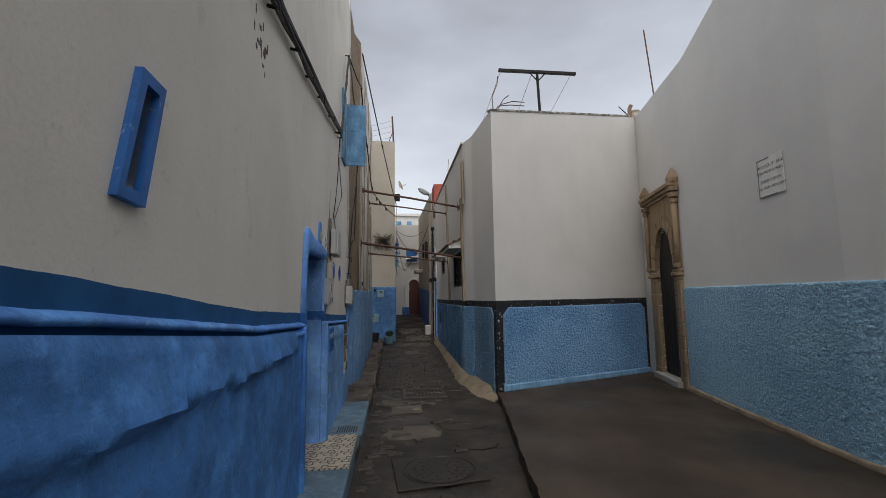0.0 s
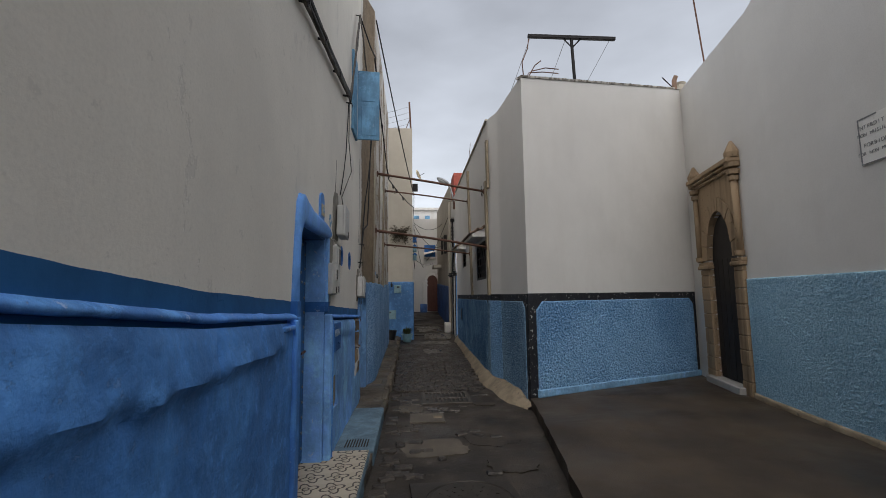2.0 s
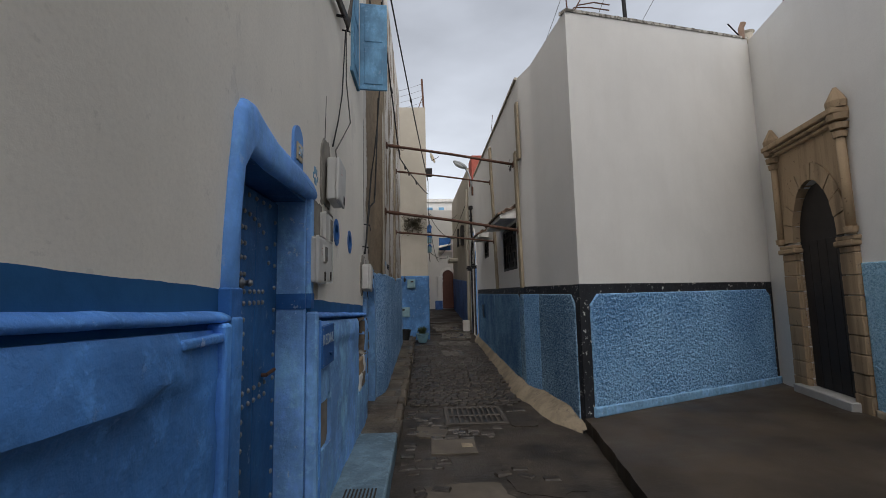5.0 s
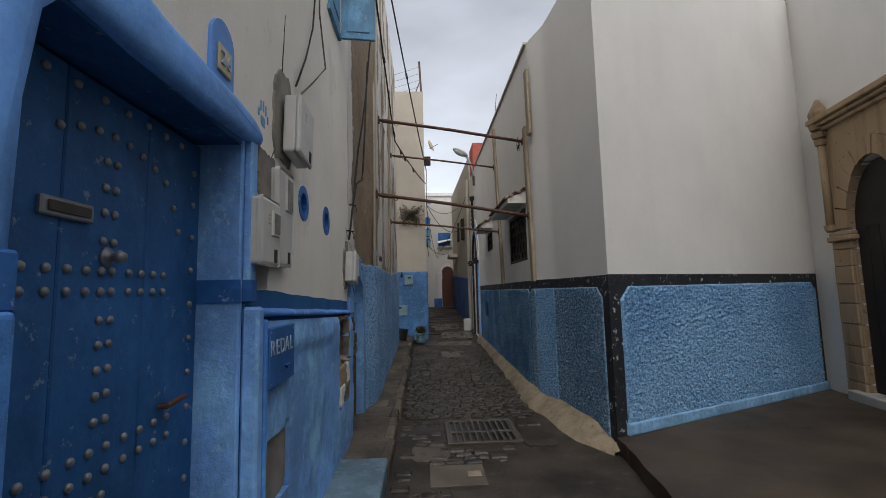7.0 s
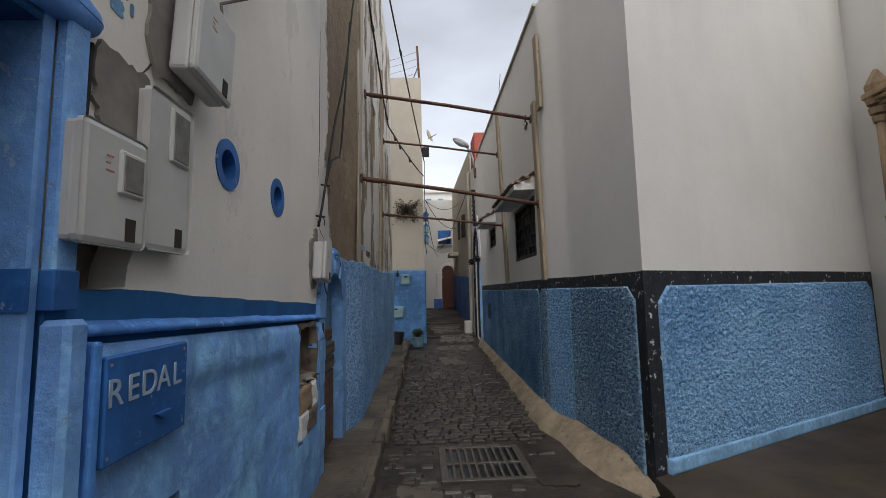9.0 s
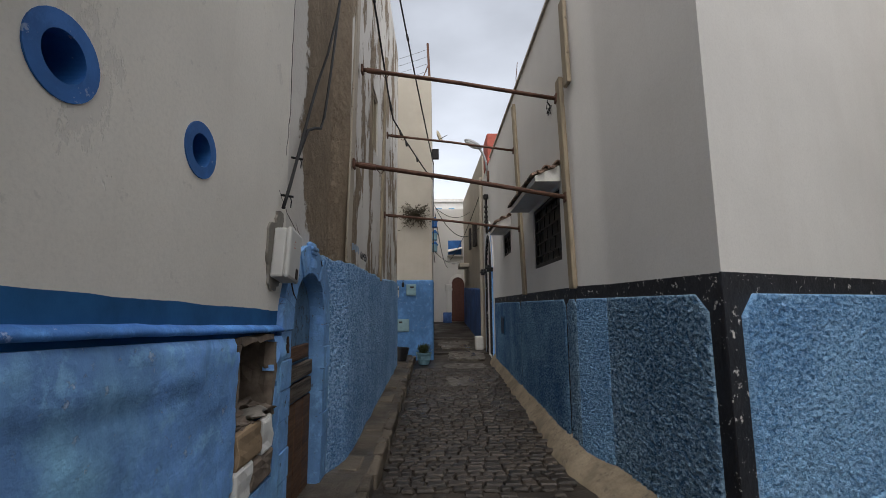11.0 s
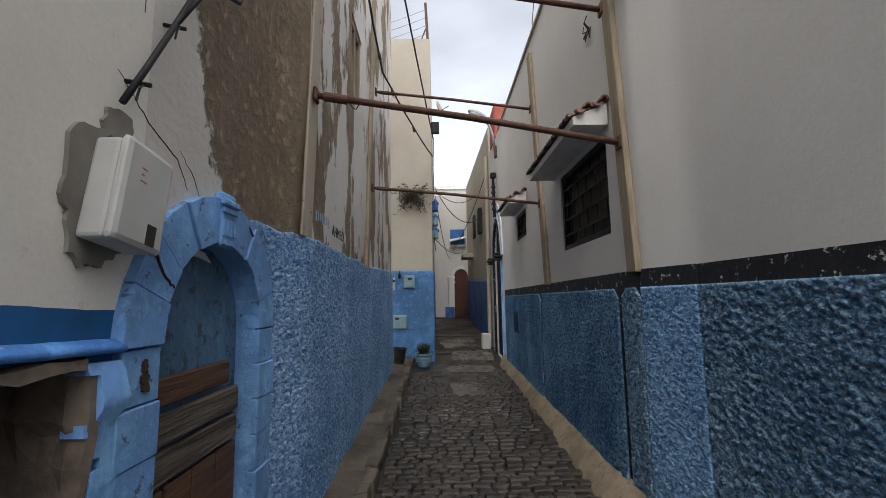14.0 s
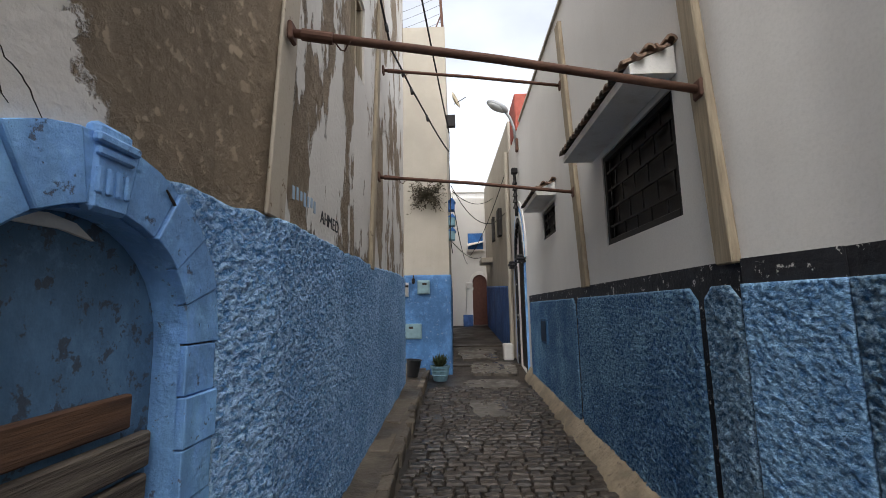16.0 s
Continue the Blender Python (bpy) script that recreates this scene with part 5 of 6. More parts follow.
flap = empty("wall_hatch", 0.97, 13.69, 0.86)
part("frame", box(0.955, 13.50, 0.86, 0.985, 13.88, 1.20, 0.006), M["stucco_frame"], flap)
part("lid", box(0.948, 13.53, 0.89, 0.957, 13.85, 1.17, 0.004), M["hatch"], flap)
thing(flap, "small dark blue metal hatch in the rough blue stucco", "hatch")

# ---- stone doorway of the forecourt ----
def east_box(u0, u1, d0, d1, z0, z1, bevel=0.0):
    pts = [east(u0, d0, z0), east(u1, d0, z0), east(u1, d1, z0), east(u0, d1, z0)]
    bm = prism(pts, (0, 0, 0), (0, 0, z1 - z0))
    if bevel:
        bmesh.ops.bevel(bm, geom=bm.edges[:], offset=bevel, segments=1, affect="EDGES")
    return bm


portal = empty("stone_doorway", *east(1.2, 0, 0.05))
UC = 1.215
rnd = random.Random(8)
for u0, u1, tag in ((0.48, 0.79, 0), (1.66, 1.92, 1)):
    z = 0.0
    while z < 1.93:
        h = 0.21 + 0.06 * rnd.random()
        z1 = min(1.95, z + h)
        part("jamb_stone", east_box(u0, u1, -0.02, 0.055 + 0.010 * rnd.random(), z, z1 - 0.006, 0.01), M["stone_trim"], portal)
        part("inner_stone", east_box(u0 + (0.31 if tag == 0 else -0.02), u1 - (-0.02 if tag == 0 else 0.26), -0.08, 0.035, z, z1 - 0.006, 0.008), M["stone_trim"], portal)
        z = z1
    part("impost", east_box(u0 - 0.03, u1 + 0.03 if tag else u1 + 0.07, -0.02, 0.10, 1.95, 2.02, 0.015), M["stone_trim"], portal)
    part("impost", east_box(u0 - 0.01, u1 + 0.04, -0.02, 0.08, 2.02, 2.07, 0.01), M["stone_trim"], portal)
# Arched stones
for k in range(11):
    a0, a1 = math.pi * k / 11 + 0.008, math.pi * (k + 1) / 11 - 0.008
    ring = [east(UC + 0.65 * math.cos(a), -0.1, 2.10 + 1.02 * math.sin(a)) for a in (a0, (a0 + a1) / 2, a1)]
    ring += [east(UC + 0.435 * math.cos(a), -0.1, 2.10 + 0.80 * math.sin(a)) for a in (a1, (a0 + a1) / 2, a0)]
    part("arch_stone", prism(ring, (0, 0, 0), tuple(EAST_N * (0.155 + 0.006 * (k % 2)))), M["stone_trim"], portal)
# Field of stone round the arch, in two halves and a top
n = 14
for side in (-1, 1):
    edge = [east(UC + side * 0.655 * math.cos(math.pi / 2 * i / n), 0, 2.10 + 1.025 * math.sin(math.pi / 2 * i / n)) for i in range(n + 1)]
    pts = edge + [east(UC, 0, 3.42), east(UC + side * 0.69, 0, 3.42), east(UC + side * 0.69, 0, 2.10)]
    part("spandrel", prism(pts, tuple(EAST_N * -0.02), tuple(EAST_N * 0.042)), M["stone_trim"], portal)
    part("column", tube([east(UC + side * 0.70, 0.07, 2.08), east(UC + side * 0.70, 0.07, 3.3)], 0.045, 12), M["stone_trim"], portal, smooth=True)
    for z, r in ((2.1, 0.06), (3.24, 0.065), (3.34, 0.085), (3.45, 0.10)):
        part("capital", tube([east(UC + side * 0.70, 0.07, z), east(UC + side * 0.70, 0.07, z + 0.07)], [r, r * 1.15], 10), M["stone_trim"], portal)
    part("finial", tube([east(UC + side * 0.70, 0.07, 3.60), east(UC + side * 0.70, 0.07, 3.68), east(UC + side * 0.70, 0.07, 3.76), east(UC + side * 0.70, 0.07, 3.86)], [0.10, 0.11, 0.07, 0.02], 10), M["stone_trim"], portal)
for d, z0, z1, w in ((0.10, 3.42, 3.47, 0.68), (0.15, 3.475, 3.52, 0.74), (0.19, 3.525, 3.60, 0.78)):
    part("cornice", east_box(UC - w, UC + w, -0.02, d, z0, z1, 0.012), M["stone_trim"], portal)
part("door_leaf", prism(arch_east(0.77, 1.68, 0.13, 2.05, 0.80, -0.075), (0, 0, 0), tuple(EAST_N * 0.04)), M["door_black"], portal, "black brown wooden door leaf")
for k in range(5):
    part("plank", east_box(0.80 + 0.172 * k, 0.965 + 0.172 * k, -0.037, -0.027, 0.15, 2.1, 0.003), M["door_black"], portal)
part("threshold", east_box(0.62, 1.75, -0.13, 0.16, 0.0, 0.125, 0.012), M["marble"], portal, "worn pale marble threshold")
thing(portal, "carved tan sandstone doorway with a horseshoe arch and black door", "doorway")

# Light blue stucco of the forecourt wall
def at_east(u, z, d):
    """Along the wall from the doorway towards the open end of the forecourt."""
    path = [east(1.93, 0, 0), (4.42, 7.3, 0), (3.9, 4.6, 0), (2.9, -8, 0)]
    left = u
    for a, b in zip(path, path[1:]):
        a, b = Vector(a), Vector(b)
        n = (b - a).length
        if left <= n or b.y < -7:
            t = (b - a).normalized()
            p = a + t * left + Vector((t.y, -t.x, 0)) * d
            return (p.x, p.y, z)
        left -= n


ep = rough_panel("trim_stucco_forecourt", lambda u, z, d: at_east(u, z + 0.0, d), 10.5, 1.74, 0.024, 0.018, M["stucco_pale_lit"], seed=90.0, amp=0.014, freq=1.3)
structure(ep, "light blue rough stucco along the forecourt wall", "stucco panel")
foot = rough_panel("trim_skirt_forecourt", lambda u, z, d: at_east(u, z - 0.06, d), 10.5, 0.16, 0.05, 0.04, M["footing"], amp=0.02)
structure(foot, "crumbling cement foot of the forecourt wall", "skirting")

# Notice high on the forecourt wall
seg = (Vector((3.9, 4.6, 0)) - Vector((4.42, 7.3, 0))).normalized()
seg_n = Vector((seg.y, -seg.x, 0))
c0 = Vector((4.055, 5.44, 3.03)) + seg_n * 0.012
nm = Matrix(((seg.x, 0, seg_n.x, c0.x), (seg.y, 0, seg_n.y, c0.y), (0, 1, 0, c0.z), (0, 0, 0, 1)))
notice = empty("painted_notice", *c0)
bm = box(-0.22, -0.235, -0.012, 0.22, 0.235, 0.0, 0.003)
bm.transform(nm)
part("panel", bm, M["white"], notice)
for x0, y0, x1, y1 in ((-0.22, -0.235, -0.207, 0.235), (-0.207, -0.235, 0.1, -0.225), (-0.2, 0.22, 0.0, 0.235)):
    bm = box(x0, y0, -0.002, x1, y1, 0.003)
    bm.transform(nm)
    part("border_bar", bm, M["faded_ink"], notice)
for body, v, size in (("INTERDIT AUX", 0.135, 0.055), ("NON MUSULMANS", 0.06, 0.05), ("FORBIDDEN", -0.05, 0.055), ("FOR NON MOSLEMS", -0.13, 0.047)):
    lettering(body, size, nm @ Matrix.Translation((0, v, 0.002)), M["faded_ink"], notice, 0.001)
thing(notice, "worn white notice with black hand-painted capital letters", "sign")

# ---- on the roofs ----
rack = empty("clothesline_mast", 2.45, 8.75, 4.9)
part("mast", tube([(2.45, 8.75, 4.9), (2.40, 8.72, 6.05)], 0.028, 8), M["iron"], rack)
part("crossbar", box(1.62, 8.69, 6.02, 3.2, 8.75, 6.08, 0.006), M["iron"], rack)
for s in (-1, 1):
    part("brace", tube([(2.41, 8.72, 5.86), (2.41 + s * 0.16, 8.72, 6.03)], 0.012, 6), M["iron"], rack)
for x, dx in ((1.66, -0.25), (2.3, -0.2), (3.1, -0.35)):
    part("line", tube([(x, 8.72, 6.03), (x + dx * 0.5, 9.2, 5.6), (x + dx, 9.7, 5.2)], 0.004, 5), M["old_cable"], rack)
thing(rack, "black iron clothesline mast with a crossbar on the roof", "mast")
reb = empty("rebar_ends", 1.3, 7.95, 4.82)
for pts in ([(1.3, 7.93, 4.8), (1.28, 7.93, 5.1), (1.38, 7.95, 5.35), (1.40, 7.95, 5.5)], [(1.32, 7.95, 4.8), (1.45, 7.99, 5.0), (1.7, 8.1, 5.12), (1.95, 8.2, 5.16)], [(1.31, 7.95, 4.8), (1.4, 7.99, 4.97), (1.65, 8.1, 5.05), (1.95, 8.22, 5.1)], [(1.33, 7.95, 4.8), (1.5, 8.0, 5.1), (1.6, 8.0, 5.18)]):
    part("rod", tube(pts, 0.008, 6), M["rust"], reb)
thing(reb, "bent rusty reinforcing rods on the roof corner", "rods")
ch = empty("roof_pipe", 4.95, 9.6, 5.6)
part("pot", lathe([(0.10, 0), (0.11, 0.05), (0.09, 0.2), (0.12, 0.24)], 5.05, 9.75, 5.55, 14), M["plaster_t"], ch)
part("clay_pipe", tube([(4.85, 9.62, 5.6), (4.84, 9.6, 5.78), (4.87, 9.58, 5.86)], 0.045, 10), M["terracotta"], ch)
part("rod", tube([(4.75, 9.55, 5.62), (4.5, 9.45, 5.75)], 0.012, 6), M["iron"], ch)
thing(ch, "clay vent pipe and plastered pot on the parapet corner", "vent pipe")
rod = part("aerial_rod", tube([(5.0, 8.9, 5.5), (4.88, 8.95, 7.25)], 0.014, 6), M["rust"])
thing(rod, "thin rusty aerial rod above the parapet", "aerial")
ws = part("roof_wire", tube([(1.05, 12.2, 4.8), (1.04, 12.15, 5.1), (1.06, 12.1, 5.35)], 0.006, 6), M["rust"])
thing(ws, "bent wire standing on the parapet", "wire")
for nm_, pl, z in (("cap_alley", [(0.97, 9.5), (0.97, 15.2), (1.15, 15.2), (1.15, 9.5)], 4.82),):
    structure(part("trim_" + nm_, extruded(pl, z, z + 0.035), M["plaster_t"]), "weathered coping of the parapet", "coping")

n_ = Nodes("blackened_parapet_edge", 0.9)
c_ = n_.mix(n_.ramp(n_.noise(9, 7, 0.75), 0.45, 0.58), (0.50, 0.47, 0.42), (0.13, 0.115, 0.095))
M["parapet"] = n_.done(c_, n_.noise(30, 5), 0.8, 0.02)
a_, b_ = Vector((1.22, 7.82, 4.82)), Vector((INNER[0], INNER[1], 4.82 + 0.22 * (INNER[0] - 1.22)))
bm = bmesh.new()
rows = []
for i in range(61):
    p = a_.lerp(b_, i / 60)
    w = 0.012 * noise.noise(Vector((i * 0.8, 3, 1)))
    rows.append([bm.verts.new(p + front_n * d + Vector((0, 0, z + (w if z > 0 else 0)))) for d, z in ((0.012, -0.022), (0.018, 0.012), (-0.10, 0.020), (-0.10, -0.02))])
for p, q in zip(rows, rows[1:]):
    for i in range(4):
        bm.faces.new((p[i], p[(i + 1) % 4], q[(i + 1) % 4], q[i]))
bm.faces.new(rows[0])
bm.faces.new(rows[-1][::-1])
structure(part("trim_parapet_edge", bm, M["parapet"]), "crumbling blackened edge of the flat roof", "coping")

# ---- shutters and cables on the near house ----
sh = empty("window_shutters", -1.2, 7.3, 3.75)
def shutter(ob, origin, along, w, h, t):
    o, a = Vector(origin), Vector(along).normalized()
    nrm = Vector((-a.y, a.x, 0))
    def slab(u0, u1, z0, z1, d0, d1, name, parent, m):
        pts = [o + a * u0 + nrm * d0, o + a * u1 + nrm * d0, o + a * u1 + nrm * d1, o + a * u0 + nrm * d1]
        bm = prism([p + Vector((0, 0, z0)) for p in pts], (0, 0, 0), (0, 0, z1 - z0))
        bmesh.ops.bevel(bm, geom=bm.edges[:], offset=0.004, segments=1, affect="EDGES")
        return part(name, bm, m, parent)
    lf = slab(0, w, 0, h, 0, t, "leaf", ob, M["teal"])
    for z0, z1 in ((0.06, h * 0.48), (h * 0.55, h - 0.06)):
        for d0, d1 in ((-0.008, 0.0), (t, t + 0.008)):
            slab(0.05, w - 0.05, z0, z1, d0, d1, "panel", lf, M["teal"])
shutter(sh, (-1.17, 7.60, 3.72), (0.28, 0.03, 0), 0.30, 1.0, 0.03)
shutter(sh, (-1.17, 7.20, 3.75), (0, 1, 0), 0.36, 1.05, 0.03)
part("frame", box(-1.21, 7.17, 3.7, -1.17, 7.62, 3.75, 0.004), M["teal"], sh)
thing(sh, "faded blue wooden window shutters, one standing open", "shutters")

def bundle(name, paths, radius, label, m, clips=()):
    ob = empty(name, *paths[0][0])
    for i, pts in enumerate(paths):
        part("strand", tube(pts, radius, 7), m if i % 2 == 0 else M["cable"], ob, smooth=True)
    for c in clips:
        k = part("clip", tube([(-1.2, c[0], c[1]), (-1.14 + radius, c[0] + 0.01, c[1] - 0.01)], min(0.012, radius * 0.7), 6), M["iron"], ob)
        part("tail", tube([(-1.14, c[0] - 0.01, c[1] - 0.02), (-1.12, c[0] - 0.05, c[1] - 0.05), (-1.12, c[0] - 0.06, c[1] - 0.09)], min(0.005, radius * 0.35), 5), M["iron"], k)
    return thing(ob, label, "cables")


def sag(a, b, drop, n=10, jx=0.0, seed=0):
    a, b = Vector(a), Vector(b)
    return [tuple(a.lerp(b, i / n) - Vector((0, 0, drop * 4 * (i / n) * (1 - i / n))) + Vector((jx * noise.noise(Vector((i * 0.7, seed, 0))), 0, jx * noise.noise(Vector((i * 0.9, seed, 5)))))) for i in range(n + 1)]


strands = []
for k in range(6):
    o = 0.022 * k
    strands.append(sag((-1.15 + 0.01 * (k % 2), 2.2, 3.30 + o), (-1.15, 6.72, 3.88 + o * 0.6), 0.04 + 0.01 * (k % 3), 12, 0.02, k))
bundle("cable_bundle", strands, 0.017, "thick sagging bundle of old cables clipped to the wall", M["old_cable"], [(3.46, 3.42), (4.05, 3.5), (4.6, 3.58), (5.2, 3.68), (5.9, 3.78), (6.5, 3.82)])
rise = [sag((-1.15, 6.72 + 0.012 * k, 3.86), (-1.14, 7.52 + 0.02 * k, 5.5 + 0.01 * k), 0.02, 8, 0.02, k + 9) for k in range(4)]
rise += [[(-1.14, 7.52, 5.5), (-1.1, 7.62, 5.2), (-1.08, 7.7, 4.9), (-1.08, 8.4, 4.75), (-1.06, 9.3, 4.9)], [(-1.14, 7.55, 5.5), (-1.06, 8.2, 5.45), (-1.02, 8.8, 5.6)]]
bundle("cable_riser", rise, 0.011, "old cables rising to a bracket under the roof", M["old_cable"], [(6.75, 3.85), (7.52, 5.5)])
drop = [[(-1.16, 6.74, 3.85), (-1.17, 6.8, 3.4), (-1.15, 6.9, 3.05), (-1.17, 6.62, 2.8), (-1.18, 6.4, 2.62), (-1.16, 6.38, 2.5)], [(-1.17, 6.76, 3.85), (-1.18, 6.66, 3.2), (-1.18, 6.5, 2.9), (-1.18, 6.3, 2.62)]]
bundle("service_wire", drop, 0.006, "thin wires hanging from the bundle to the cable box", M["old_cable"])
down = [[(-1.06, 9.4, 5.4), (-1.10, 9.1, 4.5), (-1.12, 8.88, 3.8), (-1.14, 8.70, 3.35), (-1.16, 8.54, 3.04), (-1.16, 8.37, 2.74), (-1.16, 8.15, 2.32), (-1.16, 8.03, 2.1), (-1.165, 7.95, 1.95)],
        [(-1.12, 9.05, 4.3), (-1.12, 8.82, 3.5), (-1.12, 8.66, 3.0), (-1.12, 8.58, 2.78), (-1.12, 8.50, 2.66), (-1.13, 8.40, 2.62), (-1.15, 8.30, 2.56), (-1.16, 8.15, 2.32)]]
bundle("drop_cable", down, 0.010, "black cable running down the peeling wall to a meter box", M["cable"], [(8.15, 2.32), (8.0, 2.04)])
span = [sag((-1.04, 8.8, 5.6), (-0.98, 12.2, 4.42), 0.12, 10, 0.01, 3) + sag((-0.98, 12.2, 4.42), (-0.36, 15.56, 4.42), 0.05, 8, 0.01, 4)[1:], sag((-1.02, 8.8, 6.3), (-0.33, 15.58, 4.8), 0.1, 14, 0.0, 5)]
knots = [[p, (p[0] + 0.012, p[1] - 0.02, p[2] - 0.05), (p[0] + 0.02, p[1] - 0.03, p[2] - 0.11)] for p in (span[0][4], span[0][9], span[0][11], span[0][12], span[0][14], span[1][6])]
bundle("cable_clamps", knots, 0.020, "black cable clamps hanging along the spanning cables", M["cable"])
bundle("span_cable", span, 0.013, "black cables spanning the lane to the tower house", M["cable"])
loops = [sag((-0.34, 15.56, 4.42), (-0.33, 15.55, 2.4), 0.0, 8, 0.03, 6), sag((-0.33, 15.55, 4.8), (-0.34, 15.55, 4.2), 0, 4, 0.02, 7), sag((-0.32, 16.5, 4.0), (0.95, 17.6, 3.6), 0.5, 12, 0, 1), sag((-0.3, 18, 4.3), (0.9, 20, 4.6), 0.25, 10, 0, 2), sag((-0.3, 17, 3.9), (0.2, 22.5, 2.9), 0.35, 10, 0, 3), sag((0.92, 17, 4.4), (0.3, 22.4, 3.2), 0.2, 10, 0, 4), sag((-0.36, 17.0, 2.9), (0.7, 22.5, 3.15), 0.2, 10, 0, 8)]
bundle("lane_cables", loops, 0.009, "tangle of thin cables slung across the far lane", M["cable"])

# ---- tower house ----
M["blue_tower"] = painted("tower_blue_limewash", (0.09, 0.24, 0.50), wear=0.4)
td = rough_panel("trim_stucco_tower", lambda u, z, d: (-1.62 + u, 15.6 - d, 0.1 + z), 1.255, 1.9, 0.03, 0.03, M["blue_tower"], seed=120, amp=0.012)
structure(td, "light blue lumpy plaster foot of the tower house", "dado")
tdw = rough_panel("trim_stucco_tower_side", lambda u, z, d: (-0.38 + d, 15.57 + u, 0.1 + z), 1.6, 1.9, 0.03, 0.04, M["blue_tower"], seed=130, amp=0.012)
structure(tdw, "light blue lumpy plaster around the tower corner", "dado")
def cabinet(x0, x1, z0, z1, m, label, name="wall_cabinet"):
    ob = empty(name, (x0 + x1) / 2, 15.55, z0)
    part("body", box(x0, 15.53, z0, x1, 15.58, z1, 0.006), m, ob)
    d = part("door", box(x0 + 0.02, 15.515, z0 + 0.02, x1 - 0.02, 15.532, z1 - 0.02, 0.004), m, ob)
    part("vent_slot", box((x0 + x1) / 2 - 0.02, 15.512, z1 - 0.09, (x0 + x1) / 2 + 0.06, 15.517, z1 - 0.05), M["soil_shade"], d)
    return thing(ob, label, "cabinet")
cabinet(-0.98, -0.75, 1.64, 1.9, M["green_box"], "small faded green meter cabinet on the tower wall")
cabinet(-1.34, -0.91, 0.82, 1.1, M["green_box"], "wide faded green metal cabinet low on the wall", "low_cabinet")
cabinet(-1.26, -1.15, 1.6, 1.86, M["plastic"], "narrow glazed meter box beside the corner", "meter_box")
lan = empty("wall_lantern", -1.0, 15.5, 1.9)
part("bracket", tube([(-1.05, 15.58, 1.98), (-1.05, 15.5, 1.99), (-1.05, 15.48, 1.95)], 0.01, 6), M["iron"], lan)
part("lantern_body", lathe([(0.015, 0), (0.035, 0.03), (0.03, 0.09), (0.008, 0.12)], -1.05, 15.48, 1.83, 8), M["iron"], lan)
thing(lan, "small black iron wall lantern", "lantern")
aer = empty("roof_aerial", -0.45, 15.8, 7.1)
part("pole", tube([(-0.42, 15.8, 7.05), (-0.47, 15.8, 8.1)], 0.03, 8), M["rust"], aer)
part("stay", tube([(-0.62, 15.8, 7.08), (-0.46, 15.8, 7.5)], 0.015, 6), M["rust"], aer)
for z in (7.35, 7.55, 7.75, 7.95):
    part("wire", tube(sag((-0.46, 15.8, z), (-2.4, 16.5, z - 0.12), 0.06, 6), 0.004, 5), M["old_cable"], aer)
thing(aer, "rusty pole with slack wires on the tower roof", "aerial")
sat = empty("satellite_dish", -0.25, 15.75, 5.5)
bm = lathe([(0.01, 0), (0.09, 0.012), (0.16, 0.045), (0.17, 0.05), (0.16, 0.06), (0.09, 0.026), (0.01, 0.014)], 0, 0, 0, 20)
bm.transform(Matrix.Translation((-0.22, 15.75, 5.55)) @ Matrix.Rotation(radians(70), 4, "Y") @ Matrix.Rotation(radians(20), 4, "X"))
part("dish", bm, M["old_cream"], sat, smooth=True)
part("feed_arm", tube([(-0.22, 15.75, 5.48), (0.02, 15.7, 5.6)], 0.008, 6), M["iron"], sat)
part("bracket", box(-0.38, 15.72, 5.0, -0.2, 15.82, 5.25, 0.01), M["iron"], sat)
thing(sat, "rusty satellite dish bracketed to the tower corner", "satellite dish")
for z in (3.42, 3.1, 2.82):
    mb = empty("small_lamp_box", -0.33, 16.0, z)
    part("body", box(-0.385, 15.9, z - 0.1, -0.25, 16.1, z + 0.08, 0.012), M["pot_blue"] if z < 3.4 else M["plate_blue"], mb)
    part("hood", prism([(-0.39, 0, z + 0.08), (-0.23, 0, z + 0.06), (-0.3, 0, z + 0.15)], (0, 15.89, 0), (0, 16.11, 0)), M["plate_blue"], mb)
    thing(mb, "small blue painted box on the tower's side", "wall box", "blue wall boxes")
# Plant growing from the wall
plant = empty("wall_plant", -0.78, 15.5, 3.45)
rnd = random.Random(11)
tw, lv = bmesh.new(), bmesh.new()
for k in range(130):
    a, b = rnd.uniform(0, 2 * math.pi), rnd.uniform(-0.9, 1.0)
    d = Vector((math.cos(a) * 0.40, -0.16 * rnd.random() - 0.03, 0.40 * b)) * rnd.uniform(0.5, 1.0)
    base = Vector((-0.78, 15.58, 3.5))
    mid = base + d * 0.5 + Vector((0, -0.06, 0.06))
    end = base + d + Vector((0, -0.03, -0.08 * rnd.random()))
    tube([base, mid, end], [0.006, 0.004, 0.002], 4, tw)
    for j in range(5):
        p = base.lerp(end, rnd.uniform(0.35, 1.05)) + Vector((rnd.gauss(0, 0.03), rnd.gauss(0, 0.02), rnd.gauss(0, 0.03)))
        u = Vector((rnd.gauss(0, 1), rnd.gauss(0, 1), rnd.gauss(0, 1))).normalized()
        w = u.cross(Vector((0.3, 0.5, 1))).normalized()
        s = rnd.uniform(0.014, 0.028)
        lv.faces.new([lv.verts.new(p + u * s * 1.6), lv.verts.new(p + w * s * 0.5), lv.verts.new(p - u * s * 1.2), lv.verts.new(p - w * s * 0.5)])
part("twigs", tw, M["dry_leaf"], plant)
part("leaves", lv, M["dry_leaf"], plant)
thing(plant, "scraggy dry green bush growing out of the tower wall", "bush")

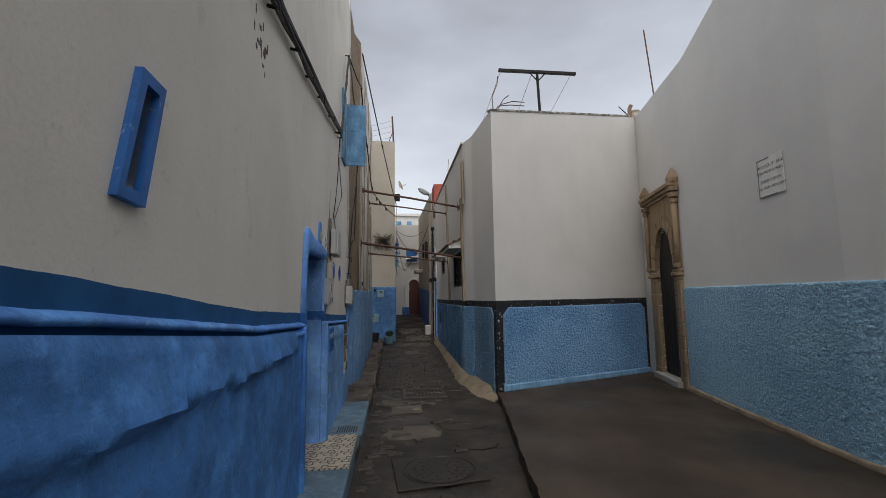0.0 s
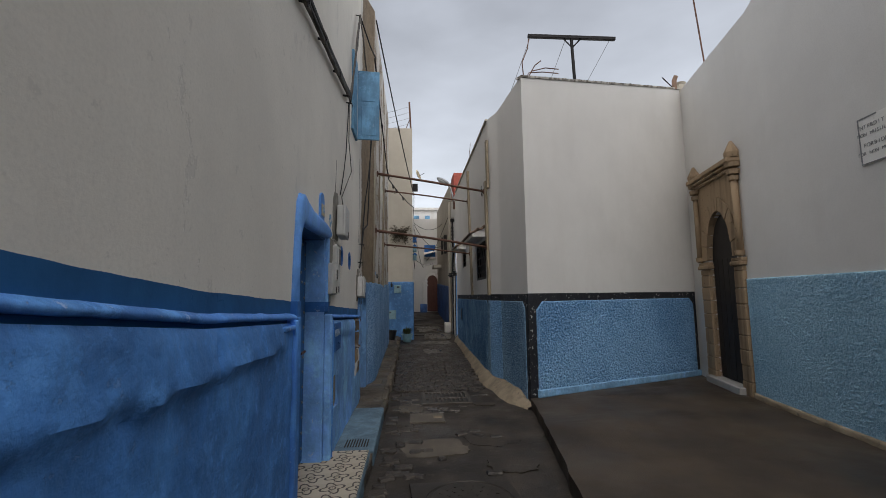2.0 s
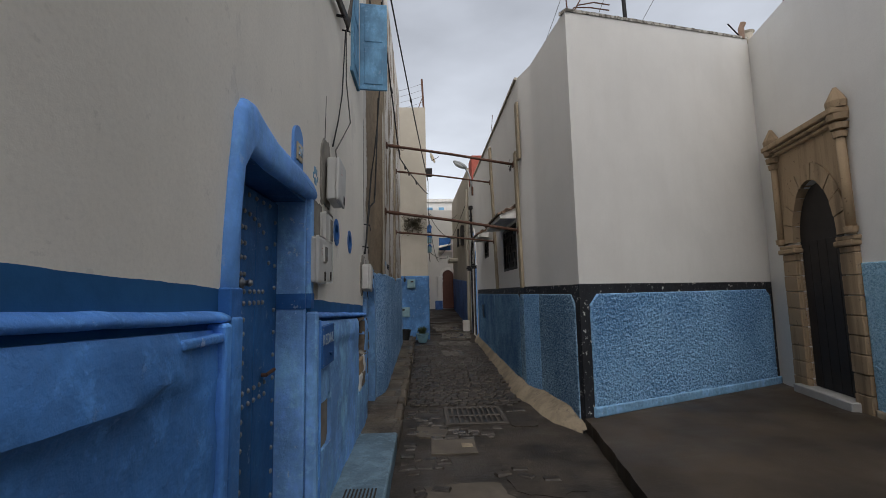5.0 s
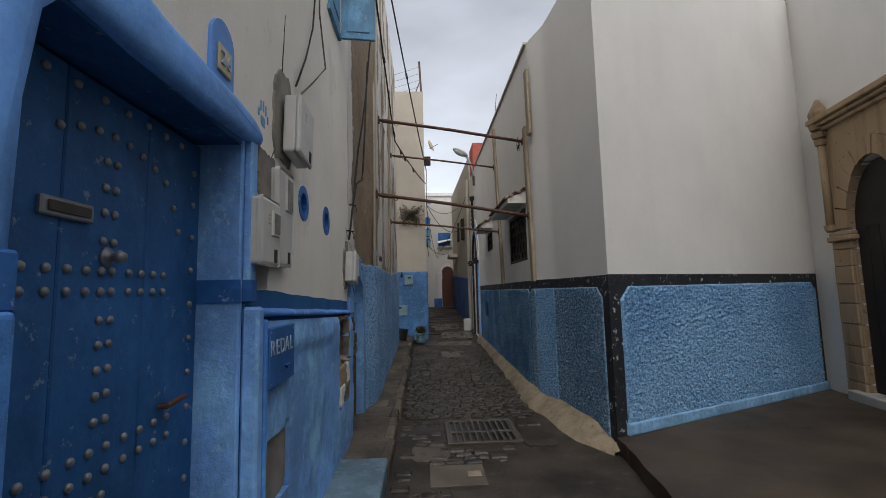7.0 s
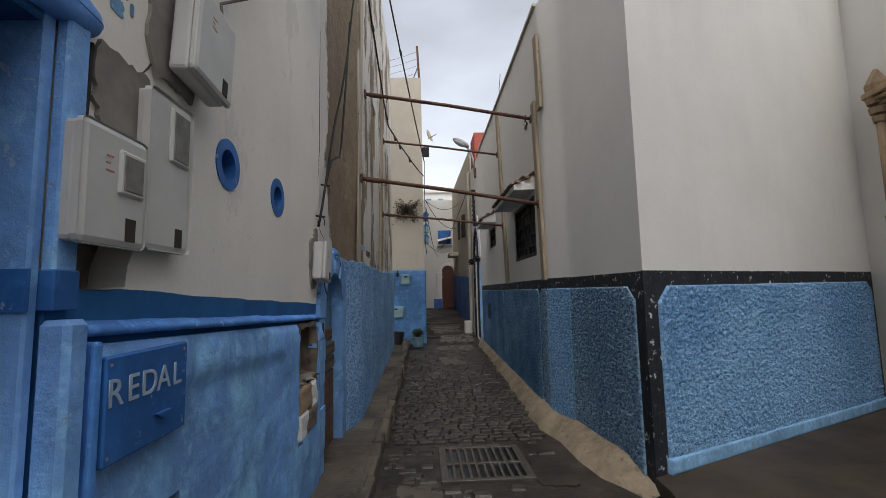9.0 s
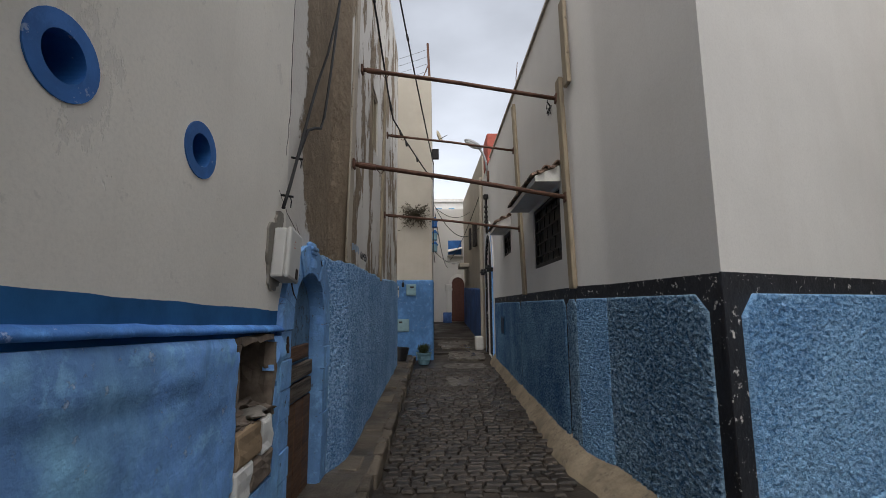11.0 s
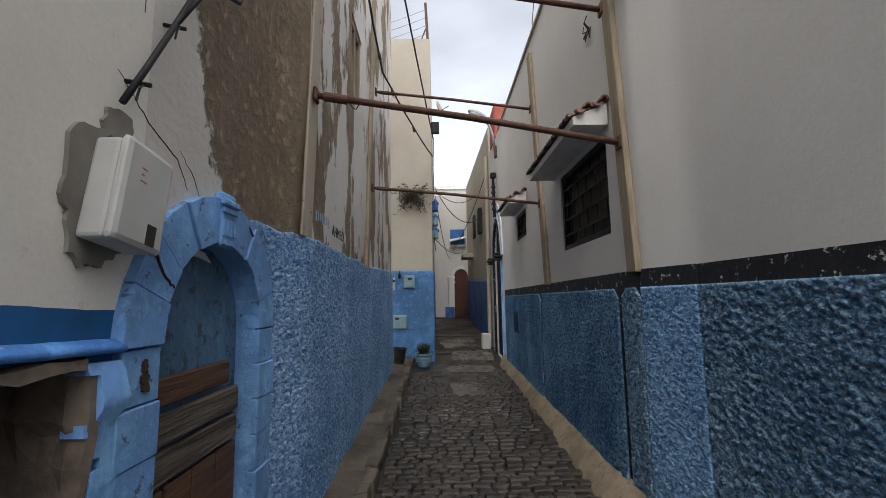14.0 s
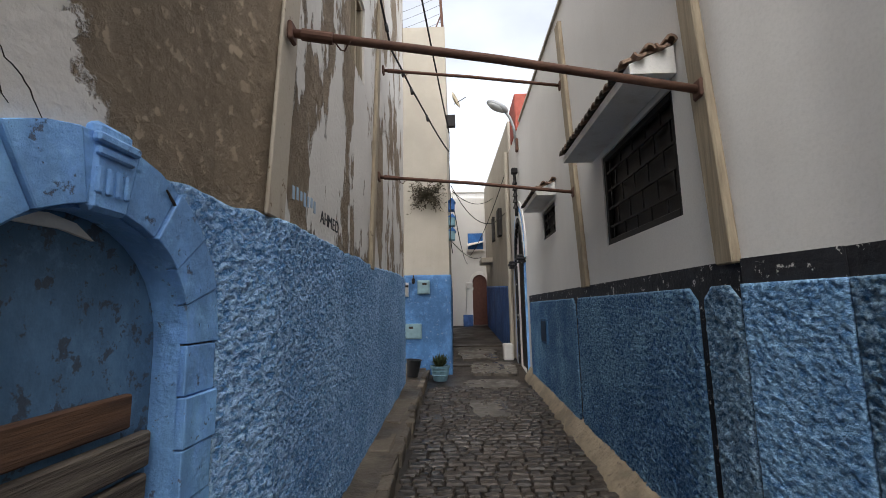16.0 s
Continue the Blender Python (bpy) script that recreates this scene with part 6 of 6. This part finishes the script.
# Pots by the tower
def flower_pot(x, y, r, h, m, label, plant_h):
    g = ground_z(y)
    ob = empty("flower_pot", x, y, g)
    pot = part("pot", lathe([(r * 0.68, 0), (r * 0.74, 0.02), (r * 0.92, h * 0.55), (r * 0.95, h * 0.8), (r * 1.06, h * 0.84), (r * 1.06, h), (r * 0.92, h), (r * 0.9, h * 0.9)], x, y, g, 22), m, ob, smooth=False)
    for k in (0.35, 0.6):
        part("rib", lathe([(r * (0.80 + 0.2 * k), h * k), (r * (0.85 + 0.2 * k), h * k + 0.01), (r * (0.80 + 0.2 * k), h * k + 0.022)], x, y, g, 22), m, pot)
    part("soil", lathe([(r * 0.9, h * 0.88), (r * 0.89, h * 0.93)], x, y, g, 16), M["soil_shade"], ob)
    if plant_h:
        lv = bmesh.new()
        rn = random.Random(5)
        for k in range(130):
            a, t = rn.uniform(0, 2 * math.pi), rn.random()
            d = Vector((math.cos(a), math.sin(a), 0))
            p0 = Vector((x, y, g + h * 0.9)) + d * r * 0.5 * rn.random()
            p1 = p0 + d * r * (0.3 + 0.7 * t) + Vector((0, 0, plant_h * (1.1 - 0.6 * t) * rn.uniform(0.5, 1)))
            w = d.cross(Vector((0, 0, 1))) * 0.012
            m_ = p0.lerp(p1, 0.6) + Vector((0, 0, 0.02))
            lv.faces.new([lv.verts.new(p0), lv.verts.new(m_ + w), lv.verts.new(p1), lv.verts.new(m_ - w)])
        part("foliage", lv, M["leaf"], ob)
    return thing(ob, label, "flower pot")
flower_pot(-0.56, 15.05, 0.16, 0.25, M["pot_blue"], "blue glazed flower pot with a leafy green plant", 0.24)
flower_pot(-1.08, 15.3, 0.15, 0.24, M["lamp_grey"], "pale grey empty flower pot", 0)
bk = empty("black_bucket", -1.02, 14.9, 0.25)
bm = lathe([(0.09, 0), (0.125, 0.26), (0.135, 0.265), (0.135, 0.28), (0.12, 0.28), (0.085, 0.02)], 0, 0, 0, 20)
bm.transform(Matrix.Translation((-1.02, 14.9, ground_z(14.95) + 0.1)) @ Matrix.Rotation(radians(5), 4, "Y"))
part("shell", bm, M["bucket"], bk, smooth=False)
thing(bk, "black plastic bucket leaning by the wall", "bucket")

# ---- horseshoe door, lamp and far lane ----
hd = empty("horseshoe_doorway", 0.98, 15.9, 0.3)
g15 = ground_z(15.9)
def arch_x(y0, y1, z0, sp, rise, n=16):
    return arch_yz(y0, y1, z0, sp, rise, n)
wall_h = part("wall_horseshoe", box(1.0, 15.2, -0.3, 1.6, 16.9, 4.82), M["plaster_r"])
cut(wall_h, [prism(arch_yz(15.29, 16.25, g15, 2.25, 0.75), (0.8, 0, 0), (1.1, 0, 0))])
structure(wall_h, "white wall around the horseshoe doorway", "wall")
for ya, yb, m, x in ((15.255, 15.29, "black", 0.955), (16.25, 16.31, "black", 0.955), (15.205, 15.25, "blue_b", 0.965), (16.315, 16.43, "white", 0.965), (16.435, 16.52, "blue_b", 0.97), (16.525, 16.62, "white", 0.975)):
    part("jamb", box(x, ya, g15 - 0.1, 1.01, yb, 2.2, 0.006), M[m], hd)
for r0, r1, m, x in ((0.48, 0.54, "black", 0.955), (0.545, 0.62, "white", 0.965), (0.625, 0.68, "blue_b", 0.97), (0.685, 0.75, "white", 0.975)):
    outl = [(0, 15.77 + r1 * math.cos(math.pi * i / 18), 2.25 + r1 * 1.56 * math.sin(math.pi * i / 18)) for i in range(19)] + [(0, 15.77 + r0 * math.cos(math.pi * i / 18), 2.25 + r0 * 1.56 * math.sin(math.pi * i / 18)) for i in range(18, -1, -1)]
    part("arch_band", prism(outl, (x, 0, 0), (1.01, 0, 0)), M[m], hd)
for y in (15.24, 16.36):
    for z, w in ((2.16, 0.13), (2.21, 0.16), (2.26, 0.13)):
        part("capital", box(0.83 + 0.02 * (w < 0.15), y - w / 2, z, 1.0, y + w / 2, z + 0.045, 0.01), M["black"], hd)
part("door_leaf", box(1.04, 15.29, g15, 1.09, 16.25, 3.0), M["door_black"], hd)
thing(hd, "narrow horseshoe doorway banded in black, white and blue", "doorway")
dp = empty("iron_bracket_post", 0.93, 15.6, 3.2)
part("rod", tube([(0.93, 15.6, 3.1), (0.92, 15.6, 3.95)], 0.03, 8), M["iron"], dp)
for k in range(5):
    part("knob", tube([(0.92, 15.6, 3.25 + 0.12 * k), (0.92, 15.6, 3.31 + 0.12 * k)], [0.055, 0.03], 8), M["iron"], dp)
part("cap", box(0.86, 15.54, 3.93, 0.98, 15.66, 4.05, 0.02), M["iron"], dp)
thing(dp, "black iron insulator bracket on the wall", "bracket")

M["far_blue"] = painted("deep_blue_limewash", (0.06, 0.15, 0.40), wear=0.3)
lamp = empty("street_lamp", 0.97, 15.5, 4.5)
part("arm", tube([(0.97, 15.5, 4.45), (0.93, 15.5, 4.85), (0.86, 15.5, 5.05), (0.76, 15.5, 5.2)], 0.028, 8), M["lamp_grey"], lamp, smooth=True)
bm = bmesh.new()
bmesh.ops.create_uvsphere(bm, u_segments=18, v_segments=10, radius=1.0)
bm.transform(Matrix.Translation((0.63, 15.5, 5.28)) @ Matrix.Rotation(radians(28), 4, "Y") @ Matrix.Diagonal((0.24, 0.13, 0.075, 1)))
head_ = part("head", bm, M["lamp_grey"], lamp, smooth=True)
bm = bmesh.new()
bmesh.ops.create_uvsphere(bm, u_segments=16, v_segments=8, radius=1.0)
bm.transform(Matrix.Translation((0.60, 15.48, 5.262)) @ Matrix.Rotation(radians(28), 4, "Y") @ Matrix.Diagonal((0.18, 0.105, 0.07, 1)))
part("lens", bm, M["lamp_glass"], head_, smooth=True)
part("wall_plate", box(0.95, 15.44, 4.35, 1.0, 15.56, 4.6, 0.01), M["rust"], lamp)
thing(lamp, "grey street lamp on a curved arm, unlit", "street lamp")
red = part("roof_block_red", box(0.98, 15.6, 4.82, 1.5, 16.4, 5.6, 0.02), M["red_paint"])
thing(red, "red ochre painted parapet block on the roof", "parapet")
for x, y, z1, r in ((0.94, 17.0, 4.9, 0.05), (0.95, 17.15, 4.7, 0.03)):
    pp = part("rain_pipe", tube([(x, y, ground_z(y) - 0.05), (x, y, 2.5), (x + 0.01, y, z1)], r, 10), M["plaster_t"])
    thing(pp, "cream painted rain pipe down the house wall", "pipe", "rain pipes")
rd = rough_panel("trim_dado_far_right", lambda u, z, d: (0.99 - 0.0263 * u - d, 17.25 + u, 0.3 + z + 0.05 * u), 5.3, 1.55, 0.02, 0.05, M["far_blue"], seed=150, amp=0.006)
structure(rd, "dark blue painted foot of the far house", "dado")
ld = rough_panel("trim_dado_far_left", lambda u, z, d: (-0.38 + d, 18.6 + u, 0.4 + z + 0.05 * u), 3.9, 1.5, 0.02, 0.05, M["far_blue"], seed=160, amp=0.006)
structure(ld, "blue painted foot of the far left house", "dado")
fdr = empty("far_arched_door", 0.58, 22.55, 0.75)
gz = ground_z(22.6)
bm = prism([(0.34, 0, gz), (0.84, 0, gz)] + [(0.59 + 0.25 * math.cos(math.pi * i / 14), 0, 2.25 + 0.27 * math.sin(math.pi * i / 14)) for i in range(15)], (0, 22.52, 0), (0, 22.58, 0))
part("leaf", bm, M["far_brown"], fdr)
for x0, x1, z0, z1, m in ((0.12, 0.34, gz, 2.2, "white"), (0.10, 0.37, 2.0, 2.08, "white"), (0.10, 0.36, 2.16, 2.25, "white")):
    part("pilaster", box(x0, 22.46, z0, x1, 22.6, z1, 0.01), M[m], fdr)
bm = prism([(0.59 + 0.36 * math.cos(math.pi * i / 14), 0, 2.25 + 0.40 * math.sin(math.pi * i / 14)) for i in range(15)] + [(0.59 + 0.25 * math.cos(math.pi * i / 14), 0, 2.25 + 0.27 * math.sin(math.pi * i / 14)) for i in range(14, -1, -1)], (0, 22.48, 0), (0, 22.6, 0))
part("arch_band", bm, M["white"], fdr)
part("base_block", box(0.0, 22.4, gz - 0.1, 0.33, 22.6, gz + 0.35, 0.01), M["far_blue"], fdr)
thing(fdr, "tall brown arched door with white pilasters", "door")
fw = empty("far_window", 0.48, 22.55, 3.4)
part("shutter", box(0.22, 22.54, 3.42, 0.75, 22.6, 4.0, 0.005), M["plate_blue"], fw)
part("sill", box(0.18, 22.48, 3.34, 0.79, 22.6, 3.42, 0.008), M["white"], fw)
part("awning", prism([(0.2, 22.58, 3.62), (0.77, 22.58, 3.72), (0.77, 22.3, 3.64), (0.2, 22.3, 3.5)], (0, 0, 0), (0, 0, 0.03)), M["white"], fw)
thing(fw, "bright blue shuttered window over the far door", "window")
for y0, y1, z0, z1 in ((18.3, 18.7, 3.2, 3.9), (19.8, 20.2, 3.3, 4.0)):
    w = part("far_side_window", box(0.86, y0, z0, 0.99, y1, z1, 0.01), M["door_black"])
    thing(w, "narrow dark window in the cream side wall", "window", "far side windows")
cn_ = part("far_door_hood", box(0.55, 20.6, 2.75, 0.95, 21.6, 2.9, 0.02), M["plaster_t"])
thing(cn_, "small plaster hood over a side door", "canopy")
stn = part("white_stone_block", box(0.72, 16.75, ground_z(16.9) - 0.05, 0.93, 17.0, ground_z(16.9) + 0.30, 0.03, segs=2), M["white"])
thing(stn, "whitewashed stone block beside the doorway", "stone")
for y in (16.2, 18.4):
    st = part("stone_nosing", box(-0.4, y, ground_z(y) - 0.1, 1.0, y + 0.12, ground_z(y) + 0.012, 0.012), M["lane"])
    structure(st, "pale worn stone edge across the climbing lane", "step")
far_house = empty("far_house", -0.1, 26, 0)
part("wall", box(-2.2, 25.5, 0, 1.4, 29, 6.3), M["white"], far_house)
part("roof_parapet", box(-2.25, 25.4, 6.3, 1.45, 29, 6.45), M["white"], far_house)
for x in (-0.25, 0.35):
    part("window", box(x, 25.44, 5.6, x + 0.28, 25.52, 6.0, 0.005), M["teal"], far_house)
thing(far_house, "white flat-roofed house beyond the end of the lane", "house")

M["cement_dark"] = plain("damp_cement_patch", (0.13, 0.108, 0.083), 0.6, 0, 0.5, 4.0, 0.6, 30.0)

# ---- drain, covers, kerb and cobbles ----
# Black sheet just under the bars puts the pit's shade into colour.
M["pit"] = plain("drain_pit_shade", (0.006, 0.006, 0.006), 0.3)
dr = empty("drain_grate", 0.07, 8.5, 0)
gx0, gx1, gy0, gy1 = -0.28, 0.45, 8.14, 8.87
for a in ((gx0, gy0, gx1, gy0 + 0.05), (gx0, gy1 - 0.05, gx1, gy1), (gx0, gy0 + 0.05, gx0 + 0.04, gy1 - 0.05), (gx1 - 0.04, gy0 + 0.05, gx1, gy1 - 0.05), (gx0 + 0.04, 8.46, gx1 - 0.04, 8.50)):
    part("frame_bar", box(a[0], a[1], -0.03, a[2], a[3], 0.012, 0.004), M["cast_iron"], dr)
for i in range(11):
    x = gx0 + 0.045 + i * (gx1 - gx0 - 0.09) / 10
    part("bar", box(x - 0.014, gy0 + 0.05, -0.006, x + 0.014, gy1 - 0.05, 0.009, 0.003), M["cast_iron"], dr)
part("pit", box(gx0 + 0.02, gy0 + 0.02, -0.06, gx1 - 0.02, gy1 - 0.02, -0.007), M["pit"], dr)
thing(dr, "worn cast iron drain grate set in the lane", "drain grate")
mh = empty("manhole_cover", 0.0, 5.2, 0)
bm = extruded([(-0.46, 5.55), (0.36, 5.57), (0.44, 4.93), (-0.40, 4.80)], -0.03, 0.006)
bmesh.ops.bevel(bm, geom=bm.edges[:], offset=0.004, segments=1, affect="EDGES")
part("frame", bm, M["iron_lid"], mh)
part("lid", lathe([(0.31, 0), (0.31, 0.012), (0.295, 0.016)], 0.0, 5.2, 0.0, 40), M["iron_lid"], mh)
for r in (0.10, 0.17, 0.24):
    for k in range(round(r * 80)):
        a = 2 * math.pi * k / round(r * 80)
        bm = box(-0.014, -0.008, 0.014, 0.014, 0.008, 0.02)
        bm.transform(Matrix.Translation((r * math.cos(a), 5.2 + r * math.sin(a), 0)) @ Matrix.Rotation(a, 4, "Z"))
        part("grip_bar", bm, M["iron_lid"], mh)
part("rim", lathe([(0.33, 0.004), (0.34, 0.014), (0.355, 0.004)], 0.0, 5.2, 0.0, 40), M["iron_lid"], mh)
thing(mh, "round cast iron manhole cover in a square frame", "manhole cover")
cv = empty("valve_cover", -0.25, 7.45, 0)
part("plate", box(-0.46, 7.28, -0.02, -0.02, 7.66, 0.004, 0.004), M["cement_dark"], cv, "damp cement plate")
part("lid", box(-0.16, 7.42, 0.002, -0.05, 7.52, 0.010, 0.003), M["footing"], cv)
thing(cv, "square cement plate with a small iron valve lid", "valve cover")

n_ = Nodes("basalt_cobble", 0.6, 0.0, 0.4)
tone = n_.mix(n_.random(), (0.053, 0.041, 0.031), (0.017, 0.0136, 0.011))
tone = n_.mix(n_.maths("MULTIPLY", n_.ramp(n_.noise(25, 5), 0.5, 0.75), 0.5), tone, (0.115, 0.095, 0.073))
M["cobble"] = n_.done(tone, n_.noise(35, 5), 0.6, 0.012, n_.ramp(n_.noise(3, 3), 0.35, 0.65, 0.26, 0.7))
n_ = Nodes("basalt_cobbles_far", 0.6, 0.0, 0.4)
tone = n_.mix(n_.island(), (0.053, 0.041, 0.031), (0.017, 0.0136, 0.011))
tone = n_.mix(n_.maths("MULTIPLY", n_.ramp(n_.noise(25, 5), 0.5, 0.75), 0.5), tone, (0.115, 0.095, 0.073))
M["cobbles_far"] = n_.done(tone, n_.noise(35, 5), 0.6, 0.012, n_.ramp(n_.noise(3, 3), 0.35, 0.65, 0.26, 0.7))


def cobble_mesh(seed, w, d):
    rn = random.Random(seed)
    bm = box(-w / 2, -d / 2, -0.04, w / 2, d / 2, 0.016, 0.014)
    for v in bm.verts:
        v.co += Vector((rn.gauss(0, 0.004), rn.gauss(0, 0.004), rn.gauss(0, 0.0025)))
    me = bpy.data.meshes.new("cobble")
    bm.to_mesh(me)
    bm.free()
    me.materials.append(M["cobble"])
    return me


COBBLES = [cobble_mesh(k, 0.085 + 0.014 * k, 0.083 + 0.004 * (k % 3)) for k in range(6)]
rnd = random.Random(21)
rest = bmesh.new()
count = 0
spots = []
y = 7.0
while y < 14.6:
    x = -0.76 + rnd.uniform(0, 0.05)
    lim = float(np.interp(y, (7.0, 8.0, 8.9, 9.6, 12, 14.6), (-0.35, 0.3, 0.70, 0.74, 0.80, 0.86)))
    while x < lim:
        k = rnd.randrange(6)
        w = 0.085 + 0.014 * k
        cx = x + w / 2
        if not (gx0 - 0.08 < cx < gx1 + 0.08 and gy0 - 0.06 < y < gy1 + 0.06) and not (-0.56 < cx < 0.06 and 7.2 < y < 7.72):
            keep_p = 1.0 if y > 9.0 else 0.55
            if rnd.random() < keep_p:
                spots.append((cx, y + rnd.gauss(0, 0.006), k, rnd.gauss(0, 0.05), rnd.gauss(0, 0.003) - (0.0 if y > 9.0 else 0.010)))
        x += w + 0.009
    y += 0.094
near = [s for s in spots if 8.95 < s[1] < 11.0][:300]
chosen = set(near)
for s in spots:
    cx, cy, k, rot, dz = s
    m = Matrix.Translation((cx, cy, ground_z(cy) + dz - 0.006)) @ Matrix.Rotation(rot, 4, "Z")
    if s in chosen:
        o = part_of("cobble", COBBLES[k], None, lane)
        o.matrix_basis = m
    else:
        tmp = bmesh.new()
        tmp.from_mesh(COBBLES[k])
        tmp.transform(m)
        idx = [rest.verts.new(v.co) for v in tmp.verts]
        for f in tmp.faces:
            rest.faces.new([idx[v.index] for v in f.verts])
        tmp.free()
tagged(part("cobbles", rest, M["cobbles_far"], lane), kind="stuff")

# Kerb stones
n_ = Nodes("worn_kerb_stone", 0.7)
tone = n_.mix(n_.random(), (0.15, 0.122, 0.09), (0.07, 0.058, 0.045))
tone = n_.mix(n_.maths("MULTIPLY", n_.ramp(n_.noise(12, 6, 0.7), 0.5, 0.7), 0.6), tone, (0.19, 0.16, 0.125))
M["kerb"] = n_.done(tone, n_.noise(22, 5), 0.8, 0.02)
kerb = empty("kerb_row", KERB_X, 10, 0)
y = 7.45
rnd = random.Random(2)
while y < 15.3:
    ln = rnd.uniform(0.18, 0.46)
    bm = box(-0.05, 0, -0.15, 0.045, ln - 0.016, 0.105, 0.022, segs=2)
    for v in bm.verts:
        v.co += Vector((1, 1, 1)) * 0.022 * noise.noise(v.co * 8 + Vector((y, 0, 0)))
    bm.transform(Matrix.Translation((KERB_X + rnd.gauss(0, 0.008), y, ground_z(y) + rnd.gauss(0, 0.008))))
    part("kerb_stone", bm, M["kerb"], kerb)
    y += ln
thing(kerb, "worn uneven stone kerb along the narrow pavement", "kerb")
# Flat stones set in the left pavement
slabs = [(-1.02, 9.35, 0.18, 0.3), (-0.97, 10.4, 0.2, 0.26), (-0.98, 11.7, 0.2, 0.5), (-0.99, 12.6, 0.2, 0.6)]
pav = bpy.data.objects["pavement_left"]
for i, (x, yy, w, d) in enumerate(slabs):
    zt = ground_z(yy) + 0.09 + 0.03 * (-0.82 - x) + 0.008
    bm = box(x - w / 2, yy - d / 2, zt - 0.05, x + w / 2, yy + d / 2, zt, 0.012)
    for v in bm.verts:
        v.co += Vector((1, 1, 0.4)) * 0.02 * noise.noise(v.co * 5 + Vector((i, 0, 0)))
    part("flagstone", bm, M["kerb"], pav)

# Wet slab and puddles across the cobbles, smoother, their sheen painted in as paler colour
n_ = Nodes("wet_cement_pale_sheen", 0.35, 0.0, 0.5)
c_ = n_.mix(n_.ramp(n_.noise(5, 6, 0.65), 0.4, 0.62), (0.13, 0.115, 0.095), (0.065, 0.055, 0.045))
M["wet_cement"] = n_.done(c_, n_.noise(25, 5), 0.3, 0.01, n_.ramp(n_.noise(4, 4), 0.4, 0.6, 0.18, 0.6))
for k, (x, yy, ru, rv) in enumerate(((0.12, 13.2, 0.24, 0.42), (0.30, 14.7, 0.42, 0.32), (0.42, 15.9, 0.42, 0.5), (0.22, 17.3, 0.40, 0.55))):
    lift = Vector((0, rv, ground_z(yy + rv) - ground_z(yy)))
    bm = ragged((x, yy, ground_z(yy) - 0.03), X, lift / rv, ru, rv, (0, 0, 0.048), 30, 210 + k, 0.2)
    part("cement_repair", bm, M["wet_cement"], lane)

# Worn patches and loose setts on the near lane
rnd = random.Random(33)
for k, (x, yy, ru, rv) in enumerate(((-0.2, 6.4, 0.34, 0.26), (0.45, 6.9, 0.3, 0.5), (-0.1, 4.3, 0.5, 0.3), (0.25, 3.3, 0.4, 0.5), (-0.45, 7.95, 0.16, 0.2), (0.62, 8.3, 0.16, 0.28), (-0.3, 2.4, 0.4, 0.5), (0.5, 5.9, 0.22, 0.2))):
    bm = ragged((x, yy, -0.02), X, Y, ru, rv, (0, 0, 0.0135 + 0.0012 * k), 30, 50 + k, 0.16)
    part("cement_patch", bm, (M["cement_dark"], M["lane"])[k % 2], lane)
for k in range(70):
    yy = rnd.uniform(3.6, 7.0)
    x = -0.74 + abs(rnd.gauss(0, 0.16)) if k % 2 else rnd.uniform(-0.7, 0.6)
    if (abs(x) < 0.55 and 4.7 < yy < 5.7) or x > plaza_edge(yy) - 0.12:
        continue
    o = part_of("cobble", COBBLES[k % 6], None, lane)
    o.matrix_basis = Matrix.Translation((x, yy, -0.011 + rnd.gauss(0, 0.002))) @ Matrix.Rotation(rnd.gauss(0, 0.25), 4, "Z")
